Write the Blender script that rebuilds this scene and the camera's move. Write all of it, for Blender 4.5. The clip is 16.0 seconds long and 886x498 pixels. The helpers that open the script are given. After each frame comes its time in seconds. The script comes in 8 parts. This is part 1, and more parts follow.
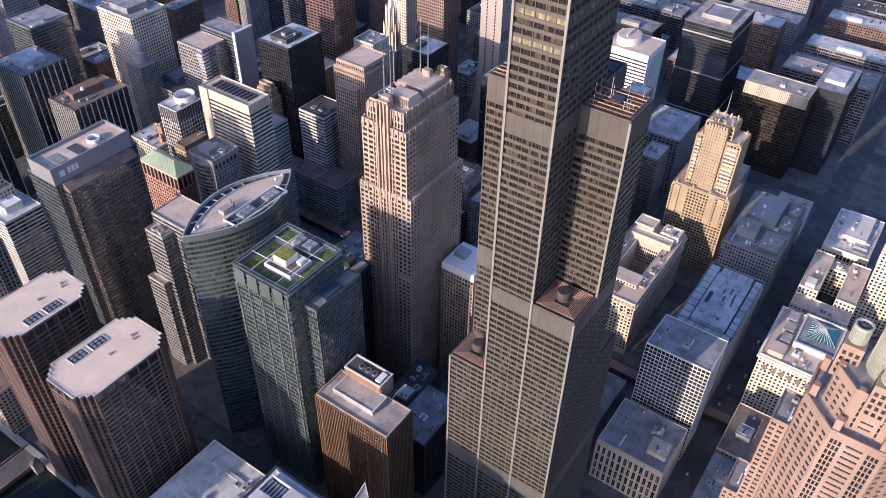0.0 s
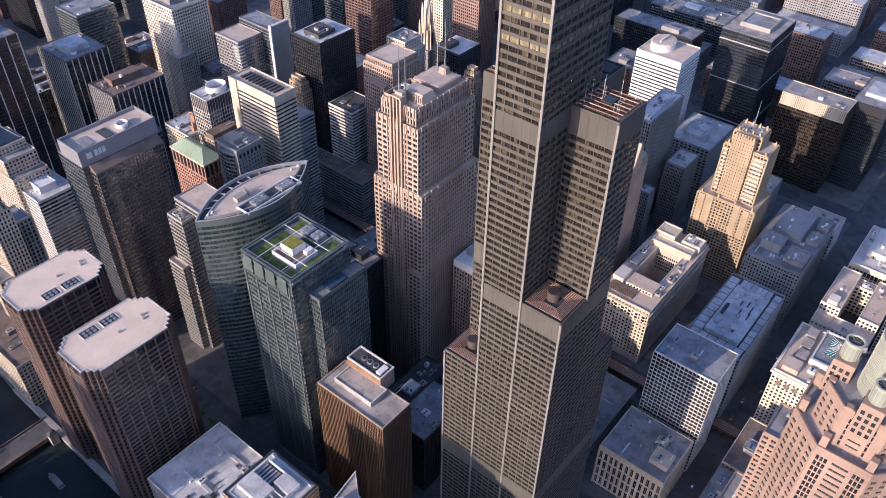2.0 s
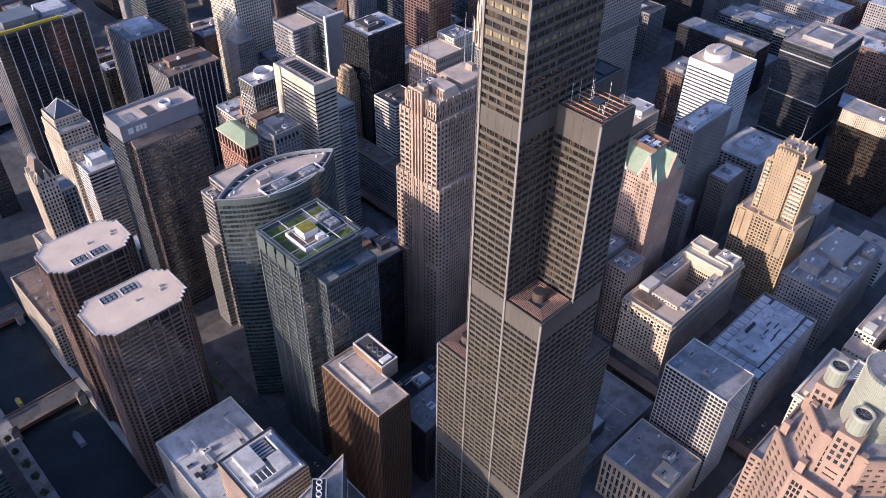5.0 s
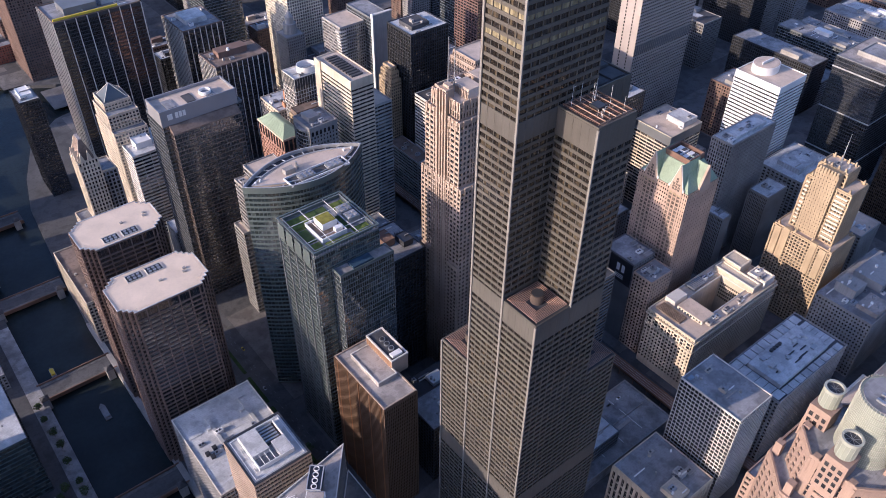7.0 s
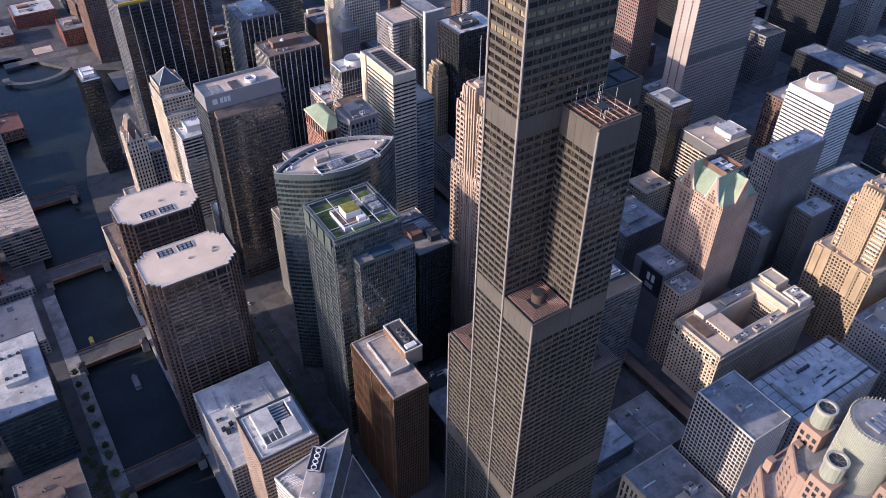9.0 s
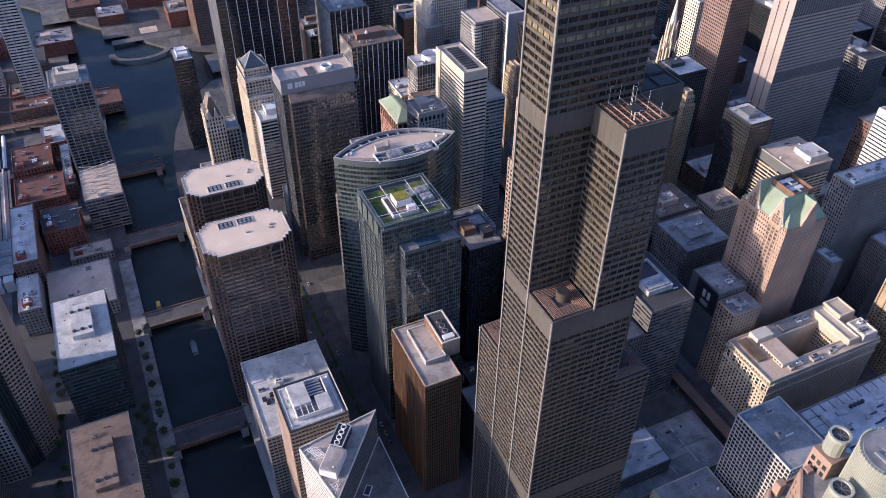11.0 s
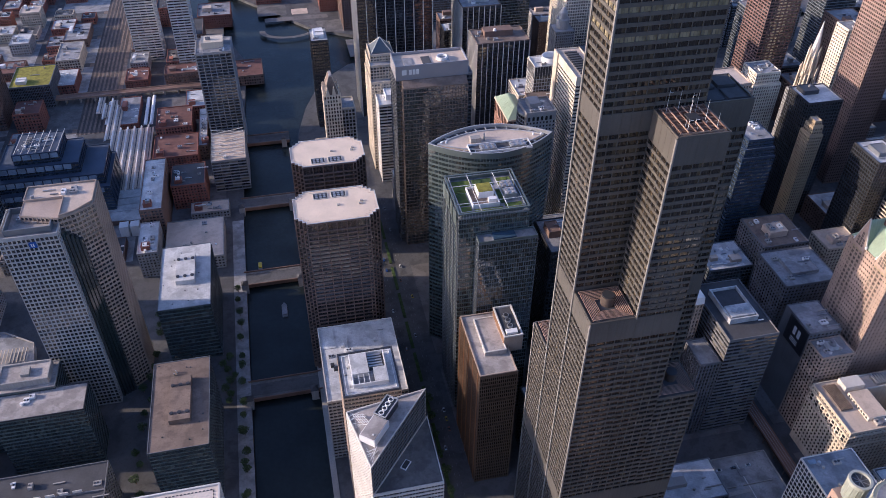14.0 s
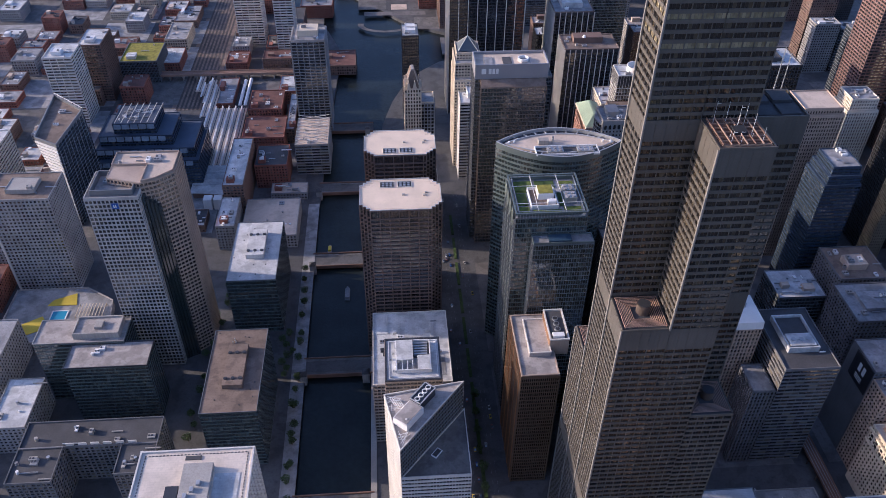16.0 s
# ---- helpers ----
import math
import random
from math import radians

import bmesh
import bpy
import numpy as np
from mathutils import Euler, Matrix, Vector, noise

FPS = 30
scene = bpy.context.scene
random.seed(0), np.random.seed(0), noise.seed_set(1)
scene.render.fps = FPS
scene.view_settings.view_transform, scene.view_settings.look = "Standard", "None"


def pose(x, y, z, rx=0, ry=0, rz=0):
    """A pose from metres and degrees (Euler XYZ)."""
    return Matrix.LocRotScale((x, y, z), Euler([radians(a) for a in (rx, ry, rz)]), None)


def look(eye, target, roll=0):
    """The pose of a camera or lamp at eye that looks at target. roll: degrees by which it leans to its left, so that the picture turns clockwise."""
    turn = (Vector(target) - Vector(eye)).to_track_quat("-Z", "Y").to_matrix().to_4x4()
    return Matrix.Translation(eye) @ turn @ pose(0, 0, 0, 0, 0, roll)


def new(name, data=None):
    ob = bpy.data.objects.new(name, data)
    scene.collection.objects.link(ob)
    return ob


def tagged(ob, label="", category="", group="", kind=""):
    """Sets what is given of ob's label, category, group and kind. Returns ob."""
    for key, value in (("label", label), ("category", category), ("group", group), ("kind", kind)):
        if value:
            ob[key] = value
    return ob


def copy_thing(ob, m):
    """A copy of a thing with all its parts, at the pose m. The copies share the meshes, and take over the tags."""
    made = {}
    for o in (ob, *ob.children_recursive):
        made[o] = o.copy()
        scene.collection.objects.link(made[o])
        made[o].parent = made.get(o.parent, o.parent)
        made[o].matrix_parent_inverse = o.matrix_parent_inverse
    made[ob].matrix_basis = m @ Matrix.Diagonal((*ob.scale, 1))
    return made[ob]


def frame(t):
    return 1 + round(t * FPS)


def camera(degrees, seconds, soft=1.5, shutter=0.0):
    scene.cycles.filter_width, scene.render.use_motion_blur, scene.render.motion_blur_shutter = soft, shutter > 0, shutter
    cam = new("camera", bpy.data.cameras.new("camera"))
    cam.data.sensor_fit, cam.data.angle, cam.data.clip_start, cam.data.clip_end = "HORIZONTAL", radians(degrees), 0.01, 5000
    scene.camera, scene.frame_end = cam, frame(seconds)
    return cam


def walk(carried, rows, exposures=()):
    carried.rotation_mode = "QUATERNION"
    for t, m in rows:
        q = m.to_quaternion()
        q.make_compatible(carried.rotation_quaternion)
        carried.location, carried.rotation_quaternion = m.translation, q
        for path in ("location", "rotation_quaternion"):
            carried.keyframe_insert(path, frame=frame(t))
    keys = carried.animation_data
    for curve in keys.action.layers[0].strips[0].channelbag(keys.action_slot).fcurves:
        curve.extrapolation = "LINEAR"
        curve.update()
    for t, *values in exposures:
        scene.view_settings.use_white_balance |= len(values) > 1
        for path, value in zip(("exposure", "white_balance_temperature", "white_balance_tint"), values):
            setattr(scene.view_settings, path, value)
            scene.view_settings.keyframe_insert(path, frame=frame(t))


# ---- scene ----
cam = camera(58.6, 16.0, soft=0.8)
PATH = [
    (0, (-249.99, -94.135, 527.111), (-248.727, -93.279, 525.817), 1.3),
    (0.5, (-247.124, -100.203, 527.103), (-245.878, -99.32, 525.811), 1.2),
    (1, (-244.192, -106.185, 527.08), (-242.965, -105.275, 525.788), 1.2),
    (1.5, (-241.139, -112.055, 527.054), (-239.932, -111.119, 525.763), 1.1),
    (2, (-237.889, -117.813, 527.034), (-236.695, -116.862, 525.742), 1.2),
    (2.5, (-234.433, -123.479, 527.01), (-233.251, -122.514, 525.717), 1.2),
    (3, (-230.738, -129.002, 526.973), (-229.571, -128.019, 525.68), 1.1),
    (3.5, (-226.812, -134.425, 526.914), (-225.667, -133.417, 525.621), 1.1),
    (4, (-222.648, -139.798, 526.831), (-221.527, -138.764, 525.537), 1.1),
    (6.5, (-200.766, -166.21, 526.059), (-199.772, -165.05, 524.768), 0.8),
    (7, (-196.325, -171.264, 525.986), (-195.358, -170.08, 524.696), 0.8),
    (7.5, (-191.809, -176.336, 525.919), (-190.871, -175.129, 524.629), 0.8),
    (8, (-187.201, -181.543, 525.855), (-186.293, -180.313, 524.565), 0.9),
    (8.5, (-182.559, -186.879, 525.774), (-181.682, -185.627, 524.485), 0.7),
    (9, (-177.799, -192.318, 525.693), (-176.956, -191.041, 524.406), 0.8),
    (11.5, (-152.464, -218.66, 524.272), (-151.863, -217.246, 522.992), 0.6),
    (12, (-146.973, -223.347, 524.097), (-146.424, -221.91, 522.819), 0.6),
    (12.5, (-141.426, -227.684, 523.885), (-140.929, -226.228, 522.607), 0.5),
    (13, (-135.937, -231.668, 523.657), (-135.492, -230.195, 522.38), 0.5),
    (13.5, (-130.53, -235.344, 523.44), (-130.138, -233.856, 522.163), 0.5),
    (14, (-125.123, -238.804, 523.28), (-124.782, -237.301, 522.004), 0.5),
    (14.5, (-119.636, -242.055, 523.204), (-119.348, -240.542, 521.929), 0.5),
    (15, (-114.165, -245.191, 523.168), (-113.934, -243.666, 521.895), 0.6),
    (15.5, (-108.75, -248.261, 523.165), (-108.575, -246.728, 521.893), 0.7),
    (16, (-103.335, -251.322, 523.177), (-103.215, -249.781, 521.906), 0.7),
]
walk(cam, [(t, look(eye, target, roll)) for t, eye, target, roll in PATH], exposures=[(0, 0.48, 4970, 28), (16, 0.48, 4970, 28)])

# ---- light ----
SUN_ELEV, SUN_NORTH_OF_WEST = 16.2, 10.3
world = bpy.data.worlds.new("evening_sky")
scene.world = world
world.use_nodes = True
wn = world.node_tree
sky = wn.nodes.new("ShaderNodeTexSky")
sky.sky_type = "NISHITA"
sky.sun_disc = False
sky.sun_elevation = radians(SUN_ELEV)
sky.sun_rotation = radians(270 + SUN_NORTH_OF_WEST)
sky.air_density, sky.dust_density, sky.ozone_density = 1.0, 2.0, 1.2
wn.nodes["Background"].inputs["Strength"].default_value = 0.15
wn.links.new(sky.outputs["Color"], wn.nodes["Background"].inputs["Color"])
sun = new("sun", bpy.data.lights.new("sun", "SUN"))
sun.data.energy, sun.data.angle, sun.data.color = 4.7, radians(0.55), (1.0, 0.74, 0.40)
el, az = radians(SUN_ELEV), radians(SUN_NORTH_OF_WEST)
sun_from = Vector((-math.cos(el) * math.cos(az), math.cos(el) * math.sin(az), math.sin(el)))
sun.matrix_world = look(sun_from * 1000, (0, 0, 0))


# ---- materials ----
def ramp_mix(nt, fac, a, b):
    mix = nt.nodes.new("ShaderNodeMix")
    mix.data_type = "RGBA"
    nt.links.new(fac, mix.inputs["Factor"])
    for slot, c in (("A", a), ("B", b)):
        if isinstance(c, tuple):
            mix.inputs[[i for i, s in enumerate(mix.inputs) if s.name == slot and s.type == "RGBA"][0]].default_value = (*c, 1)
        else:
            nt.links.new(c, mix.inputs[[i for i, s in enumerate(mix.inputs) if s.name == slot and s.type == "RGBA"][0]])
    return [o for o in mix.outputs if o.type == "RGBA"][0]


def noise_fac(nt, coord, scale, detail=3.0, lo=0.3, hi=0.7, stretch=(1, 1, 1)):
    m = nt.nodes.new("ShaderNodeMapping")
    m.inputs["Scale"].default_value = stretch
    nt.links.new(coord, m.inputs["Vector"])
    n = nt.nodes.new("ShaderNodeTexNoise")
    n.inputs["Scale"].default_value, n.inputs["Detail"].default_value = scale, detail
    nt.links.new(m.outputs["Vector"], n.inputs["Vector"])
    r = nt.nodes.new("ShaderNodeMapRange")
    r.inputs["From Min"].default_value, r.inputs["From Max"].default_value = lo, hi
    nt.links.new(n.outputs["Fac"], r.inputs["Value"])
    return r.outputs["Result"]


def surface(name, color, rough=0.8, metal=0.0, vary=0.18, big=0.05, small=1.3, streak=0.0, per_object=0.0, per_island=0.0, bump=0.0, spec=0.5, stain=0.0, seam=0.0):
    """A matt or metallic surface: blotches at a large scale, grain at a small one, optional rain streaks."""
    mat = bpy.data.materials.new(name)
    mat.use_nodes = True
    nt = mat.node_tree
    bsdf = nt.nodes["Principled BSDF"]
    co = nt.nodes.new("ShaderNodeNewGeometry").outputs["Position"]
    dark = tuple(c * (1 - vary) for c in color)
    light = tuple(min(1, c * (1 + vary)) for c in color)
    c1 = ramp_mix(nt, noise_fac(nt, co, big, 4), dark, light)
    c2 = ramp_mix(nt, noise_fac(nt, co, small, 2), tuple(c * (1 - 0.6 * vary) for c in (1, 1, 1)), (1.0, 1.0, 1.0))
    mul = nt.nodes.new("ShaderNodeMix")
    mul.data_type, mul.blend_type = "RGBA", "MULTIPLY"
    mul.inputs["Factor"].default_value = 1
    ia = [i for i, s in enumerate(mul.inputs) if s.type == "RGBA"]
    nt.links.new(c1, mul.inputs[ia[0]])
    nt.links.new(c2, mul.inputs[ia[1]])
    out = [o for o in mul.outputs if o.type == "RGBA"][0]
    if streak:
        f = noise_fac(nt, co, 1.0, 3, 0.45, 0.75, (0.9, 0.9, 0.035))
        sm = nt.nodes.new("ShaderNodeMath")
        sm.operation = "MULTIPLY"
        sm.inputs[1].default_value = streak
        nt.links.new(f, sm.inputs[0])
        out = ramp_mix(nt, sm.outputs[0], out, tuple(c * 0.45 for c in color))
    if stain:
        # ponding marks and patched areas with soft, ragged edges
        for sc, lo, hi, k in ((0.09, 0.50, 0.60, 1.0), (0.33, 0.56, 0.64, 0.7)):
            sm = nt.nodes.new("ShaderNodeMath")
            sm.operation = "MULTIPLY"
            sm.inputs[1].default_value = stain * k
            nt.links.new(noise_fac(nt, co, sc, 6, lo, hi), sm.inputs[0])
            out = ramp_mix(nt, sm.outputs[0], out, tuple(c * 0.38 for c in color))
    if seam:
        # lapped membrane sheets
        br = nt.nodes.new("ShaderNodeTexBrick")
        br.inputs["Scale"].default_value = 0.16
        br.inputs["Mortar Size"].default_value = 0.012
        br.inputs["Color1"].default_value, br.inputs["Color2"].default_value, br.inputs["Mortar"].default_value = (0.2, 0.2, 0.2, 1), (0, 0, 0, 1), (1, 1, 1, 1)
        nt.links.new(co, br.inputs["Vector"])
        sm = nt.nodes.new("ShaderNodeMath")
        sm.operation = "MULTIPLY"
        sm.inputs[1].default_value = seam
        nt.links.new(br.outputs["Color"], sm.inputs[0])
        out = ramp_mix(nt, sm.outputs[0], out, tuple(c * 0.5 for c in color))
    if per_object or per_island:
        rnd = nt.nodes.new("ShaderNodeObjectInfo").outputs["Random"] if per_object else nt.nodes.new("ShaderNodeNewGeometry").outputs["Random Per Island"]
        amt = per_object or per_island
        hsv = nt.nodes.new("ShaderNodeHueSaturation")
        mr = nt.nodes.new("ShaderNodeMapRange")
        mr.inputs["To Min"].default_value, mr.inputs["To Max"].default_value = 1 - amt, 1 + amt
        nt.links.new(rnd, mr.inputs["Value"])
        nt.links.new(mr.outputs["Result"], hsv.inputs["Value"])
        nt.links.new(out, hsv.inputs["Color"])
        out = hsv.outputs["Color"]
    nt.links.new(out, bsdf.inputs["Base Color"])
    bsdf.inputs["Roughness"].default_value, bsdf.inputs["Metallic"].default_value = rough, metal
    bsdf.inputs["Specular IOR Level"].default_value = spec
    if bump:
        b = nt.nodes.new("ShaderNodeBump")
        b.inputs["Strength"].default_value = bump
        b.inputs["Distance"].default_value = 0.3
        nt.links.new(noise_fac(nt, co, small * 2, 3), b.inputs["Height"])
        nt.links.new(b.outputs["Normal"], bsdf.inputs["Normal"])
    return mat


def glazing(name, tint, blind=(0.30, 0.27, 0.22), blinds=0.15, rough=0.06, spec=0.6, wave=0.012, ior=1.5):
    """Window glass before a dark room: every pane its own shade, some with drawn blinds."""
    mat = bpy.data.materials.new(name)
    mat.use_nodes = True
    nt = mat.node_tree
    bsdf = nt.nodes["Principled BSDF"]
    g = nt.nodes.new("ShaderNodeNewGeometry")
    cut = nt.nodes.new("ShaderNodeMapRange")
    cut.inputs["From Min"].default_value, cut.inputs["From Max"].default_value = 1 - blinds - 0.1, 1.0
    cut.inputs["To Max"].default_value = 0.9
    nt.links.new(g.outputs["Random Per Island"], cut.inputs["Value"])
    base = ramp_mix(nt, noise_fac(nt, g.outputs["Position"], 0.4, 2), tuple(c * 0.6 for c in tint), tuple(c * 1.4 for c in tint))
    nt.links.new(ramp_mix(nt, cut.outputs["Result"], base, blind), bsdf.inputs["Base Color"])
    bsdf.inputs["Roughness"].default_value = rough
    bsdf.inputs["Specular IOR Level"].default_value = spec
    bsdf.inputs["IOR"].default_value = ior
    b = nt.nodes.new("ShaderNodeBump")
    b.inputs["Strength"].default_value, b.inputs["Distance"].default_value = 0.25, wave * 10
    nt.links.new(noise_fac(nt, g.outputs["Position"], 0.35, 2), b.inputs["Height"])
    nt.links.new(b.outputs["Normal"], bsdf.inputs["Normal"])
    return mat


M = {
    "asphalt": surface("asphalt", (0.10, 0.10, 0.102), 0.85, vary=0.3, big=0.02, small=0.6, stain=0.45),
    "pavement": surface("concrete_pavement", (0.16, 0.15, 0.145), 0.85, vary=0.22, big=0.04, small=0.8, stain=0.45),
    "water": surface("river_water", (0.02, 0.027, 0.028), 0.25, vary=0.35, big=0.02, small=0.25, bump=0.25, spec=0.2),
    "concrete": surface("concrete", (0.36, 0.34, 0.31), 0.85, streak=0.35),
    "roof_grey": surface("roof_membrane_grey", (0.30, 0.30, 0.31), 0.9, vary=0.3, big=0.06, small=0.5, stain=0.5, seam=0.35),
    "roof_white": surface("roof_membrane_white", (0.56, 0.56, 0.55), 0.85, vary=0.22, big=0.07, small=0.5, stain=0.4, seam=0.4),
    "roof_tan": surface("roof_gravel_tan", (0.56, 0.455, 0.36), 0.9, vary=0.15, big=0.05, small=0.9, stain=0.22, seam=0.0),
    "roof_brown": surface("roof_brown", (0.22, 0.165, 0.13), 0.9, vary=0.2, big=0.06, small=0.7, stain=0.5, seam=0.35),
    "roof_dark": surface("roof_bitumen_dark", (0.07, 0.07, 0.075), 0.9, vary=0.3, big=0.06, small=0.7),
    "steel": surface("galvanised_steel", (0.42, 0.43, 0.44), 0.45, 0.7, vary=0.15),
    "white": surface("white_paint", (0.75, 0.74, 0.72), 0.6, vary=0.08, streak=0.12),
    "black_alu": surface("black_aluminium", (0.112, 0.103, 0.089), 0.4, 0.0, spec=0.2, vary=0.12, per_object=0.06, streak=0.15),
    "black_louvre": surface("black_louvre", (0.112, 0.104, 0.092), 0.45, 0.0, spec=0.2, vary=0.15, streak=0.3),
    "rust": surface("rusted_steel", (0.20, 0.12, 0.085), 0.8, vary=0.3, small=2.0),
    "granite_pink": surface("pink_granite", (0.315, 0.225, 0.175), 0.6, streak=0.15, per_object=0.03),
    "granite_tan": surface("tan_granite", (0.40, 0.31, 0.24), 0.65, streak=0.15, per_object=0.03),
    "granite_grey": surface("grey_granite", (0.28, 0.27, 0.26), 0.65, streak=0.2, per_object=0.03),
    "stone_cream": surface("cream_terracotta", (0.60, 0.515, 0.395), 0.7, streak=0.3, per_object=0.03),
    "stone_grey": surface("grey_limestone", (0.33, 0.32, 0.31), 0.8, streak=0.35, per_object=0.03),
    "brick_red": surface("red_brick", (0.26, 0.105, 0.075), 0.85, streak=0.2),
    "brick_brown": surface("brown_brick", (0.20, 0.13, 0.10), 0.85, streak=0.2),
    "bronze": surface("bronze_cladding", (0.21, 0.14, 0.092), 0.45, 0.3, vary=0.15, per_object=0.05),
    "dark_metal": surface("dark_metal", (0.055, 0.057, 0.064), 0.4, 0.3, vary=0.2),
    "mid_metal": surface("grey_metal_cladding", (0.20, 0.21, 0.22), 0.45, 0.3, vary=0.12),
    "silver": surface("silver_cladding", (0.50, 0.50, 0.50), 0.4, 0.4, vary=0.1),
    "white_stone": surface("white_stone", (0.62, 0.59, 0.54), 0.65, vary=0.1, streak=0.15),
    "copper": surface("green_copper", (0.29, 0.37, 0.26), 0.7, vary=0.15, streak=0.3),
    "sedum": surface("sedum", (0.12, 0.16, 0.03), 0.95, vary=0.4, big=0.25, small=1.5),
    "yellow": surface("yellow_paint", (0.55, 0.42, 0.03), 0.7, vary=0.15),
    "blue_panel": surface("blue_glass_panel", (0.05, 0.09, 0.14), 0.15, 0.1, vary=0.2),
    "terra": surface("terracotta_roof", (0.42, 0.20, 0.10), 0.8, vary=0.2),
    "glass_black": glazing("black_glass", (0.024, 0.026, 0.030), blind=(0.05, 0.05, 0.05), blinds=0.10, spec=0.8, ior=1.9),
    "glass_bronze": glazing("bronze_glass", (0.02, 0.017, 0.014), blind=(0.10, 0.078, 0.048), blinds=0.22, spec=0.5, ior=1.65, wave=0.003, rough=0.03),
    "glass_blue": glazing("blue_grey_glass", (0.032, 0.042, 0.052), blind=(0.12, 0.13, 0.13), blinds=0.12, spec=0.8, ior=1.9),
    "glass_green": glazing("green_glass", (0.03, 0.043, 0.043), blind=(0.12, 0.14, 0.13), blinds=0.18, spec=0.8, ior=1.9),
    "glass_blind": glazing("blind_drawn_glass", (0.20, 0.17, 0.10), blind=(0.36, 0.31, 0.19), blinds=0.6),
    "glass_dark": glazing("dark_glass", (0.03, 0.03, 0.034), blind=(0.24, 0.21, 0.165), blinds=0.24, spec=0.8, ior=1.9),
}
M["rail_tan"] = surface("weathered_tan_rail", (0.40, 0.27, 0.19), 0.75, vary=0.3, small=2.0)
M["granite_brown"] = surface("brown_granite", (0.19, 0.132, 0.105), 0.6, streak=0.15)
M["silver_blue"] = surface("blue_silver_cladding", (0.125, 0.14, 0.15), 0.35, 0.35, vary=0.12, streak=0.1)
M["silver_green"] = surface("pale_green_cladding", (0.14, 0.17, 0.165), 0.3, 0.3, vary=0.12)
M["sedum_yellow"] = surface("yellow_sedum", (0.24, 0.22, 0.03), 0.95, vary=0.35, big=0.3, small=1.5)
M["grass_dark"] = surface("dark_grass", (0.05, 0.085, 0.02), 0.95, vary=0.4, big=0.3, small=1.5)
M["copper_bright"] = surface("polished_bronze", (0.42, 0.24, 0.13), 0.35, 0.5, vary=0.1)
M["roof_tan_grey"] = surface("roof_tan_grey", (0.40, 0.36, 0.33), 0.9, vary=0.18, big=0.06, small=0.7, stain=0.5, seam=0.35)
M["roof_blue"] = surface("roof_pale_blue", (0.24, 0.30, 0.37), 0.85, vary=0.1, stain=0.5, seam=0.35)
M["blue_sign"] = surface("blue_sign", (0.02, 0.09, 0.35), 0.5, vary=0.1)
M["panel_grey"] = surface("grey_metal_panel", (0.30, 0.30, 0.32), 0.45, 0.3, vary=0.06)
M["bronze_grey"] = surface("grey_bronze", (0.24, 0.19, 0.16), 0.45, 0.3, vary=0.12)
M["terracotta_red"] = surface("red_terracotta", (0.42, 0.24, 0.18), 0.75, streak=0.2)
M["concrete_dark"] = surface("stained_concrete_deck", (0.30, 0.30, 0.30), 0.85, vary=0.3, big=0.08, small=0.8, stain=0.45)
M["roof_pale"] = surface("roof_pale_grey", (0.55, 0.555, 0.56), 0.85, vary=0.2, big=0.08, small=0.6, stain=0.45, seam=0.4)
M["dark_stone"] = surface("dark_grey_stone", (0.16, 0.16, 0.165), 0.75, streak=0.2)
M["sign_black"] = surface("black_sign", (0.02, 0.02, 0.025), 0.5, vary=0.1)
M["granite_rose"] = surface("rose_granite", (0.46, 0.34, 0.26), 0.65, streak=0.12, per_object=0.03)
M["stone_gold"] = surface("gold_limestone", (0.42, 0.325, 0.205), 0.75, streak=0.3)
M["stone_white_cream"] = surface("white_cream_terracotta", (0.76, 0.68, 0.54), 0.65, streak=0.15, per_object=0.02)
M["glass_teal"] = surface("teal_glass", (0.05, 0.17, 0.17), 0.12, 0.1, vary=0.25)
M["lantern_glass"] = surface("pale_lantern_glass", (0.27, 0.29, 0.235), 0.3, 0.0, vary=0.1, small=0.8)
M["bronze_dark"] = surface("dark_bronze", (0.055, 0.04, 0.032), 0.5, 0.2, vary=0.15)
M["white_bright"] = surface("bright_white_panel", (0.74, 0.73, 0.71), 0.55, vary=0.06, streak=0.08)
M["white_granite"] = surface("white_granite", (0.37, 0.32, 0.285), 0.6, vary=0.08, streak=0.1)
M["granite_red"] = surface("red_granite", (0.27, 0.185, 0.15), 0.6, streak=0.1)
M["rust_brown"] = surface("rust_brown_steel", (0.20, 0.12, 0.10), 0.6, streak=0.1)
M["leaves"] = surface("leaves", (0.055, 0.09, 0.028), 0.8, vary=0.4, big=0.4, small=2.0, per_island=0.4)
M["slate_metal"] = surface("slate_metal_cladding", (0.12, 0.125, 0.135), 0.45, 0.3, vary=0.12)
M["slat_grey"] = surface("weathered_slat", (0.40, 0.26, 0.19), 0.7, vary=0.3, small=2.0)
M["steel_blue"] = surface("blue_steel_cladding", (0.04, 0.062, 0.105), 0.4, 0.3, vary=0.15)
M["lot_asphalt"] = surface("parking_asphalt", (0.15, 0.145, 0.14), 0.9, vary=0.35, big=0.05, small=0.5, stain=0.45)
M["trim_alu"] = surface("pale_aluminium_trim", (0.30, 0.285, 0.265), 0.5, 0.4, vary=0.1, streak=0.1)
M["lantern_frame"] = surface("pale_green_frame", (0.40, 0.41, 0.35), 0.5, 0.2, vary=0.1)
M["drum_brown"] = surface("dark_brown_drum", (0.10, 0.075, 0.06), 0.7, 0.2, vary=0.2)
M["rail_bed"] = surface("rusty_rail_bed", (0.075, 0.062, 0.055), 0.9, vary=0.3, small=1.0)
M["glass_tan"] = glazing("pale_blind_glass", (0.11, 0.09, 0.075), blind=(0.30, 0.25, 0.20), blinds=0.5)
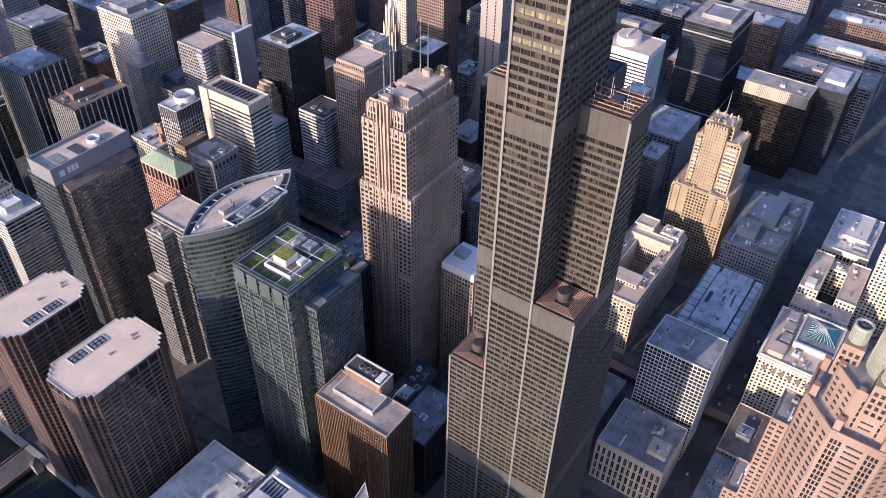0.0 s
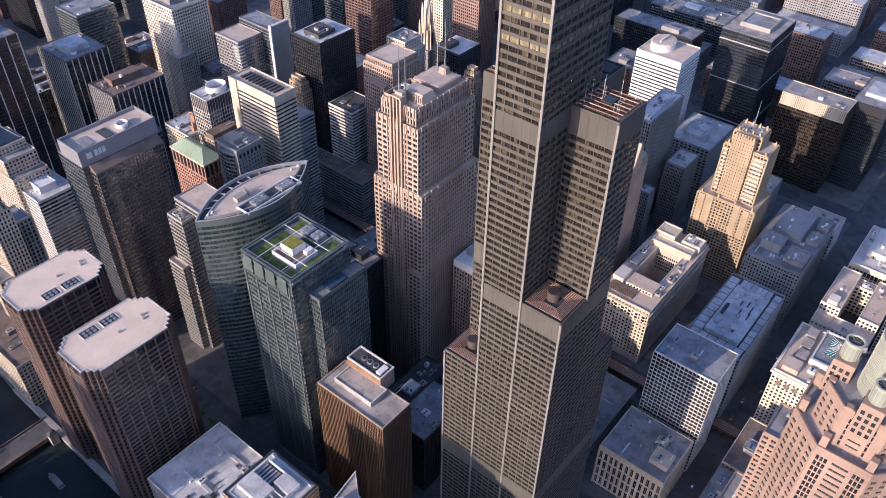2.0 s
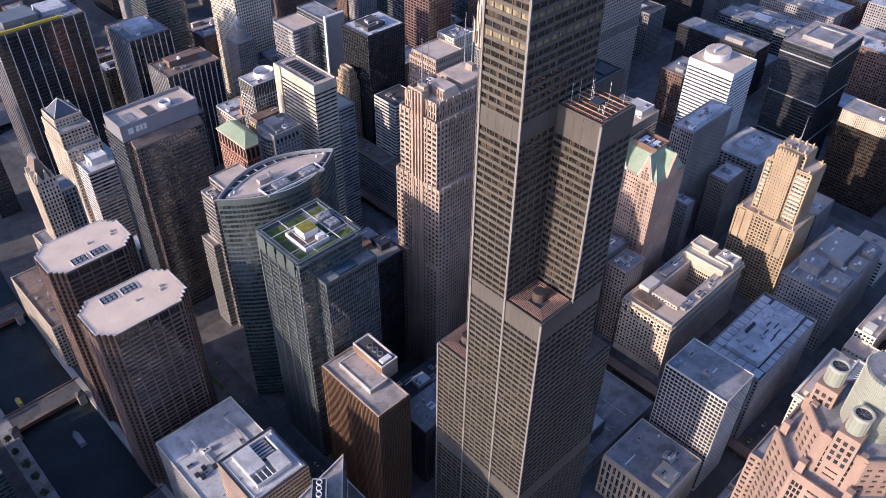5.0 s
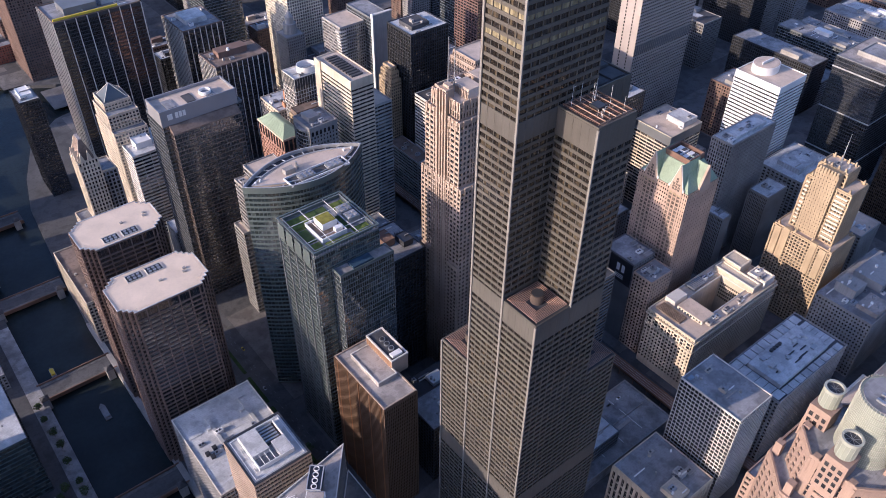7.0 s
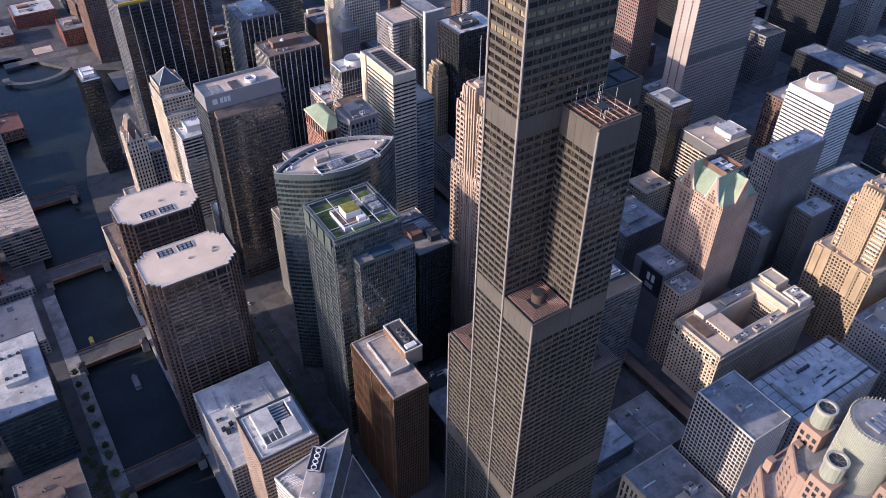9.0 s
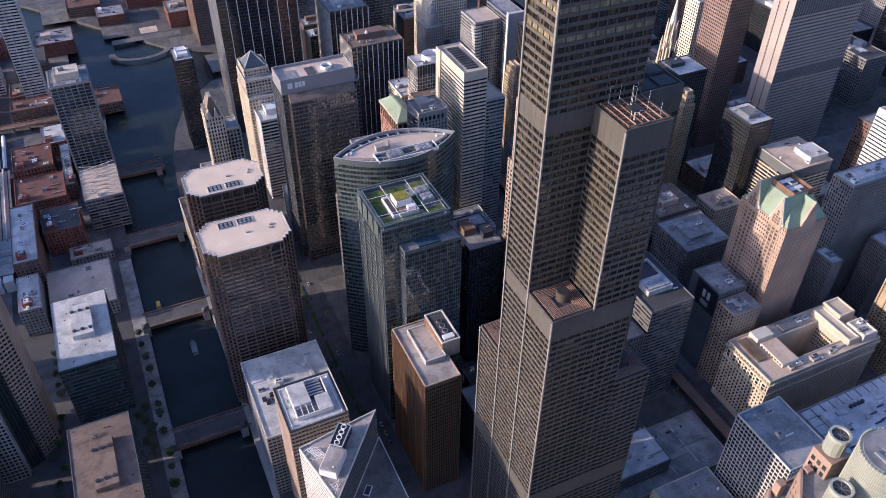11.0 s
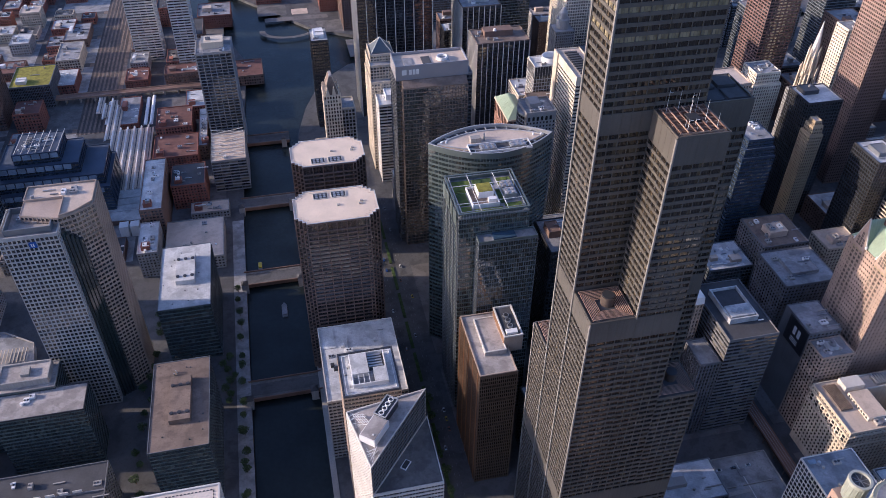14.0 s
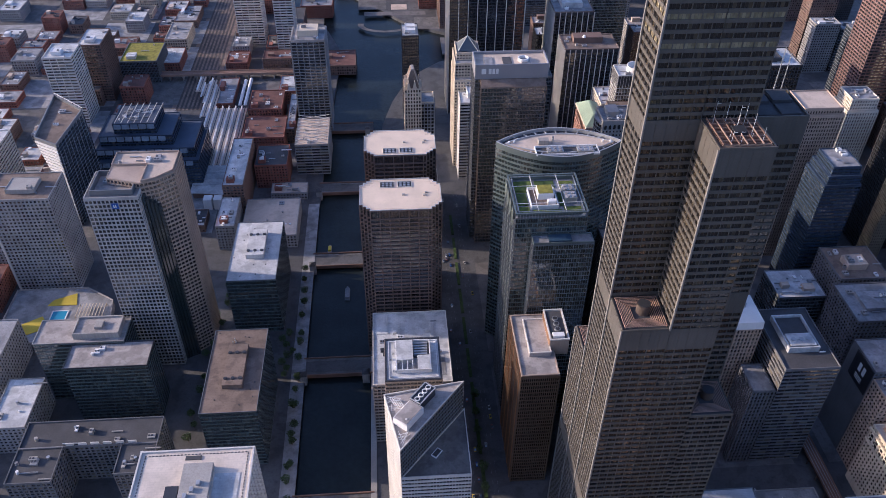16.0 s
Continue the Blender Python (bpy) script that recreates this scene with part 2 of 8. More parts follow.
M["roof_red"] = surface("dark_red_roof", (0.16, 0.075, 0.06), 0.9, vary=0.25, stain=0.4)
M["roof_navy"] = surface("navy_roof", (0.06, 0.08, 0.12), 0.8, vary=0.2)
M["roof_ivory"] = surface("ivory_roof_membrane", (0.68, 0.59, 0.49), 0.9, vary=0.12, big=0.06, small=0.6, stain=0.2, seam=0.25)
M["roof_cream"] = surface("cream_gravel_roof", (0.74, 0.60, 0.45), 0.9, vary=0.08, big=0.05, small=0.9, stain=0.08)
M["stone_pale"] = surface("pale_grey_stone", (0.43, 0.415, 0.395), 0.8, streak=0.3)
M["pool_blue"] = surface("pool_blue", (0.06, 0.30, 0.48), 0.2, vary=0.1)


# ---- mesh helpers ----
class Geo:
    def __init__(self):
        self.v, self.f = [], []

    def add(self, verts, faces):
        n = len(self.v)
        self.v.extend(verts)
        self.f.extend(tuple(i + n for i in f) for f in faces)
        return self

    def box(self, x0, y0, z0, x1, y1, z1):
        return self.add([(x0, y0, z0), (x1, y0, z0), (x1, y1, z0), (x0, y1, z0), (x0, y0, z1), (x1, y0, z1), (x1, y1, z1), (x0, y1, z1)],
                        [(3, 2, 1, 0), (4, 5, 6, 7), (0, 1, 5, 4), (1, 2, 6, 5), (2, 3, 7, 6), (3, 0, 4, 7)])

    def obox(self, p, u, n, a0, a1, d0, d1, z0, z1):
        """A box along a facade: a along u, d out along n, from the corner p."""
        q = [(p[0] + u[0] * a + n[0] * d, p[1] + u[1] * a + n[1] * d) for a, d in ((a0, d1), (a1, d1), (a1, d0), (a0, d0))]
        return self.add([(*c, z0) for c in q] + [(*c, z1) for c in q],
                        [(3, 2, 1, 0), (4, 5, 6, 7), (0, 1, 5, 4), (1, 2, 6, 5), (2, 3, 7, 6), (3, 0, 4, 7)])

    def prism(self, poly, z0, z1, top=None):
        n = len(poly)
        up = top or poly
        return self.add([(*p, z0) for p in poly] + [(*p, z1) for p in up],
                        [tuple(range(n - 1, -1, -1)), tuple(range(n, 2 * n))] + [(i, (i + 1) % n, n + (i + 1) % n, n + i) for i in range(n)])

    def ring(self, outer, inner, z0, z1):
        n = len(outer)
        v = [(*p, z) for p, z in [(p, z0) for p in outer] + [(p, z1) for p in outer] + [(p, z0) for p in inner] + [(p, z1) for p in inner]]
        f = []
        for i in range(n):
            j = (i + 1) % n
            f += [(i, j, n + j, n + i), (n + i, n + j, 3 * n + j, 3 * n + i), (2 * n + j, 2 * n + i, 3 * n + i, 3 * n + j), (2 * n + i, 2 * n + j, j, i)]
        return self.add(v, f)

    def cyl(self, x, y, r, z0, z1, seg=20, r1=None):
        a = [(x + r * math.cos(2 * math.pi * i / seg), y + r * math.sin(2 * math.pi * i / seg)) for i in range(seg)]
        q = r if r1 is None else r1
        b = [(x + q * math.cos(2 * math.pi * i / seg), y + q * math.sin(2 * math.pi * i / seg)) for i in range(seg)]
        return self.prism(a, z0, z1, b)

    def beam(self, a, b, w):
        a, b = Vector(a), Vector(b)
        d = (b - a).normalized()
        s = d.cross(Vector((0, 0, 1)) if abs(d.z) < 0.9 else Vector((1, 0, 0))).normalized() * w / 2
        t = d.cross(s).normalized() * w / 2
        v = [tuple(p + i * s + j * t) for p in (a, b) for i, j in ((-1, -1), (1, -1), (1, 1), (-1, 1))]
        return self.add(v, [(3, 2, 1, 0), (4, 5, 6, 7), (0, 1, 5, 4), (1, 2, 6, 5), (2, 3, 7, 6), (3, 0, 4, 7)])


def part(name, geo, mat, parent, label="", kind="", smooth=False):
    base = parent.matrix_world.translation if parent else Vector((0, 0, 0))
    up = parent
    org = Vector((0, 0, 0))
    while up is not None:
        org += up.location
        up = up.parent
    me = bpy.data.meshes.new(name)
    me.from_pydata([(a - org.x, b - org.y, c - org.z) for a, b, c in geo.v], [], geo.f)
    me.materials.append(mat)
    if smooth:
        me.polygons.foreach_set("use_smooth", [True] * len(me.polygons))
    ob = new(name, me)
    ob.parent = parent
    if label or kind:
        tagged(ob, label, kind=kind)
    return ob


def thing(name, label, category, x, y, z=0.0, group="", kind=""):
    ob = new(name)
    ob.location = (x, y, z)
    return tagged(ob, label, category, group, kind)


def rect(x0, y0, x1, y1):
    return [(x0, y0), (x1, y0), (x1, y1), (x0, y1)]


def offset(poly, d):
    """The polygon (counter-clockwise) moved outward by d."""
    n, out = len(poly), []
    for i in range(n):
        p0, p1, p2 = Vector(poly[i - 1]), Vector(poly[i]), Vector(poly[(i + 1) % n])
        a, b = (p1 - p0).normalized(), (p2 - p1).normalized()
        na, nb = Vector((a.y, -a.x)), Vector((b.y, -b.x))
        k = 1 + na.dot(nb)
        m = (na + nb) / max(k, 0.3)
        out.append(tuple(p1 + m * d))
    return out


FOOT = []


def facade(b, poly, z0, z1, fh=3.9, bay=4.5, pier=(0.6, 0.25), span=(1.4, 0.0), wall="granite_grey", span_mat=None, glass="glass_dark",
           rec=0.35, near=False, top=1.5, base=0.0, seed=1, warp=0.012, blank=(), mull=0, only=None, bands=(), panel=None, core=True, lone=None, blinds=(), crown=None):
    """A glazed block: piers, a spandrel course a storey, a pane in every opening. blank: edges left as plain wall; only: edges
    built and the height where each begins; bands: heights closed with plain panels; lone: heights with single windows; crown: material of the top course."""
    rng = np.random.default_rng(seed)
    n = len(poly)
    FOOT.append((min(p[0] for p in poly), min(p[1] for p in poly), max(p[0] for p in poly), max(p[1] for p in poly)))
    if core:
        part("wall", Geo().prism(offset(poly, -rec), z0, z1 - 0.3), M[wall], b)
    wm, sm = M[wall], M[span_mat or wall]
    pw, pd = pier
    nf = max(1, round((z1 - top - z0 - base) / fh))
    h = (z1 - top - z0 - base) / nf
    lattice, courses, panes = Geo(), [Geo() for _ in range(nf + 1)], Geo()
    crest, special = Geo(), Geo()
    edges = [e for e in range(n) if e not in blank and (only is None or e in only)]
    many = sum(max(1, round((Vector(poly[(e + 1) % n]) - Vector(poly[e])).length / bay)) + 1 for e in edges) > 44
    for e in range(n):
        p, q = Vector(poly[e]), Vector(poly[(e + 1) % n])
        L = (q - p).length
        u = (q - p) / L
        nn = Vector((u.y, -u.x))
        low = z0
        if only is not None:
            if e not in only:
                continue
            low = only[e]
        over = 0.0
        r, s2 = Vector(poly[(e + 2) % n]) - q, u
        if abs(s2.x * r.normalized().y - s2.y * r.normalized().x - 1) < 0.01:
            over = 1.0
        if e in blank:
            part("side_wall", Geo().obox(p, u, nn, 0, L + over * (pd - 0.01), -rec, pd, low, z1), wm, b)
            continue
        nb = max(1, round(L / bay))
        w = L / nb
        if pw > 0:
            for i in range(nb + 1):
                a0 = 0 if i == 0 else i * w - pw / 2
                a1 = L + over * (pd - 0.01) if i == nb else i * w + pw / 2
                if near and not many:
                    part("pier", Geo().obox(p, u, nn, a0, a1, -rec, pd, low, z1), wm, b)
                else:
                    lattice.obox(p, u, nn, a0, a1, -rec, pd, low, z1)
        for k in range(nf + 1):
            s0 = z0 + base + k * h - (base if k == 0 else 0)
            s1 = z0 + base + k * h + span[0] if k < nf else z1
            if s1 <= low + 0.5:
                continue
            (crest if k == nf and crown else courses[k]).obox(p, u, nn, 0, L + over * (span[1] - 0.01), -rec, span[1], s0, s1)
        for k in range(nf):
            c0, c1 = z0 + base + k * h + span[0], z0 + base + (k + 1) * h
            if c0 < low:
                continue
            mid = (c0 + c1) / 2
            if any(lo < mid < hi for lo, hi in bands):
                lo, hi = [q for q in bands if q[0] < mid < q[1]][0]
                if mid - h < lo or c0 - h < low:
                    for i in range(nb):
                        part("louvre_panel", Geo().obox(p, u, nn, i * w + pw / 2 + 0.04, (i + 1) * w - pw / 2 - 0.04, -rec, span[1] + 0.04, c0 - span[0] + 0.02, min(hi, z1)), M[panel or wall], b)
                continue
            m = mull + 1
            pm = (w - pw - 0.12 * mull) / m
            alone = lone is not None and lone[0] < mid < lone[1] and e in lone[2]
            glaze = special if any(lo < mid < hi for lo, hi in blinds) else panes
            for i in range(nb):
                g = Geo() if alone else glaze
                t = rng.normal(0, warp, (m, 4))
                for x in range(m):
                    a = i * w + pw / 2 + x * (pm + 0.12)
                    d = -rec + 0.08
                    v = [(p.x + u.x * aa + nn.x * (d + t[x, j]), p.y + u.y * aa + nn.y * (d + t[x, j]), c) for j, (aa, c) in enumerate(((a, c0), (a + pm, c0), (a + pm, c1), (a, c1)))]
                    g.add(v, [(0, 1, 2, 3)])
                if alone:
                    part("window", g, M[glass], b)
    if near:
        for g in courses:
            if g.v:
                part("spandrel", g, sm, b)
        if lattice.v:
            part("pier_lattice", lattice, wm, b, kind="stuff")
    else:
        if lattice.v and sm is not wm:
            part("pier_lattice", lattice, wm, b, kind="stuff")
        g = Geo() if sm is not wm else lattice
        for c in courses:
            g.add(c.v, c.f)
        if g.v:
            part("facade_lattice", g, sm, b, kind="stuff")
    if crest.v:
        part("crown_band", crest, M[crown] if crown else wm, b)
    if panes.v:
        part("glazing", panes, M[glass], b, kind="stuff")
    if special.v:
        part("blind_glazing", special, M["glass_blind"], b, kind="stuff")


def cut_edges(poly, cuts):
    """The polygon with the edges in cuts divided at the given fractions, and for each new edge (old edge, stretch)."""
    out, kinds = [], []
    for e, p in enumerate(poly):
        q = poly[(e + 1) % len(poly)]
        for k, f in enumerate([0.0] + list(cuts.get(e, ()))):
            out.append((p[0] + (q[0] - p[0]) * f, p[1] + (q[1] - p[1]) * f))
            kinds.append((e, k))
    return out, kinds


def mixed_facade(b, poly, z0, z1, cuts, pick, seed=1, **kw):
    """A facade whose stretches differ: pick(edge, stretch) gives the pattern of each."""
    pts, kinds = cut_edges(poly, cuts)
    looks = {}
    for k, (e, q) in enumerate(kinds):
        st = pick(e, q)
        looks.setdefault(id(st), (st, {}))[1][k] = z0
    for k, (st, only) in enumerate(looks.values()):
        facade(b, pts, z0, z1, seed=seed + k, only=only, core=k == 0, **{**kw, **st})


def roof(b, poly, z, mat="roof_grey", parapet=1.0, wall="concrete", thick=0.5):
    part("roof", Geo().prism(offset(poly, -thick), z - 0.6, z), M[mat], b)
    part("parapet", Geo().ring(offset(poly, 0.05), offset(poly, -thick), z - 0.3, z + parapet), M[wall], b)


def clutter(b, x0, y0, x1, y1, z, n=6, seed=1, mats=("steel", "white", "roof_grey", "concrete")):
    """Roof plant: units with fan drums, ducts, curbs."""
    r = random.Random(seed)
    for i in range(n):
        w, d, h = r.uniform(2, 6), r.uniform(2, 6), r.uniform(1, 3)
        x, y = r.uniform(x0, max(x0, x1 - w)), r.uniform(y0, max(y0, y1 - d))
        m = M[r.choice(mats)]
        k = r.random()
        g = Geo()
        if k < 0.45:
            g.box(x, y, z, x + w, y + d, z + h)
            u = part("roof_unit", g, m, b)
            f = Geo()
            for j in range(max(1, int(w / 2.2))):
                f.cyl(x + 1.1 + 2.2 * j, y + d / 2, 0.8, z + h, z + h + 0.35, 12)
            part("fan", f, M["dark_metal"], u)
        elif k < 0.8:
            g.box(x, y, z + 0.4, x + w * 2, y + 0.8, z + 1.1)
            for j in range(3):
                g.box(x + j * w * 0.9, y + 0.2, z, x + j * w * 0.9 + 0.2, y + 0.6, z + 0.4)
            part("duct", g, m, b)
        else:
            g.cyl(x, y, r.uniform(0.6, 1.4), z, z + h, 14)
            part("vent", g, m, b)


def block(name, label, x0, y0, x1, y1, z, style, roofmat="roof_grey", pent=(), n=6, seed=1, parapet=1.0, near=False, z0=0.0, category="building", **kw):
    """An upright block building with facade, roof, penthouses (x0, y0, x1, y1, height, material) and plant."""
    b = thing(name, label, category, (x0 + x1) / 2, (y0 + y1) / 2, z0)
    st = dict(STYLES[style])
    st.update(kw)
    facade(b, rect(x0, y0, x1, y1), z0, z, near=near, seed=seed, **st)
    roof(b, rect(x0, y0, x1, y1), z, roofmat, parapet, st.get("wall", "concrete"))
    for a0, b0, a1, b1, h, m in pent:
        p = part("penthouse", Geo().box(a0, b0, z, a1, b1, z + h), M[m], b)
        part("coping", Geo().ring(rect(a0 - 0.1, b0 - 0.1, a1 + 0.1, b1 + 0.1), rect(a0 + 0.4, b0 + 0.4, a1 - 0.4, b1 - 0.4), z + h, z + h + 0.5), M[m], p)
        clutter(b, a0 + 1, b0 + 1, a1 - 1, b1 - 1, z + h, max(1, n // 4), seed + 7)
    clutter(b, x0 + 2, y0 + 2, x1 - 2, y1 - 2, z, n, seed)
    return b


STYLES = {
    "grid": dict(fh=3.9, bay=3.2, pier=(0.8, 0.3), span=(1.3, 0.15), wall="stone_grey"),
    "masonry": dict(fh=3.8, bay=3.4, pier=(1.5, 0.12), span=(1.7, 0.0), wall="stone_grey"),
    "cream": dict(fh=3.8, bay=3.4, pier=(1.4, 0.15), span=(1.7, 0.0), wall="stone_cream"),
    "brown": dict(fh=3.8, bay=3.4, pier=(1.4, 0.15), span=(1.7, 0.0), wall="brick_brown"),
    "red": dict(fh=3.8, bay=3.4, pier=(1.6, 0.15), span=(1.7, 0.0), wall="brick_red"),
    "dark": dict(fh=3.9, bay=3.0, pier=(0.5, 0.3), span=(1.1, 0.0), wall="dark_metal", glass="glass_black"),
    "bands": dict(fh=3.9, bay=9.0, pier=(0.25, 0.02), span=(1.9, 0.12), wall="white_stone", glass="glass_dark"),
    "ribs": dict(fh=3.9, bay=1.6, pier=(0.5, 0.5), span=(1.2, 0.0), wall="granite_grey", glass="glass_dark"),
    "curtain": dict(fh=3.9, bay=1.9, pier=(0.14, 0.1), span=(0.9, 0.03), wall="mid_metal", glass="glass_blue", rec=0.2),
    "green": dict(fh=4.1, bay=1.7, pier=(0.12, 0.1), span=(0.8, 0.03), wall="mid_metal", glass="glass_green", rec=0.2),
    "bluegrid": dict(fh=3.9, bay=3.4, pier=(0.6, 0.25), span=(0.9, 0.1), wall="white_stone", glass="glass_dark"),
}

# ---- ground, river, streets ----
tagged(part("ground", Geo().box(-2800, -1500, -9, 3400, 4300, -8), M["asphalt"], None), "dark city ground reaching far to the horizon", "ground", kind="structure")
EAST_BANK = [(-128, -1500), (3400, -1500), (3400, 835), (40, 835), (-30, 815), (-74, 770), (-100, 700), (-114, 640), (-122, 540), (-128, 430)]
WEST_BANK = [(-2800, -1500), (-186, -1500), (-186, 470), (-184, 560), (-181, 660), (-176, 770), (-172, 850), (-196, 930), (-330, 1150), (-700, 1500), (-700, 4300), (-2800, 4300)]
NORTH_BANK = [(-70, 950), (0, 905), (60, 895), (3400, 895), (3400, 4300), (-600, 4300), (-600, 1530), (-250, 1190)]
for poly, name, label in ((EAST_BANK, "road", "dark asphalt streets of the inner city"), (WEST_BANK, "road", "dark asphalt ground of the west bank"), (NORTH_BANK, "road", "dark asphalt ground north of the river")):
    tagged(part(name, Geo().prism(poly, -8, 0), M["asphalt"], None), label, "street", kind="structure")
tagged(part("river_water", Geo().prism([(-760, -1500), (3400, -1500), (3400, 4300), (-760, 4300)], -7.9, -4.5), M["water"], None), "dark slow river water between stone embankments", "river", kind="structure")
tagged(part("embankment", Geo().box(-128.6, -1500, -8, -124, 430, 0.9), M["concrete"], None), "pale concrete river wall along the east bank", "embankment", kind="structure")
tagged(part("embankment", Geo().box(-198, -1500, -8, -186, 470, 0.5), M["concrete_dark"], None), "pale concrete riverside promenade on the west bank", "embankment", kind="structure")

NS = [(-58, -26), (72, 94), (207, 229), (332, 356), (466, 486), (574, 594), (700, 722), (815, 835), (925, 960), (1050, 1070), (1170, 1190), (1300, 1320)]
EW = [(-330, -310), (-190, -170), (-64, -44), (74, 98), (220, 233), (362, 396), (488, 508), (624, 644), (728, 748), (815, 835), (900, 925), (1010, 1025), (1110, 1125), (1210, 1225), (1320, 1335), (1430, 1445), (1560, 1575), (1700, 1715)]
for i in range(len(NS) - 1):
    for j in range(len(EW) - 1):
        x0, x1, y0, y1 = NS[i][1] + 3, NS[i + 1][0] - 3, EW[j][1] + 3, EW[j + 1][0] - 3
        if y0 > 1000 and i > 7:
            continue
        tagged(part("pavement", Geo().box(x0, y0, 0, x1, y1, 0.16), M["pavement"], None), "grey concrete pavement of a city block", "pavement", kind="structure")


for i in range(6):
    for j in range(11):
        if i == 5 or i == 4 and j > 0:
            continue
        x0, y0 = -716 + i * 86, 424 + j * 94
        tagged(part("pavement", Geo().box(x0, y0, 0, x0 + 74, y0 + 82, 0.14), M["concrete_dark" if (i + j) % 3 else "lot_asphalt"], None), "grey pavement and parking lot of a west side block", "pavement", kind="structure")
for j in range(7):
    tagged(part("pavement", Geo().box(-286, 474 + j * 74, 0, -204, 540 + j * 74, 0.14), M["pavement"], None), "grey pavement of a riverside block", "pavement", kind="structure")
for k in range(16):
    a0, a1 = math.pi * (0.95 + k * 0.075), math.pi * (0.95 + (k + 1) * 0.075)
    ring = [(-105 + r0 * 1.5 * math.cos(a), 950 + r0 * math.sin(a)) for r0, a in ((30, a0), (30, a1), (24, a1), (24, a0))]
    tagged(part("curved_drive", Geo().prism(ring, 0.02, 0.3), M["pavement"], None), "pale curved riverside drive", "road", kind="structure")
for x0, y0, x1, y1, m in ((-140, 985, -40, 1000, "pavement"), (-96, 1008, -70, 1030, "roof_tan"), (-60, 930, -20, 975, "lot_asphalt"), (-150, 1010, -104, 1050, "lot_asphalt"), (-20, 1000, 60, 1060, "pavement"), (-230, 1100, -60, 1180, "lot_asphalt")):
    tagged(part("plot", Geo().box(x0, y0, 0.02, x1, y1, 0.22), M[m], None), "worn paved plot north of the river", "plot", kind="structure")
tagged(part("lawn", Geo().box(-560, 770, 0.02, -490, 850, 0.3), M["sedum_yellow"], None), "yellow green sports lawn between low buildings", "lawn", kind="structure")


# ---- the great tower ----
def slatted_screen(b, x0, y0, x1, y1, z, n=8):
    """Rusted roof screen: slats laid parallel to each side and mitred at the corners."""
    cx, cy = (x0 + x1) / 2, (y0 + y1) / 2
    for side in range(4):
        g = Geo()
        for k in range(n):
            f = 0.06 + 0.62 * k / n
            hx, hy = (x1 - x0) / 2 * (1 - f), (y1 - y0) / 2 * (1 - f)
            zz = z + 1.6 - 0.12 * k
            a = [((cx - hx, cy - hy, zz), (cx + hx, cy - hy, zz)), ((cx + hx, cy - hy, zz), (cx + hx, cy + hy, zz)), ((cx + hx, cy + hy, zz), (cx - hx, cy + hy, zz)), ((cx - hx, cy + hy, zz), (cx - hx, cy - hy, zz))][side]
            g.beam(*a, 0.27)
        part("screen_slats", g, M["slat_grey"], b, "row of weathered steel slats")
    for sx, sy in ((-1, -1), (1, -1), (1, 1), (-1, 1)):
        part("screen_rafter", Geo().beam((cx + sx * (x1 - x0) * 0.47, cy + sy * (y1 - y0) * 0.47, z + 1.3), (cx + sx * 4, cy + sy * 4, z + 0.5), 0.6), M["rust"], b)


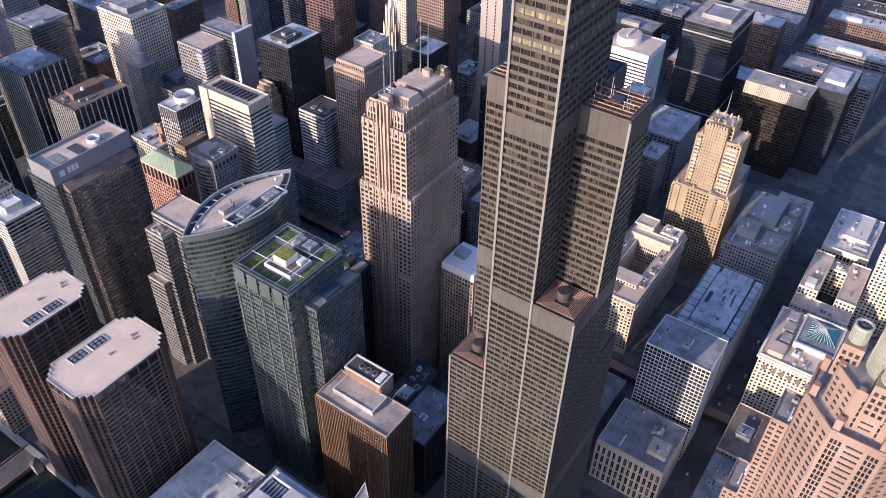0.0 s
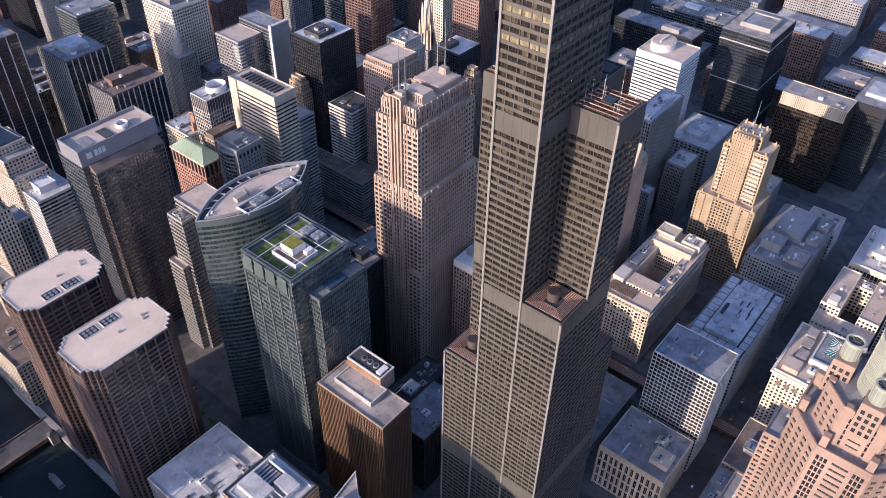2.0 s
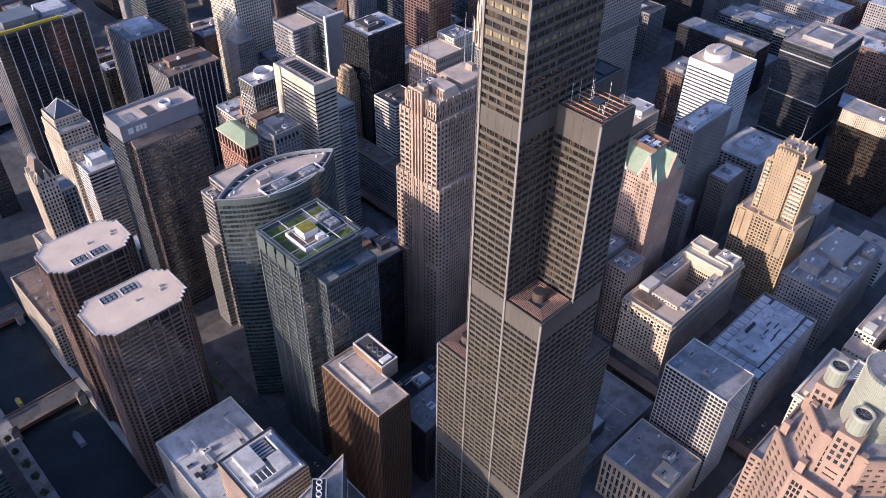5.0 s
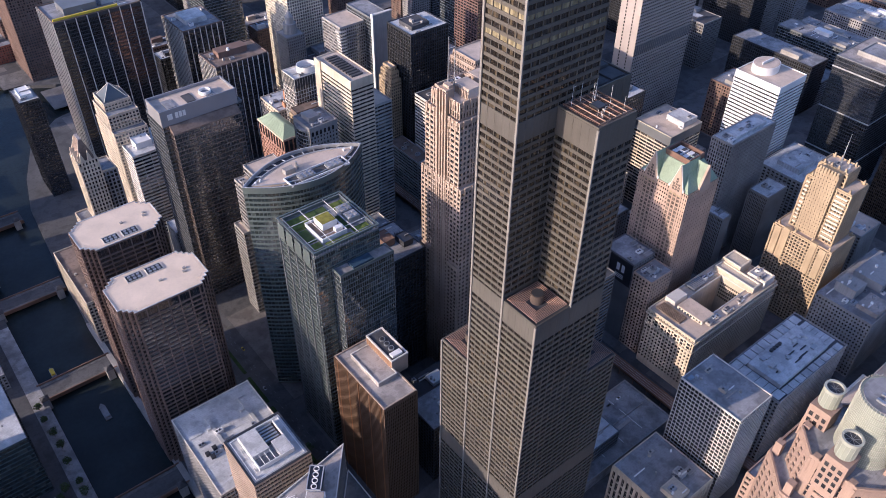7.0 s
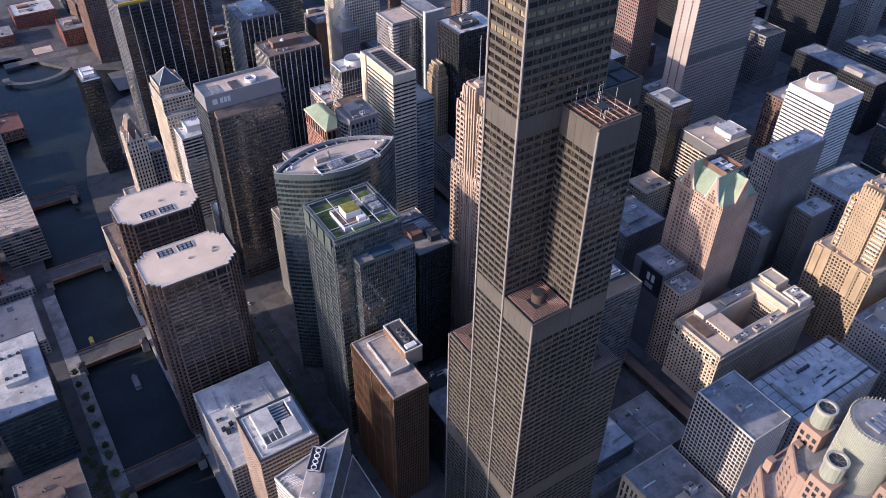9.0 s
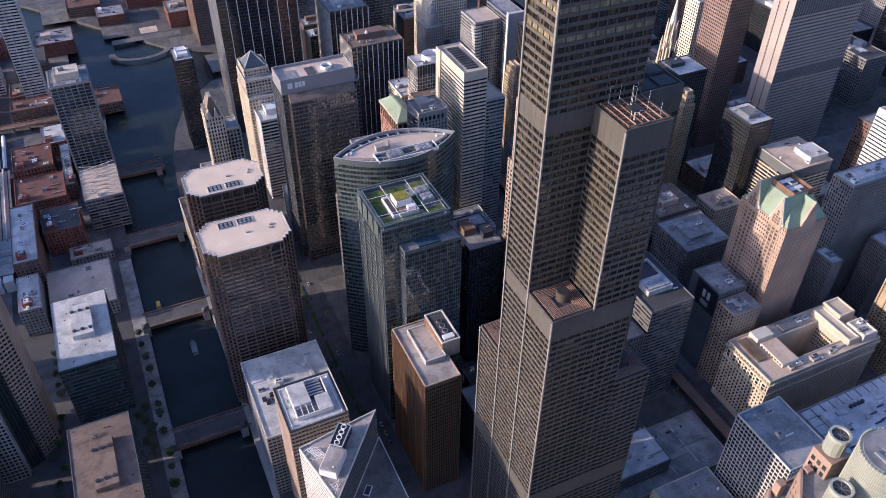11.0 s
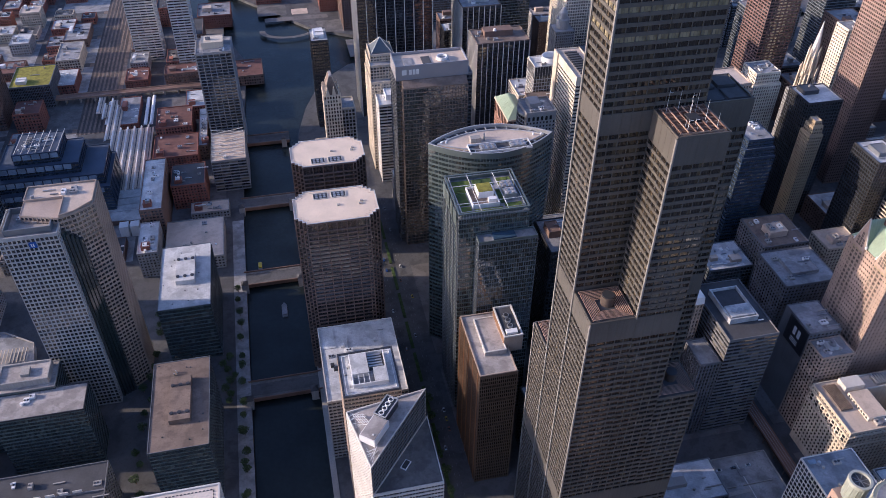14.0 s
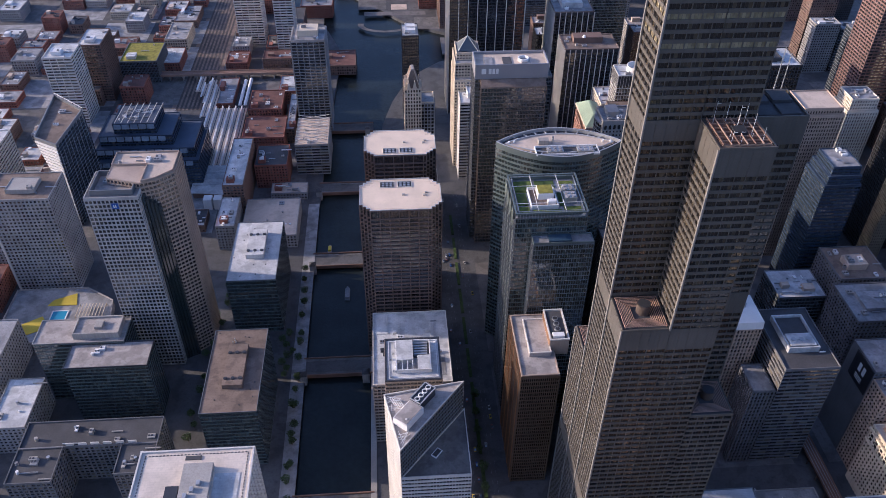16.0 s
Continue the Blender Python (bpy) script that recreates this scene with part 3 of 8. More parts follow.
def great_tower():
    T = 22.86
    b = thing("skyscraper", "very tall tower of bundled square tubes, black aluminium and bronze glass", "skyscraper", 34, 34)
    tops = {(0, 0): 262, (0, 1): 442, (0, 2): 197, (1, 0): 360, (1, 1): 442, (1, 2): 360, (2, 0): 197, (2, 1): 360, (2, 2): 262}
    bands = ((108, 119), (251, 262.5), (350, 360.5), (414, 424))
    for (i, j), z in tops.items():
        x, y = i * T, j * T
        only = {}
        for e, (di, dj) in enumerate(((0, -1), (1, 0), (0, 1), (-1, 0))):
            zn = tops.get((i + di, j + dj), 0)
            if zn < z:
                only[e] = zn
        lone = (225, 312, (3,)) if (i, j) in ((0, 0), (0, 1)) else None
        part("wall", Geo().box(x + 0.35, y + 0.35, 0, x + T - 0.35, y + T - 0.35, z - 0.3), M["black_alu"], b)
        facade(b, rect(x, y, x + T, y + T), 0, z, fh=3.93, bay=T / 5, pier=(0.34, 0.2), span=(1.62, 0.12), wall="black_alu", glass="glass_bronze", mull=2, top=0.9, warp=0.003,
               seed=i * 3 + j + 5, only=only, bands=bands, panel="black_louvre", core=False, lone=lone, near=i == 0, blinds=((391, 394.5), (403, 406)))
        roof(b, rect(x, y, x + T, y + T), z, "roof_brown" if z == 360 and j != 1 else "roof_dark", 0.9, "black_alu")
    # bright corner trims of the west face
    for y, z0, z1 in ((0, 0, 262), (T, 0, 442), (2 * T, 0, 442), (3 * T, 0, 197)):
        part("corner_trim", Geo().box(-0.75, y - 0.55, z0, -0.1, y + 0.55, z1), M["trim_alu"], b, "pale aluminium corner column cover")
    part("corner_trim", Geo().box(T - 0.75, -0.65, 262, T - 0.05, 0.4, 360), M["trim_alu"], b, "pale aluminium corner column cover")
    for x, y, z in ((0, 0, 262), (0, 2 * T, 197), (2 * T, 0, 197), (2 * T, 2 * T, 262)):
        slatted_screen(b, x + 0.8, y + 0.8, x + T - 0.8, y + T - 0.8, z)
        d = part("cooling_drum", Geo().cyl(x + T / 2 + 1.5, y + T / 2 + 1.5, 3.3, z, z + 5.2, 28), M["drum_brown"], b, "dark brown round steel drum", smooth=False)
        part("drum_lid", Geo().cyl(x + T / 2 + 1.5, y + T / 2 + 1.5, 2.9, z + 5.2, z + 5.5, 28), M["dark_metal"], d)
    r = random.Random(4)
    for k in range(4):
        part("roof_plate", Geo().box(2 * T + 2 + (k % 2) * 10, T + 2 + (k // 2) * 10, 360, 2 * T + 10.5 + (k % 2) * 10, T + 10.5 + (k // 2) * 10, 360.5 + 0.4 * k), M["roof_dark"], b)
    for x, y in ((T, 0), (T, 2 * T)):
        for k in range(19):
            part("roof_rail", Geo().box(x + 1.4, y + 1.5 + k * 1.1, 360.9, x + T - 1.4, y + 1.75 + k * 1.1, 361.4), M["rust" if k % 3 else "rail_tan"], b)
        for k in range(7):
            part("roof_rail", Geo().box(x + 1.6 + k * 3.2, y + 1.2, 361.45, x + 1.95 + k * 3.2, y + T - 1.2, 361.95), M["rail_tan" if k % 2 else "rust"], b)
        part("roof_hatch", Geo().box(x + 9, y + 9, 360, x + 14, y + 14, 362.6), M["dark_metal"], b)
        for k in range(14):
            ax, ay, h = x + r.uniform(2, 18), y + r.uniform(2, 20), r.choice([3, 4, 5, 6, 8, 10, 11])
            g = Geo().cyl(ax, ay, 0.1, 360, 360 + h, 8, 0.06)
            if k % 4 == 0:
                g.beam((ax, ay, 360 + h * 0.9), (ax + 1.6, ay, 360 + h * 0.9), 0.14)
            part("antenna_mast", g, M["white"], b)


great_tower()


# ---- river side of the tower: octagons, ellipse, planted roof ----
def serrated(x0, y0, x1, y1, cx, cy, n=4):
    """A rectangle whose corners are cut in n small steps."""
    sx, sy = cx / n, cy / n
    p = []
    for k in range(n):
        p += [(x1 - cx + k * sx, y0 + k * sy), (x1 - cx + (k + 1) * sx, y0 + k * sy)]
    for k in range(n):
        p += [(x1 - k * sx, y1 - cy + k * sy), (x1 - k * sx, y1 - cy + (k + 1) * sy)]
    for k in range(n):
        p += [(x0 + cx - k * sx, y1 - k * sy), (x0 + cx - (k + 1) * sx, y1 - k * sy)]
    for k in range(n):
        p += [(x0 + k * sx, y0 + cy - k * sy), (x0 + k * sx, y0 + cy - (k + 1) * sy)]
    out = []
    for q in p:
        if not out or (abs(q[0] - out[-1][0]) + abs(q[1] - out[-1][1])) > 1e-6:
            out.append(q)
    return out


def octagon_tower(x0, y0, x1, y1, north):
    b = thing("office_tower", "brown granite office tower with stepped corners and a flat pale roof", "office tower", (x0 + x1) / 2, (y0 + y1) / 2, group="twin towers by the river")
    z = 163
    poly = serrated(x0, y0, x1, y1, 11, 11)
    facade(b, poly, 0, z - 8.4, fh=3.9, bay=7.6, pier=(0.75, 0.35), span=(1.05, 0.22), wall="granite_brown", glass="glass_black", rec=0.6, top=0.6, near=True, mull=1, seed=int(x0 + y0) % 97, base=5)
    facade(b, poly, z - 8.4, z, fh=6.4, bay=7.6, pier=(0.75, 0.35), span=(0.6, 0.1), wall="granite_brown", glass="glass_black", rec=0.6, top=1.2, mull=2, seed=int(x0 + y0) % 89)
    roof(b, poly, z, "roof_cream", 0.5, "roof_pale", 0.5)
    part("roof_kerb", Geo().ring(offset(poly, -2.2), offset(poly, -2.5), z, z + 0.15), M["roof_cream"], b)
    ys = y1 - 12 if north else y0 + 3
    for k in range(2):
        xa = x0 + 16 + k * 14
        w = part("skylight_well", Geo().ring(rect(xa, ys, xa + 11.5, ys + 8), rect(xa + 0.35, ys + 0.35, xa + 11.15, ys + 7.65), z, z + 0.6), M["white_stone"], b, "white rimmed roof opening")
        part("well_floor", Geo().box(xa + 0.35, ys + 0.35, z - 0.02, xa + 11.15, ys + 7.65, z + 0.06), M["roof_dark"], w)
        for i in range(3):
            for j in range(2):
                part("fan", Geo().cyl(xa + 2.6 + i * 3.1, ys + 2.5 + j * 3.0, 1.1, z + 0.06, z + 0.7, 14), M["steel"], w)
    for fx, fy in ((0.52, 0.45), (0.78, 0.42), (0.8, 0.5)):
        part("roof_hatch", Geo().box(x0 + fx * 64, y0 + fy * 42, z, x0 + fx * 64 + 2.2, y0 + fy * 42 + 1.8, z + 0.9), M["concrete"], b)


octagon_tower(-130, 234, -66, 276, True)
octagon_tower(-127, 311, -66, 351, False)


def arc_plan(x0, y0, x1, y1, bulge_s, bulge_n, n=22):
    """A pointed ellipse between two tips: a southern arc, then a northern one back."""
    out = []
    for k in range(n):
        t = k / n
        out.append((x0 + (x1 - x0) * t, y0 + (y1 - y0) * t - bulge_s * (1 - (2 * t - 1) ** 2)))
    for k in range(n):
        t = k / n
        out.append((x1 + (x0 - x1) * t, y1 + (y0 - y1) * t + bulge_n * (1 - (2 * t - 1) ** 2)))
    return out


def ellipse_tower():
    b = thing("office_tower", "curved office tower with a pointed elliptical roof and silver bands", "office tower", 24, 258)
    z = 205
    poly = arc_plan(-24, 260, 73, 257, 22, 20)
    facade(b, poly, 0, z, fh=4.15, bay=2.4, pier=(0.12, 0.05), span=(1.55, 0.12), wall="mid_metal", span_mat="silver_green", glass="glass_green", rec=0.25, top=5.0, near=False, seed=3, core=False)
    part("wall", Geo().prism(offset(poly, -0.25), 0, z - 3.3), M["mid_metal"], b)
    part("roof", Geo().prism(offset(poly, -0.4), z - 3.2, z - 2.6), M["roof_dark"], b)
    part("parapet", Geo().ring(offset(poly, 0.1), offset(poly, -0.7), z - 3.0, z + 0.3), M["silver"], b)
    inner = [(24.5 + (x - 24.5) * 0.86, 257.5 + (y - 257.5) * 0.66) for x, y in poly]
    part("terrace", Geo().prism(inner, z - 2.6, z - 1.4), M["roof_tan"], b, "tan upper roof deck")
    part("terrace_rim", Geo().ring(offset(inner, 0.15), offset(inner, -0.5), z - 1.4, z - 0.5), M["silver"], b)
    for k in range(3, 42, 2):
        (ax, ay), (bx, by) = poly[k], inner[k]
        if abs(ay - by) > 3:
            part("roof_fin", Geo().beam((ax + (bx - ax) * 0.12, ay + (by - ay) * 0.12, z - 1.9), (ax + (bx - ax) * 0.85, ay + (by - ay) * 0.85, z - 1.2), 0.7), M["silver"], b)
    pit = part("plant_pit", Geo().ring(rect(4, 240.5, 52, 252.5), rect(4.6, 241.1, 51.4, 251.9), z - 1.4, z + 0.2), M["white"], b)
    part("pit_floor", Geo().box(4.6, 241.1, z - 1.4, 51.4, 251.9, z - 1.3), M["roof_dark"], pit)
    for cx in (13, 36):
        u = part("cooling_unit", Geo().box(cx, 243, z - 1.3, cx + 12, 250, z + 0.8), M["steel"], b)
        for i in range(3):
            for j in range(2):
                part("fan", Geo().cyl(cx + 2 + i * 4, 244.8 + j * 3.5, 1.35, z + 0.8, z + 1.2, 14), M["roof_grey"], u)
    h = part("roof_house", Geo().box(8, 256, z - 1.4, 16, 261, z + 2.2), M["concrete"], b)
    part("vent_pipe", Geo().cyl(19, 258, 0.7, z - 1.4, z + 2.6, 12), M["steel"], b)
    part("vent_pipe", Geo().cyl(20, 262, 0.7, z - 1.4, z + 2.4, 12), M["steel"], b)
    for x, y in ((-14, 259.8), (-10, 260.5), (58, 258), (64, 257.6)):
        part("roof_vent", Geo().cyl(x, y, 0.8, z - 2.6, z + 0.3, 12), M["white"], b)
    # lower wing behind the west tip, stepping down to the west
    for k, (wx0, wy0, wx1, wy1, wz) in enumerate(((21, 283, 50, 362.5, 149.5), (10, 339.5, 20.9, 359, 142), (4, 345, 9.9, 364, 95))):
        facade(b, rect(wx0, wy0, wx1, wy1), 0, wz, fh=4.15, bay=2.4, pier=(0.25, 0.12), span=(1.5, 0.1), wall="granite_grey", glass="glass_dark", rec=0.25, seed=9 + k)
        roof(b, rect(wx0, wy0, wx1, wy1), wz, "roof_tan", 1.0, "concrete")
    clutter(b, 11, 342, 19.5, 356, 142, 6, 31)


ellipse_tower()


def planted_tower():
    b = thing("office_tower", "green glass office tower with planted roof and open steel frame", "office tower", 4, 195)
    z = 202
    poly = rect(-21, 172, 29, 219)
    facade(b, poly, 0, z - 4, fh=4.15, bay=1.75, pier=(0.12, 0.12), span=(1.1, 0.06), wall="mid_metal", span_mat="silver_green", glass="glass_green", rec=0.2, top=0.6, near=False, seed=4)
    for k in range(5):
        part("facade_fin", Geo().box(-21.9, 174 + k * 10.6, 8, -21, 174.7 + k * 10.6, z - 6), M["mid_metal"], b)
    for k in range(4):
        part("mirror_panel", Geo().box(-22.3, 175.5 + k * 10.7, z - 13, -22.0, 183.6 + k * 10.7, z - 0.4), M["silver_green"], b, "tall pale glass screen panel")
    part("roof", Geo().box(-20.5, 172.5, z - 4.5, 28.5, 218.5, z - 3.4), M["roof_grey"], b)
    beds = ((-17, 186, -10, 200), (-17, 176, -10, 184), (-17, 203, -4, 215), (-2, 206, 12, 215), (-8, 176, 12, 180), (14, 175, 26, 183), (12, 184, 15, 200), (-17, 201, -9, 202.4), (16, 206, 26, 214))
    for i, (a, c, d, e) in enumerate(beds):
        part("planted_bed", Geo().box(a, c, z - 3.4, d, e, z - 2.9), M["sedum"] if i % 3 else M["grass_dark"], b, "bed of low green sedum")
    part("screen_frame", Geo().ring(offset(poly, 0.2), offset(poly, -0.9), z - 0.4, z + 0.5), M["silver_green"], b, "pale steel top rail")
    part("screen_frame", Geo().ring(offset(poly, -2.3), offset(poly, -2.7), z - 0.2, z + 0.3), M["steel"], b)
    for e in range(4):
        p, q = Vector(poly[e]), Vector(poly[(e + 1) % 4])
        for k in range(24):
            c = p + (q - p) * (k + 0.5) / 24
            part("screen_post", Geo().box(c.x - 0.1, c.y - 0.1, z - 4, c.x + 0.1, c.y + 0.1, z - 0.4), M["steel"], b)
            n = Vector(((q - p).normalized().y, -(q - p).normalized().x))
        part("screen_glass", Geo().obox(p, (q - p).normalized(), n, 1, 46, -1.9, -1.8, z - 3.4, z - 0.9), M["silver_green"], b)
    for x in (-5, 14):
        part("frame_beam", Geo().box(x, 172.6, z - 0.2, x + 0.3, 218.4, z + 0.1), M["white"], b)
    for y in (184, 205):
        part("frame_beam", Geo().box(-20.4, y, z - 0.25, 28.4, y + 0.3, z + 0.05), M["white"], b)
    part("penthouse", Geo().ring(rect(-9, 181, 10, 203), rect(-8.4, 181.6, 9.4, 202.4), z - 3.4, z + 0.1), M["white"], b)
    part("penthouse_deck", Geo().box(-8.4, 181.6, z - 3.4, 9.4, 202.4, z - 1.6), M["roof_brown"], b)
    h = part("roof_house", Geo().box(-3, 190, z - 1.6, 8, 201, z + 3.4), M["white"], b)
    part("sedum_roof", Geo().box(-2.6, 190.4, z + 3.4, 7.6, 200.6, z + 3.7), M["sedum_yellow"], h, "yellow green sedum mat")
    part("stair_house", Geo().box(3, 183.5, z - 1.6, 8.5, 187, z + 1.4), M["white"], b)
    for cy in (187, 196):
        u = part("cooling_unit", Geo().box(15.5, cy, z - 3.4, 24, cy + 7.6, z + 1.6), M["steel"], b)
        for i in range(2):
            for j in range(2):
                part("fan", Geo().cyl(17.7 + i * 4.1, cy + 2 + j * 3.7, 1.5, z + 1.6, z + 2.2, 16), M["roof_grey"], u)
    # lower glass wing on the street side
    facade(b, rect(-9, 162, 33, 172), 0, 183, fh=4.15, bay=1.75, pier=(0.16, 0.25), span=(0.7, 0.03), wall="mid_metal", glass="glass_green", rec=0.2, seed=5)
    roof(b, rect(-9, 162, 33, 172), 183, "roof_grey", 1.2, "silver_green")
    part("roof_glass", Geo().box(2, 163.5, 183, 18, 170.5, 184.6), M["blue_panel"], b)


planted_tower()


def bronze_tower():
    b = thing("office_tower", "narrow bronze ribbed office tower with pale flat roof", "office tower", -9, 128)
    poly, z = rect(-22, 99.5, 4, 158), 120
    facade(b, poly, 0, z, fh=3.8, bay=1.46, pier=(0.42, 0.55), span=(1.2, 0.05), wall="bronze", glass="glass_bronze", rec=0.3, near=True, top=3.0, seed=8, only={0: 0, 1: 0, 3: 0, 2: 0}, crown="bronze")
    for k in range(5):
        part("bright_fin", Geo().box(-23.1, 103 + k * 12.7, 0, -22.4, 103.35 + k * 12.7, z), M["copper_bright"], b, "bright bronze edge fin")
    roof(b, poly, z, "roof_tan_grey", 0.9, "granite_tan", 0.8)
    p1 = part("penthouse", Geo().box(-14, 117, z, 1, 150, z + 3.6), M["roof_tan_grey"], b)
    part("coping", Geo().ring(rect(-14.2, 116.8, 1.2, 150.2), rect(-13.4, 117.6, 0.4, 149.4), z + 3.6, z + 4.2), M["white_stone"], p1)
    p2 = part("cooling_house", Geo().box(0.6, 122, z - 4, 14, 152, z + 10), M["granite_tan"], b, "tan slatted cooling tower house")
    for k in range(14):
        part("slat", Geo().box(0.35, 122.6 + k * 2.1, z + 1.5, 0.6, 124.0 + k * 2.1, z + 9), M["copper_bright"], p2)
    part("coping", Geo().ring(rect(0.4, 121.8, 14.2, 152.2), rect(1.4, 122.8, 13.2, 151.2), z + 10, z + 11), M["white_stone"], p2)
    part("fan_well", Geo().box(2.0, 123.4, z + 10, 12.6, 150.6, z + 10.25), M["roof_dark"], p2)
    for k in range(3):
        part("fan", Geo().cyl(7.4, 132 + k * 5.2, 2.1, z + 10, z + 11.4, 20), M["steel"], p2)
        part("fan_hub", Geo().cyl(7.4, 132 + k * 5.2, 1.5, z + 11.4, z + 11.5, 20), M["dark_metal"], p2)
    part("chiller", Geo().box(3, 124, z + 10, 11, 128, z + 12), M["white"], p2)


bronze_tower()


def sliced_tower():
    b = thing("office_tower", "white triangular office tower with a lower half roof", "office tower", -85, 55)
    hi, lo = 138, 111
    tri_plan = [(-105, 31), (-63, 82), (-114, 74)]
    low_plan = [(-105, 31), (-62, 31), (-62, 82)]
    facade(b, low_plan, 0, lo, fh=3.7, bay=2.0, pier=(0.2, 0.05), span=(1.7, 0.15), wall="white_stone", glass="glass_dark", rec=0.3, near=True, seed=2, only={0: 0, 1: 0})
    facade(b, tri_plan, 0, hi, fh=3.7, bay=2.0, pier=(0.2, 0.05), span=(1.7, 0.15), wall="white_stone", glass="glass_dark", rec=0.3, near=True, seed=3, only={1: 0, 2: 0}, top=2.2)
    facade(b, tri_plan, 0, hi, fh=3.7, bay=1.6, pier=(0.25, 0.15), span=(1.2, 0.1), wall="mid_metal", glass="glass_blue", rec=0.3, near=False, seed=3, only={0: lo}, core=False)
    part("roof", Geo().prism(offset(low_plan, -0.5), lo - 0.5, lo), M["lot_asphalt"], b)
    part("parapet", Geo().ring(offset(low_plan, 0.1), offset(low_plan, -0.5), lo - 0.2, lo + 0.9), M["white_stone"], b)
    part("roof", Geo().prism(offset(tri_plan, -0.6), hi - 0.8, hi - 0.2), M["roof_tan_grey"], b)
    part("parapet", Geo().ring(offset(tri_plan, 0.1), offset(tri_plan, -0.55), hi - 0.4, hi + 0.9), M["white_stone"], b)
    u = Vector((20, 24.5)).normalized()
    n = Vector((u.y, -u.x))
    p = Vector((-101, 45.5))
    ph = part("penthouse", Geo().obox(p, u, n, 0, 17, -10, 0.5, hi - 0.2, hi + 5.4), M["white"], b)
    part("penthouse_roof", Geo().obox(p, u, n, 0.5, 16.5, -9.5, 0, hi + 5.4, hi + 5.7), M["roof_tan_grey"], ph)
    part("roof_light", Geo().obox(p, u, n, 3, 4, -3, -2, hi + 5.7, hi + 6.2), M["white"], ph)
    c = part("cooling_box", Geo().obox(p, u, n, 17.2, 33, -10, -2.2, hi - 0.2, hi + 6.0), M["dark_metal"], b, "black louvred cooling unit")
    part("cooling_frame", Geo().obox(p, u, n, 17.2, 33, -10.3, -9.7, hi + 6.0, hi + 6.8).obox(p, u, n, 17.2, 33, -2.5, -1.9, hi + 6.0, hi + 6.8).obox(p, u, n, 17.0, 17.5, -10.3, -1.9, hi + 6.0, hi + 6.8).obox(p, u, n, 32.7, 33.2, -10.3, -1.9, hi + 6.0, hi + 6.8), M["silver"], c)
    for k in range(4):
        q = p + u * (19.4 + k * 3.8) - n * 6.1
        part("fan_ring", Geo().ring([(q.x + 1.7 * math.cos(a * math.pi / 10), q.y + 1.7 * math.sin(a * math.pi / 10)) for a in range(20)], [(q.x + 1.35 * math.cos(a * math.pi / 10), q.y + 1.35 * math.sin(a * math.pi / 10)) for a in range(20)], hi + 6.0, hi + 6.9), M["white"], c)
    for k in range(5):
        x, y = -110.5 + k * 1.5, 71.5 - k * 0.5
        part("lattice_bar", Geo().beam((x, y, hi + 0.6), (x + 3.4, y - 9, hi + 3.0), 0.22), M["white"], b)
        part("lattice_bar", Geo().beam((x - 1.4, y - 1 - k * 1.9, hi + 2.6), (x + 7 - k, y - 3.2 - k * 1.5, hi + 2.8), 0.22), M["white"], b)
    for k in range(4):
        part("lattice_bar", Geo().beam((-104.4 + k * 0.9, 36.5 + k * 1.3, hi + 0.4), (-100.8 + k * 0.5, 41.5 + k, hi + 2.4), 0.22), M["white"], b)
    rb = random.Random(12)
    for k in range(16):
        cx, cy = ((-107.5, 66), (-102.5, 40))[k % 2]
        a = rb.uniform(0, 3.14)
        L = rb.uniform(1.4, 3.4)
        zz = hi + rb.uniform(0.6, 3.2)
        x, y = cx + rb.uniform(-2.6, 2.0), cy + rb.uniform(-4, 4)
        part("lattice_bar", Geo().beam((x - L * math.cos(a), y - L * math.sin(a), zz), (x + L * math.cos(a), y + L * math.sin(a), zz + rb.uniform(-0.8, 0.8)), 0.2), M["white"], b)
    w = part("roof_opening", Geo().obox(Vector((-83, 44)), u, n, 0, 7, -4, 0, lo, lo + 0.8), M["white"], b)
    part("opening_floor", Geo().obox(Vector((-83, 44)), u, n, 0.5, 6.5, -3.5, -0.5, lo + 0.8, lo + 0.85), M["roof_dark"], w)


sliced_tower()


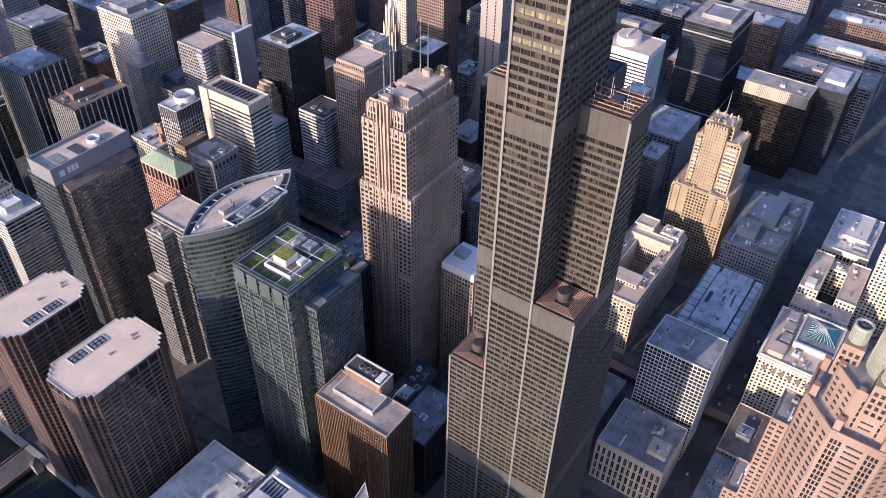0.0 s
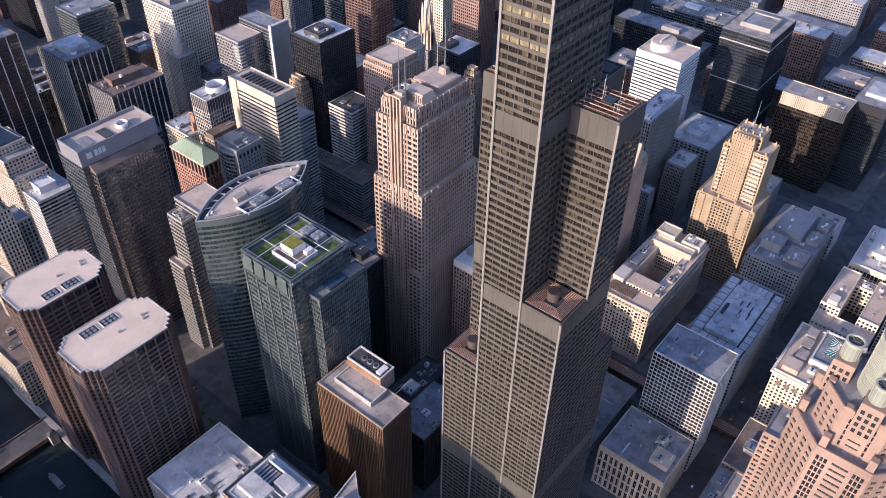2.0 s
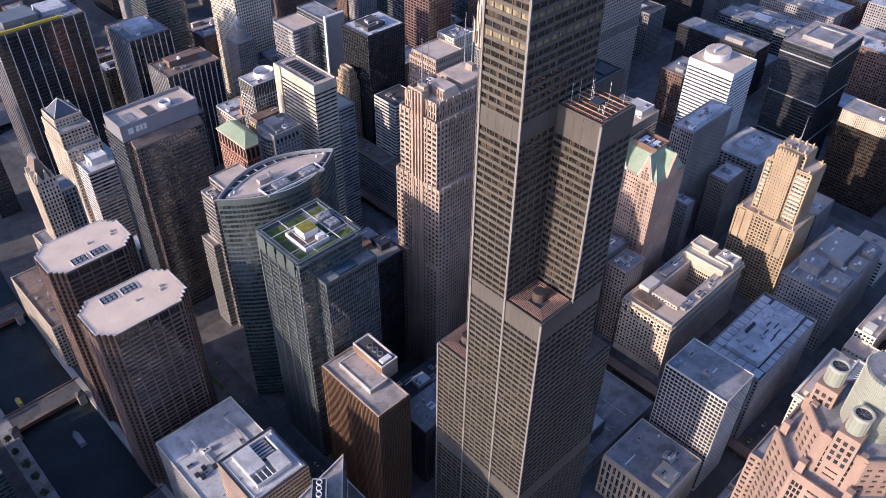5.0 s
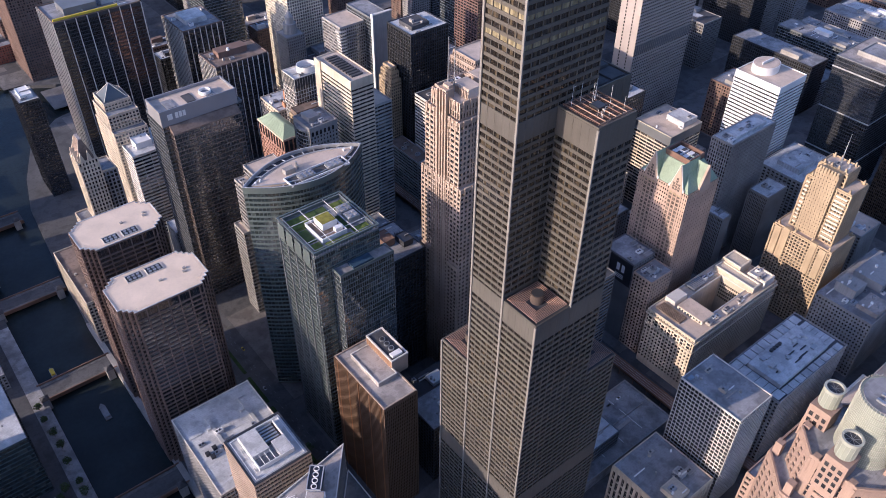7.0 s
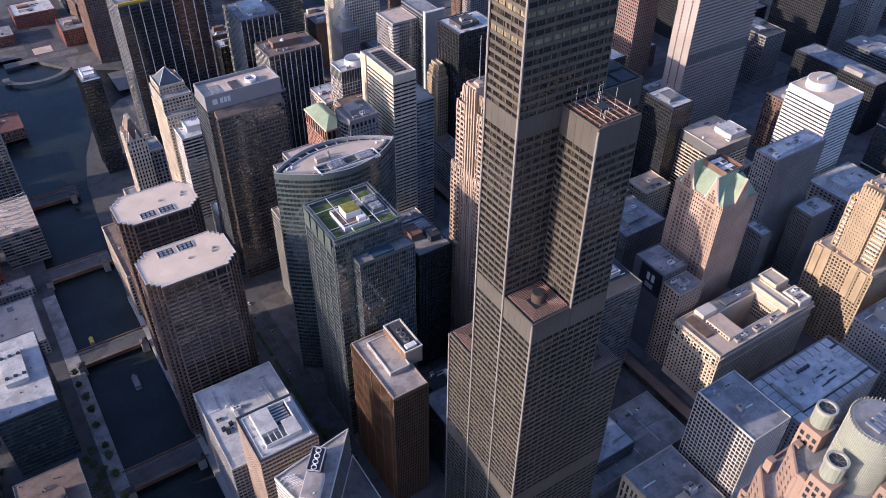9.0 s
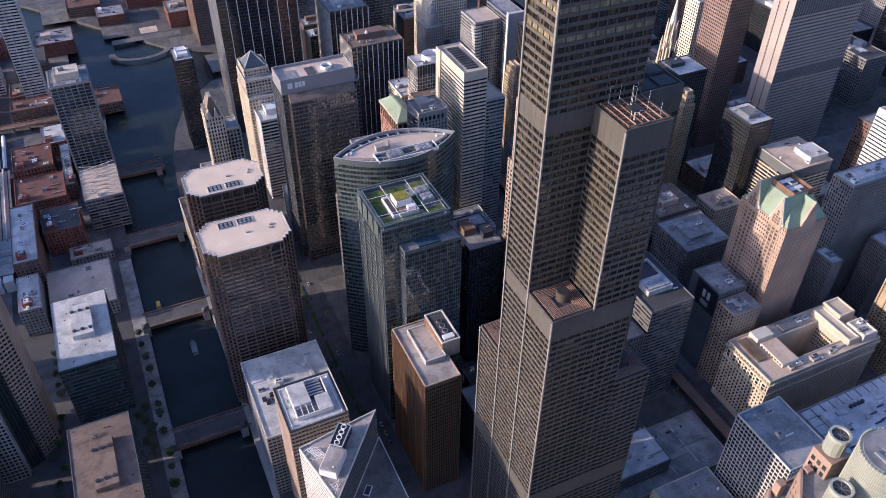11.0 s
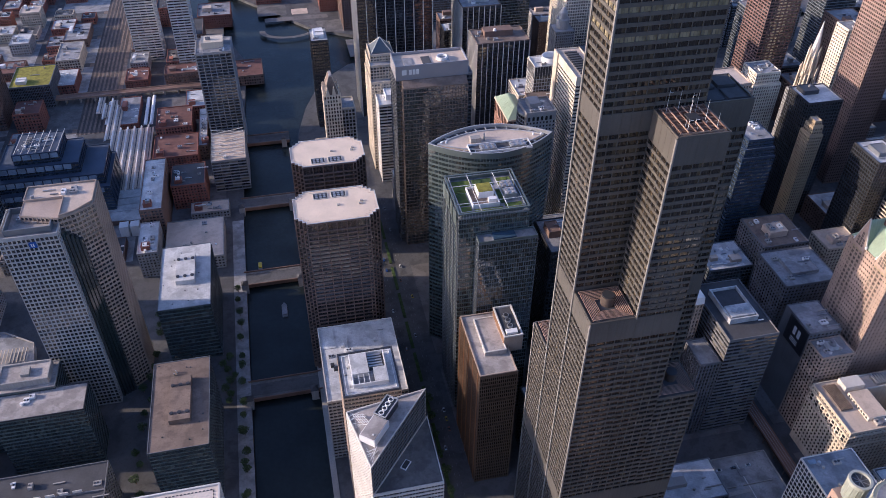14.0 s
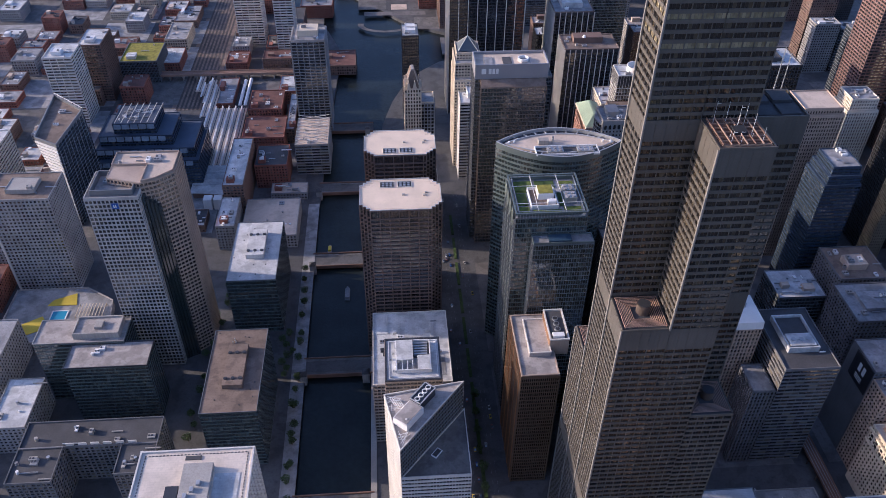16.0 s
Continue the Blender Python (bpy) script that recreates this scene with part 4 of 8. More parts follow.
def riverside_pair():
    b = thing("office_building", "pale concrete banded office building with white roof", "office building", -94, 190)
    facade(b, rect(-124, 143, -64, 220), 0, 68, fh=3.7, bay=3.0, pier=(0.5, 0.1), span=(1.4, 0.25), wall="granite_grey", glass="glass_black", seed=12)
    roof(b, rect(-124, 143, -64, 220), 68, "roof_white", 0.9, "white_stone")
    for x in (-105, -78):
        part("roof_ridge", Geo().box(x, 178, 68, x + 2.5, 206, 69.2), M["roof_white"], b)
    for k, (x, y) in enumerate(((-108, 195), (-82, 196), (-118, 176), (-112, 178), (-116, 172), (-106, 174))):
        part("roof_unit", Geo().box(x, y, 68, x + 3, y + 3, 70.2), M["roof_white" if k < 2 else "dark_metal"], b)
    for k, (x0, y0, x1, y1, h, m) in enumerate(((-120, 150, -104, 168, 0.12, "roof_pale"), (-98, 186, -84, 214, 0.14, "roof_pale"), (-121, 196, -112, 216, 0.5, "roof_white"), (-80, 150, -68, 172, 0.16, "roof_grey"), (-101, 150, -86, 176, 1.6, "roof_white"))):
        part("roof_panel", Geo().box(x0, y0, 68, x1, y1, 68 + h), M[m], b)
    clutter(b, -122, 146, -68, 216, 68, 12, 14)
    c = thing("office_building", "square banded concrete tower with white roof and open plant yard", "office building", -94, 122)
    facade(c, rect(-113.5, 103, -75, 142.5), 0, 117, fh=3.7, bay=2.4, pier=(0.3, 0.05), span=(1.5, 0.25), wall="granite_tan", glass="glass_black", seed=13)
    roof(c, rect(-113.5, 103, -75, 142.5), 117, "roof_white", 0.8, "dark_metal", 1.2)
    part("roof_kerb", Geo().ring(rect(-111, 105.5, -77.5, 140), rect(-110.6, 105.9, -77.9, 139.6), 117, 117.5), M["white"], c)
    y = part("plant_yard", Geo().ring(rect(-106, 110, -82, 138), rect(-105.5, 110.5, -82.5, 137.5), 117, 120.5), M["white"], c, "white plant screen wall")
    part("yard_room", Geo().box(-105.5, 119, 117, -94, 137.5, 120.9), M["roof_white"], y)
    part("yard_room", Geo().box(-91, 110.5, 117, -82.5, 123, 120.6), M["roof_white"], y)
    part("yard_floor", Geo().box(-105.5, 110.5, 117, -82.5, 137.5, 117.1), M["roof_grey"], y)
    for k in range(5):
        part("duct", Geo().box(-93.5, 125 + k * 2.5, 117.1, -84, 126.4 + k * 2.5, 119.2), M["steel"], y)
    part("yard_pit", Geo().box(-94, 123.2, 117.1, -82.5, 137.4, 117.3), M["roof_dark"], y)
    for k in range(6):
        part("roof_unit", Geo().box(-110.5 + (k % 3) * 2.4, 106 + k * 5.4, 117, -108.9 + (k % 3) * 1.2, 108 + k * 5.4, 118.4), M["steel"], c)
    for k in range(4):
        part("yard_beam", Geo().box(-105.5 + k * 3.6, 111, 119.6, -105.1 + k * 3.6, 119, 120.1), M["white"], y)


riverside_pair()


# ---- west bank ----
def flat_slab(x0, y0, x1, y1, z, roofm, label, pent, pm, seed):
    b = thing("office_building", label, "office building", (x0 + x1) / 2, (y0 + y1) / 2)
    facade(b, rect(x0, y0, x1, y1), 0, z, fh=4.0, bay=2.9, pier=(0.14, 0.1), span=(1.1, 0.05), wall="dark_metal", span_mat="silver_green", glass="glass_green", rec=0.2, near=True, top=1.2, seed=seed)
    roof(b, rect(x0, y0, x1, y1), z, roofm, 0.5, "mid_metal", 0.4)
    a, c, d, e, h = pent
    p = part("penthouse", Geo().box(a, c, z, d, e, z + h), M[pm], b)
    for f in (0.12, 0.75):
        for k in range(3):
            part("fan", Geo().cyl(a + 2 + k * (d - a - 4) / 2, c + (e - c) * f + 1.5, 1.5, z + h, z + h + 0.8, 14), M["dark_metal"], p)
    r = random.Random(seed)
    for k in range(9):
        x, y = r.uniform(x0 + 3, x1 - 3), r.uniform(y0 + 3, y1 - 3)
        part("roof_drain", Geo().cyl(x, y, 0.5, z, z + 0.6, 8), M["dark_metal"], b)
    part("roof_pipes", Geo().cyl((x0 + x1) / 2 - 4, y1 - 12, 0.5, z, z + 2.4, 8).cyl((x0 + x1) / 2 - 3, y1 - 14, 0.5, z, z + 2.4, 8).cyl((x0 + x1) / 2 - 5, y1 - 15, 0.5, z, z + 2.2, 8), M["steel"], b)
    return b


flat_slab(-252, 273, -209, 357, 63, "roof_white", "dark green glass block with flat white roof", (-238, 303, -222, 340, 4.5), "roof_white", 21)
flat_slab(-251, 127, -209, 212, 64, "roof_brown", "dark green glass block with flat brown roof", (-237, 150, -222, 192, 4.0), "roof_brown", 22)


def white_corner_tower():
    b = thing("office_tower", "white grid office tower with white roof and plant deck", "office tower", -218, 10)
    x0, y0, x1, y1, z = -252, -22, -188, 33, 147
    facade(b, rect(x0, y0, x1, y1), 0, z, fh=3.8, bay=2.6, pier=(0.5, 0.3), span=(1.2, 0.2), wall="white_stone", glass="glass_dark", seed=33)
    roof(b, rect(x0, y0, x1, y1), z, "roof_ivory", 0.9, "white_stone", 0.9)
    g = Geo()
    for k in range(29):
        for y in (y0 + 3, y1 - 3.5):
            g.box(x0 + 3 + k * 2, y, z, x0 + 4.1 + k * 2, y + 0.5, z + 0.3)
    for k in range(24):
        for x in (x0 + 3, x1 - 3.5):
            g.box(x, y0 + 4 + k * 2, z, x + 0.5, y0 + 5.1 + k * 2, z + 0.3)
    part("kerb_blocks", g, M["roof_dark"], b, kind="stuff")
    p = part("penthouse", Geo().box(-225, -14, z, -209, 21, z + 4), M["concrete"], b)
    for k in range(3):
        part("roof_unit", Geo().box(-222 + 3 * k, -2 + 4 * k, z + 4, -220 + 3 * k, 1 + 4 * k, z + 5.5), M["steel"], p)
    part("plant_pit", Geo().box(-233, -16, z, -226, 8, z + 2.2), M["dark_metal"], b)
    part("pale_deck", Geo().box(-208, -16, z, -194, 16, z + 0.25), M["roof_white"], b)
    part("hatch", Geo().box(-226, 26, z, -217, 28.6, z + 0.5), M["roof_dark"], b)


white_corner_tower()


def stepped_west_tower():
    b = thing("office_tower", "tall grey granite tower with chamfered glass corner", "office tower", -300, 262)
    facade(b, rect(-331, 237, -292, 272), 0, 180, fh=3.9, bay=2.9, pier=(0.8, 0.2), span=(1.2, 0.12), wall="stone_pale", glass="glass_black", seed=41)
    facade(b, [(-318, 256), (-292, 248), (-281, 252), (-269, 262), (-269, 290), (-318, 290)], 0, 186, fh=3.9, bay=2.9, pier=(0.7, 0.25), span=(1.5, 0.15), wall="granite_tan", glass="glass_black", seed=42)
    roof(b, rect(-331, 237, -292, 272), 180, "roof_tan_grey", 1.5, "stone_pale")
    roof(b, [(-318, 272.5), (-291, 272.5), (-291, 249), (-281, 253), (-270, 263), (-270, 290), (-318, 290)], 186, "roof_tan", 1.4, "granite_tan")
    for k in range(5):
        part("corner_glass", Geo().box(-291.6 + 2.2 * k, 243.5 + 1.2 * k, 0, -289.6 + 2.2 * k, 249 + 1.2 * k, 176 - 3 * k), M["glass_green"], b)
    part("roof_screen", Geo().ring(rect(-327, 241, -296, 268), rect(-326.4, 241.6, -296.6, 267.4), 180, 185), M["mid_metal"], b)
    clutter(b, -325, 243, -300, 266, 180, 12, 41)
    clutter(b, -314, 274, -276, 288, 186, 8, 42)
    s = part("sign_disc", Geo().obox((-312, 237), (1, 0), (0, -1), 0, 5, 0.3, 0.6, 171, 176), M["blue_sign"], b, "round blue roof sign")
    part("sign_mark", Geo().obox((-310.8, 237), (1, 0), (0, -1), 0, 0.7, 0.6, 0.75, 172.2, 174.8).obox((-309.4, 237), (1, 0), (0, -1), 0, 0.7, 0.6, 0.75, 172.2, 174.8), M["white"], s)


stepped_west_tower()
fin_tower = block("apartment_tower", "grey-brown concrete apartment tower with pale edge fin", -466, 342, -410, 385, 108, "brown", "roof_brown", ((-450, 352, -425, 372, 4, "concrete"),), seed=51, category="apartment tower", wall="stone_grey")
part("edge_fin", Geo().box(-467.2, 340.6, 0, -465.6, 341.8, 109), M["white_stone"], fin_tower, "pale concrete edge fin")


def pool_terrace():
    b = thing("roof_terrace", "low terrace roof with yellow decks and a blue pool", "terrace", -430, 298)
    FOOT.append((-466, 262, -368, 336))
    base = [(-466, 264), (-396, 262), (-368, 290), (-372, 316), (-400, 335), (-466, 335)]
    part("podium", Geo().prism(base, 0, 7.6), M["concrete_dark"], b)
    part("podium_edge", Geo().ring(offset(base, 0.1), offset(base, -0.8), 7.6, 8.8), M["concrete"], b)
    part("yellow_deck", Geo().prism([(-431, 311), (-404, 311), (-408, 327), (-427, 319)], 7.6, 8.2), M["yellow"], b)
    part("yellow_deck", Geo().prism([(-464, 276), (-450, 268), (-421, 282), (-431, 297)], 7.6, 8.2), M["yellow"], b)
    p = part("pool_rim", Geo().ring(rect(-424, 286, -409, 304), rect(-423, 287, -410, 303), 7.6, 8.3), M["white"], b)
    part("pool_water", Geo().box(-423, 287, 7.6, -410, 303, 8.0), M["pool_blue"], p, "bright blue pool water")
    for k in range(9):
        part("trellis_bar", Geo().box(-400 + k * 3, 292, 10.6, -399.4 + k * 3, 309, 11.1), M["stone_cream"], b)
    for x, y in ((-400, 292), (-376, 292), (-400, 308), (-376, 308)):
        part("trellis_post", Geo().box(x, y, 7.6, x + 0.6, y + 0.6, 10.6), M["stone_cream"], b)


pool_terrace()


def striped_prism():
    """A glass tower whose south corner is cut by a leaning facet that narrows to a point at the ground."""
    b = thing("office_tower", "slanting glass tower with cream striped edge face", "office tower", -440, 480)
    FOOT.append((-468, 436, -424, 542))
    z = 104
    a, c, d, e = Vector((-458, 452)), Vector((-432, 436)), Vector((-426, 506)), Vector((-465, 540))
    foot = Vector((-438, 445))
    low = [tuple(foot + Vector((-0.6, 0.4))), tuple(foot), (-424, 506), (-465, 540)]
    top = [tuple(a), tuple(c), tuple(d), tuple(e)]
    part("glass_body", Geo().prism(low, 0, z, top), M["glass_blue"], b, "dark blue glass walls")
    n = 27
    for k in range(n):
        f0, f1 = (k + 0.1) / n, (k + 0.74) / n
        q = [(foot + (p - foot) * f, f * z) for f in (f0, f1) for p in (a, c)]
        out = Vector((-0.52, -0.85)) * 0.9
        v = [(p.x, p.y, h) for p, h in q] + [(p.x + out.x, p.y + out.y, h) for p, h in q]
        part("cream_band", Geo().add(v, [(0, 1, 3, 2), (4, 6, 7, 5), (0, 4, 5, 1), (2, 3, 7, 6), (0, 2, 6, 4), (1, 5, 7, 3)]), M["white_bright"], b)
    for k in range(9):
        f = (k + 0.5) / 9
        p0, p1 = Vector((foot.x, foot.y, 0)).lerp(Vector((-424, 506, 0)), f), Vector((c.x, c.y, z)).lerp(Vector((d.x, d.y, z)), f)
        part("facade_mullion", Geo().beam(tuple(p0 + Vector((0.3, -0.1, 0))), tuple(p1 + Vector((0.3, -0.1, 0))), 0.35), M["silver"], b)
    for k in range(24):
        f = (k + 1) / 25
        p0, p1 = Vector((foot.x, foot.y, 0)).lerp(Vector((c.x, c.y, z)), f), Vector((-424, 506, 0)).lerp(Vector((d.x, d.y, z)), f)
        part("floor_band", Geo().beam(tuple(p0 + Vector((0.25, -0.1, 0))), tuple(p1 + Vector((0.25, -0.1, 0))), 0.5), M["mid_metal"], b)
    part("roof", Geo().prism(offset(top, -1.0), z - 0.4, z + 0.1), M["roof_brown"], b)
    part("roof_rim", Geo().ring(offset(top, 0.1), offset(top, -1.0), z - 0.6, z + 3.2), M["mid_metal"], b)
    for k in range(9):
        p = e.lerp(d, k / 8)
        part("roof_brace", Geo().beam((p.x, p.y, z), (p.x + 1.5, p.y - 2.5, z + 6), 0.45), M["white"], b)
    part("roof_brace", Geo().beam((e.x + 1.5, e.y - 2.5, z + 6), (d.x + 1.5, d.y - 2.5, z + 6), 0.5), M["white"], b)
    clutter(b, -452, 470, -438, 510, z + 0.1, 6, 53)


striped_prism()


def terraced_blue_block():
    b = thing("office_building", "dark blue glass block stepped in terraces with roof plant", "office building", -380, 545)
    for i, (x0, y0, x1, y1, z) in enumerate(((-432, 505, -318, 575, 40), (-428, 512, -322, 572, 52), (-424, 520, -345, 570, 64), (-408, 526, -362, 568, 76))):
        facade(b, rect(x0, y0, x1, y1), 0 if i == 0 else z - 14, z, fh=4, bay=3.2, pier=(0.15, 0.1), span=(1.3, 0.1), wall="steel_blue", span_mat="steel_blue", glass="glass_blue", seed=60 + i)
        roof(b, rect(x0, y0, x1, y1), z, "roof_navy", 0.8, "steel_blue")
        for k in range(int((x1 - x0) / 9)):
            part("terrace_bay", Geo().prism(rect(x0 + 1 + k * 9, y0 - 1.6, x0 + 8.6 + k * 9, y0 + 0.4), z - 5.5, z - 0.4, rect(x0 + 1 + k * 9, y0 - 0.2, x0 + 8.6 + k * 9, y0 + 0.4)), M["roof_blue"], b, "sloping pale blue glass bay")
    clutter(b, -404, 530, -366, 564, 76, 22, 61)
    for k in range(7):
        part("roof_truss", Geo().beam((-406 + k * 7, 528, 76.5), (-402 + k * 7, 566, 80), 0.5), M["white_stone"], b)


terraced_blue_block()


def train_shed():
    b = thing("train_shed", "long white ribbed train shed roof with curved strips", "train shed", -330, 580)
    for k in range(9):
        x = -364 + k * 8.3
        y0 = 542 + max(0, -330 - x) * 6.6
        y1 = 760 - abs(-349 - x) * 2.4 if x < -335 else 676
        part("roof_bay", Geo().prism([(x, y0), (x + 8.2, y0), (x + 8.2, y1), (x, y1)], 8.6, 9.4), M["roof_tan"], b, "flat pinkish tan roof bay")
        part("roof_ridge", Geo().prism([(x + 0.4, y0 - 4), (x + 2.6, y0 - 4), (x + 2.6, y1 + 4), (x + 0.4, y1 + 4)], 9.4, 11.4, [(x + 1.0, y0 - 3), (x + 2.0, y0 - 3), (x + 2.0, y1 + 3), (x + 1.0, y1 + 3)]), M["white"], b, "long white roof ridge")
        part("gutter", Geo().box(x + 5.2, y0, 9.4, x + 6.0, y1, 9.8), M["roof_dark"], b)
    part("head_house_roof", Geo().prism([(-330, 486), (-292, 482), (-290, 541), (-330, 541)], 8.6, 9.6), M["roof_white"], b, "plain white head house roof")
    for k in range(3):
        part("roof_step", Geo().box(-329, 500 + k * 12, 9.6, -291, 500.8 + k * 12, 10.4), M["roof_pale"], b)
    part("shed_wall", Geo().prism([(-328, 490), (-294, 486), (-292, 672), (-340, 672)], 0, 8.6), M["brick_brown"], b)
    for k in range(2):
        part("entrance_vault", Geo().box(-312 + k * 11, 466, 0, -303 + k * 11, 476, 13), M["white"], b)


train_shed()
for i in range(8):
    tagged(part("railway_track", Geo().box(-386 + i * 5.4, 690, 0.02, -383.4 + i * 5.4, 1500, 0.3), M["rail_bed"], None), "rusty railway track running north", "railway track", group="railway tracks", kind="structure")
tagged(part("railway_yard", Geo().box(-392, 690, 0, -340, 1500, 0.02), M["roof_brown"], None), "brown gravel bed under the railway tracks", "railway yard", kind="structure")


def platform_roof(x, y0, y1):
    b = thing("platform_roof", "narrow pale platform roof beside the tracks", "platform roof", x, (y0 + y1) / 2, group="platform roofs")
    part("canopy", Geo().prism(rect(x, y0, x + 4.5, y1), 5, 6.4, rect(x + 1.6, y0, x + 2.9, y1)), M["white"], b)
    for y in range(int(y0) + 4, int(y1), 14):
        part("post", Geo().box(x + 2, y, 0, x + 2.5, y + 0.5, 5), M["rust"], b)


for x, y0, y1 in ((-304, 690, 762), (-297, 690, 766), (-352, 700, 760)):
    platform_roof(x, y0, y1)


def viaduct():
    b = thing("railway_viaduct", "brown steel railway viaduct crossing the yard", "viaduct", -330, 778)
    part("deck", Geo().box(-450, 773, 8, -190, 783, 9.2), M["rust"], b)
    for y in (772.4, 783):
        part("girder", Geo().box(-450, y, 7.2, -190, y + 0.6, 10.4), M["rail_tan"], b)
    for x in range(-445, -190, 18):
        part("pier", Geo().box(x, 774, 0, x + 1.4, 782, 8), M["concrete"], b)


viaduct()


block("apartment_tower", "slim grey concrete apartment tower with balconies", -217, 628, -178, 668, 122, "grid", "roof_grey", ((-210, 640, -186, 660, 7, "stone_cream"),), seed=55, near=True, category="apartment tower", pier=(0.9, 0.9), span=(0.6, 1.3), bay=6.0, wall="granite_grey", glass="glass_black")


def lattice_house():
    b = block("office_building", "grey banded block with open steel roof frame", -214, 530, -176, 590, 40, "bands", "roof_tan", (), 4, 56, wall="granite_grey", span=(1.4, 0.1))
    for k in range(8):
        part("roof_truss", Geo().beam((-213, 532 + k * 8, 40.5), (-177, 536 + k * 7.4, 46), 0.6), M["white_stone"], b)
        part("roof_truss", Geo().beam((-213, 536 + k * 7.4, 46), (-177, 532 + k * 8, 40.5), 0.6), M["white_stone"], b)


lattice_house()
for i, (x0, y0, x1, y1, z, st, rm) in enumerate(((-282, 575, -232, 625, 24, "red", "roof_red"), (-282, 640, -240, 690, 26, "red", "roof_red"), (-232, 600, -222, 690, 20, "brown", "roof_white"), (-284, 450, -262, 545, 42, "brown", "roof_white"), (-258, 505, -222, 548, 30, "red", "roof_dark"),
                                           (-262, 395, -205, 460, 16, "masonry", "roof_tan"), (-285, 395, -266, 445, 30, "masonry", "roof_white"), (-250, 700, -195, 745, 18, "red", "roof_white"), (-240, 480, -200, 500, 9, "masonry", "roof_tan"))):
    block("brick_building", {"red": "low red brick building with patched roof", "brown": "brown brick loft building with cluttered roof", "masonry": "low pale stone building with flat roof"}[st], x0, y0, x1, y1, z, st, rm, ((x0 + 4, y0 + 5, x0 + 12, y0 + 13, 4, "brick_red"),), 8, 70 + i, category="building")


def dark_glass_low():
    b = block("office_building", "dark green glass low office building with tan roofs", -363, 179, -299, 206, 62, "curtain", "roof_tan_grey", (), 3, 81, glass="glass_green", wall="dark_metal", span_mat="silver_green", span=(1.3, 0.05))
    facade(b, rect(-393, 204, -322, 231), 0, 65, fh=4, bay=2, pier=(0.14, 0.1), span=(1.3, 0.05), wall="dark_metal", span_mat="silver_green", glass="glass_green", rec=0.2, seed=82)
    roof(b, rect(-393, 204, -322, 231), 65, "roof_tan_grey", 0.8, "concrete")
    p = part("penthouse", Geo().ring(rect(-362, 208, -326, 228), rect(-361, 209, -327, 227), 65, 71), M["concrete"], b)
    part("penthouse_deck", Geo().box(-361, 209, 65, -327, 227, 69.5), M["roof_tan_grey"], p)
    part("roof_unit", Geo().box(-346, 214, 69.5, -340, 222, 72), M["concrete"], p)


dark_glass_low()


def courtyard_flats():
    b = thing("apartment_building", "grey brick apartment block round an open courtyard", "apartment building", -335, 115)
    for i, (x0, y0, x1, y1) in enumerate(((-384, 122, -284, 146), (-384, 92, -352, 121.9), (-310, 96, -284, 121.9))):
        facade(b, rect(x0, y0, x1, y1), 0, 40, fh=3.4, bay=3.6, pier=(1.2, 0.12), span=(1.4, 0.0), wall="dark_stone", seed=84 + i)
        roof(b, rect(x0, y0, x1, y1), 40, "roof_dark", 1.1, "dark_stone")
        clutter(b, x0 + 2, y0 + 2, x1 - 2, y1 - 2, 40, 8, 86 + i)
    for k in range(6):
        part("roof_screen", Geo().box(-350 + k * 9, 122.4, 41.2, -344 + k * 9, 123, 43.5), M["white_stone"], b)


courtyard_flats()
block("office_building", "grey stone block with small pale roof", -420, 150, -392, 200, 30, "masonry", "roof_white", (), 4, 88)
block("office_building", "grey office block with pale flat roof", -470, 200, -430, 260, 40, "masonry", "roof_grey", (), 6, 89)


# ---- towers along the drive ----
def signed_tower():
    b = thing("office_tower", "grey glass office tower with signed metal top", "office tower", 10, 405)
    facade(b, rect(-25, 400, 46, 434), 0, 186, fh=4.0, bay=3.0, pier=(0.3, 0.12), span=(1.3, 0.1), wall="slate_metal", glass="glass_blue", near=True, seed=91, rec=0.3)
    facade(b, rect(-20, 392, 40, 400), 0, 181, fh=4.0, bay=2.9, pier=(0.16, 0.3), span=(0.8, 0.05), wall="bronze_grey", glass="glass_blue", seed=92, rec=0.3, mull=1)
    part("roof_slope", Geo().prism(rect(-20, 392, 40, 400), 181, 185.5, rect(-20, 398, 40, 400)), M["roof_brown"], b)
    roof(b, rect(-25, 400, 46, 434), 186, "roof_grey", 1.0, "mid_metal")
    t = part("sign_house", Geo().ring(rect(-25.3, 399.7, 42, 428), rect(-24.3, 400.7, 41, 427), 185.6, 199.5), M["panel_grey"], b, "smooth grey metal sign screen")
    part("sign_roof", Geo().box(-24.3, 400.7, 186, 41, 427, 197), M["roof_tan"], t)
    for k in range(3):
        part("roof_well", Geo().box(-16 + k * 17, 405, 196.5, -8 + k * 17, 419, 197.6), M["roof_dark" if k % 2 else "roof_grey"], t)
    part("cooling_drum", Geo().ring([(20 + 5 * math.cos(a * math.pi / 12), 412 + 5 * math.sin(a * math.pi / 12)) for a in range(24)], [(20 + 4.2 * math.cos(a * math.pi / 12), 412 + 4.2 * math.sin(a * math.pi / 12)) for a in range(24)], 196.5, 200), M["white"], t)
    for x, w in ((-19.5, 4.2), (-13, 2.6), (-9.6, 2.4), (-6.4, 2.4)):
        part("sign_mark", Geo().box(x, 399.35, 190.5, x + w, 399.68, 195.4), M["white"], t, "pale raised sign bar")


signed_tower()


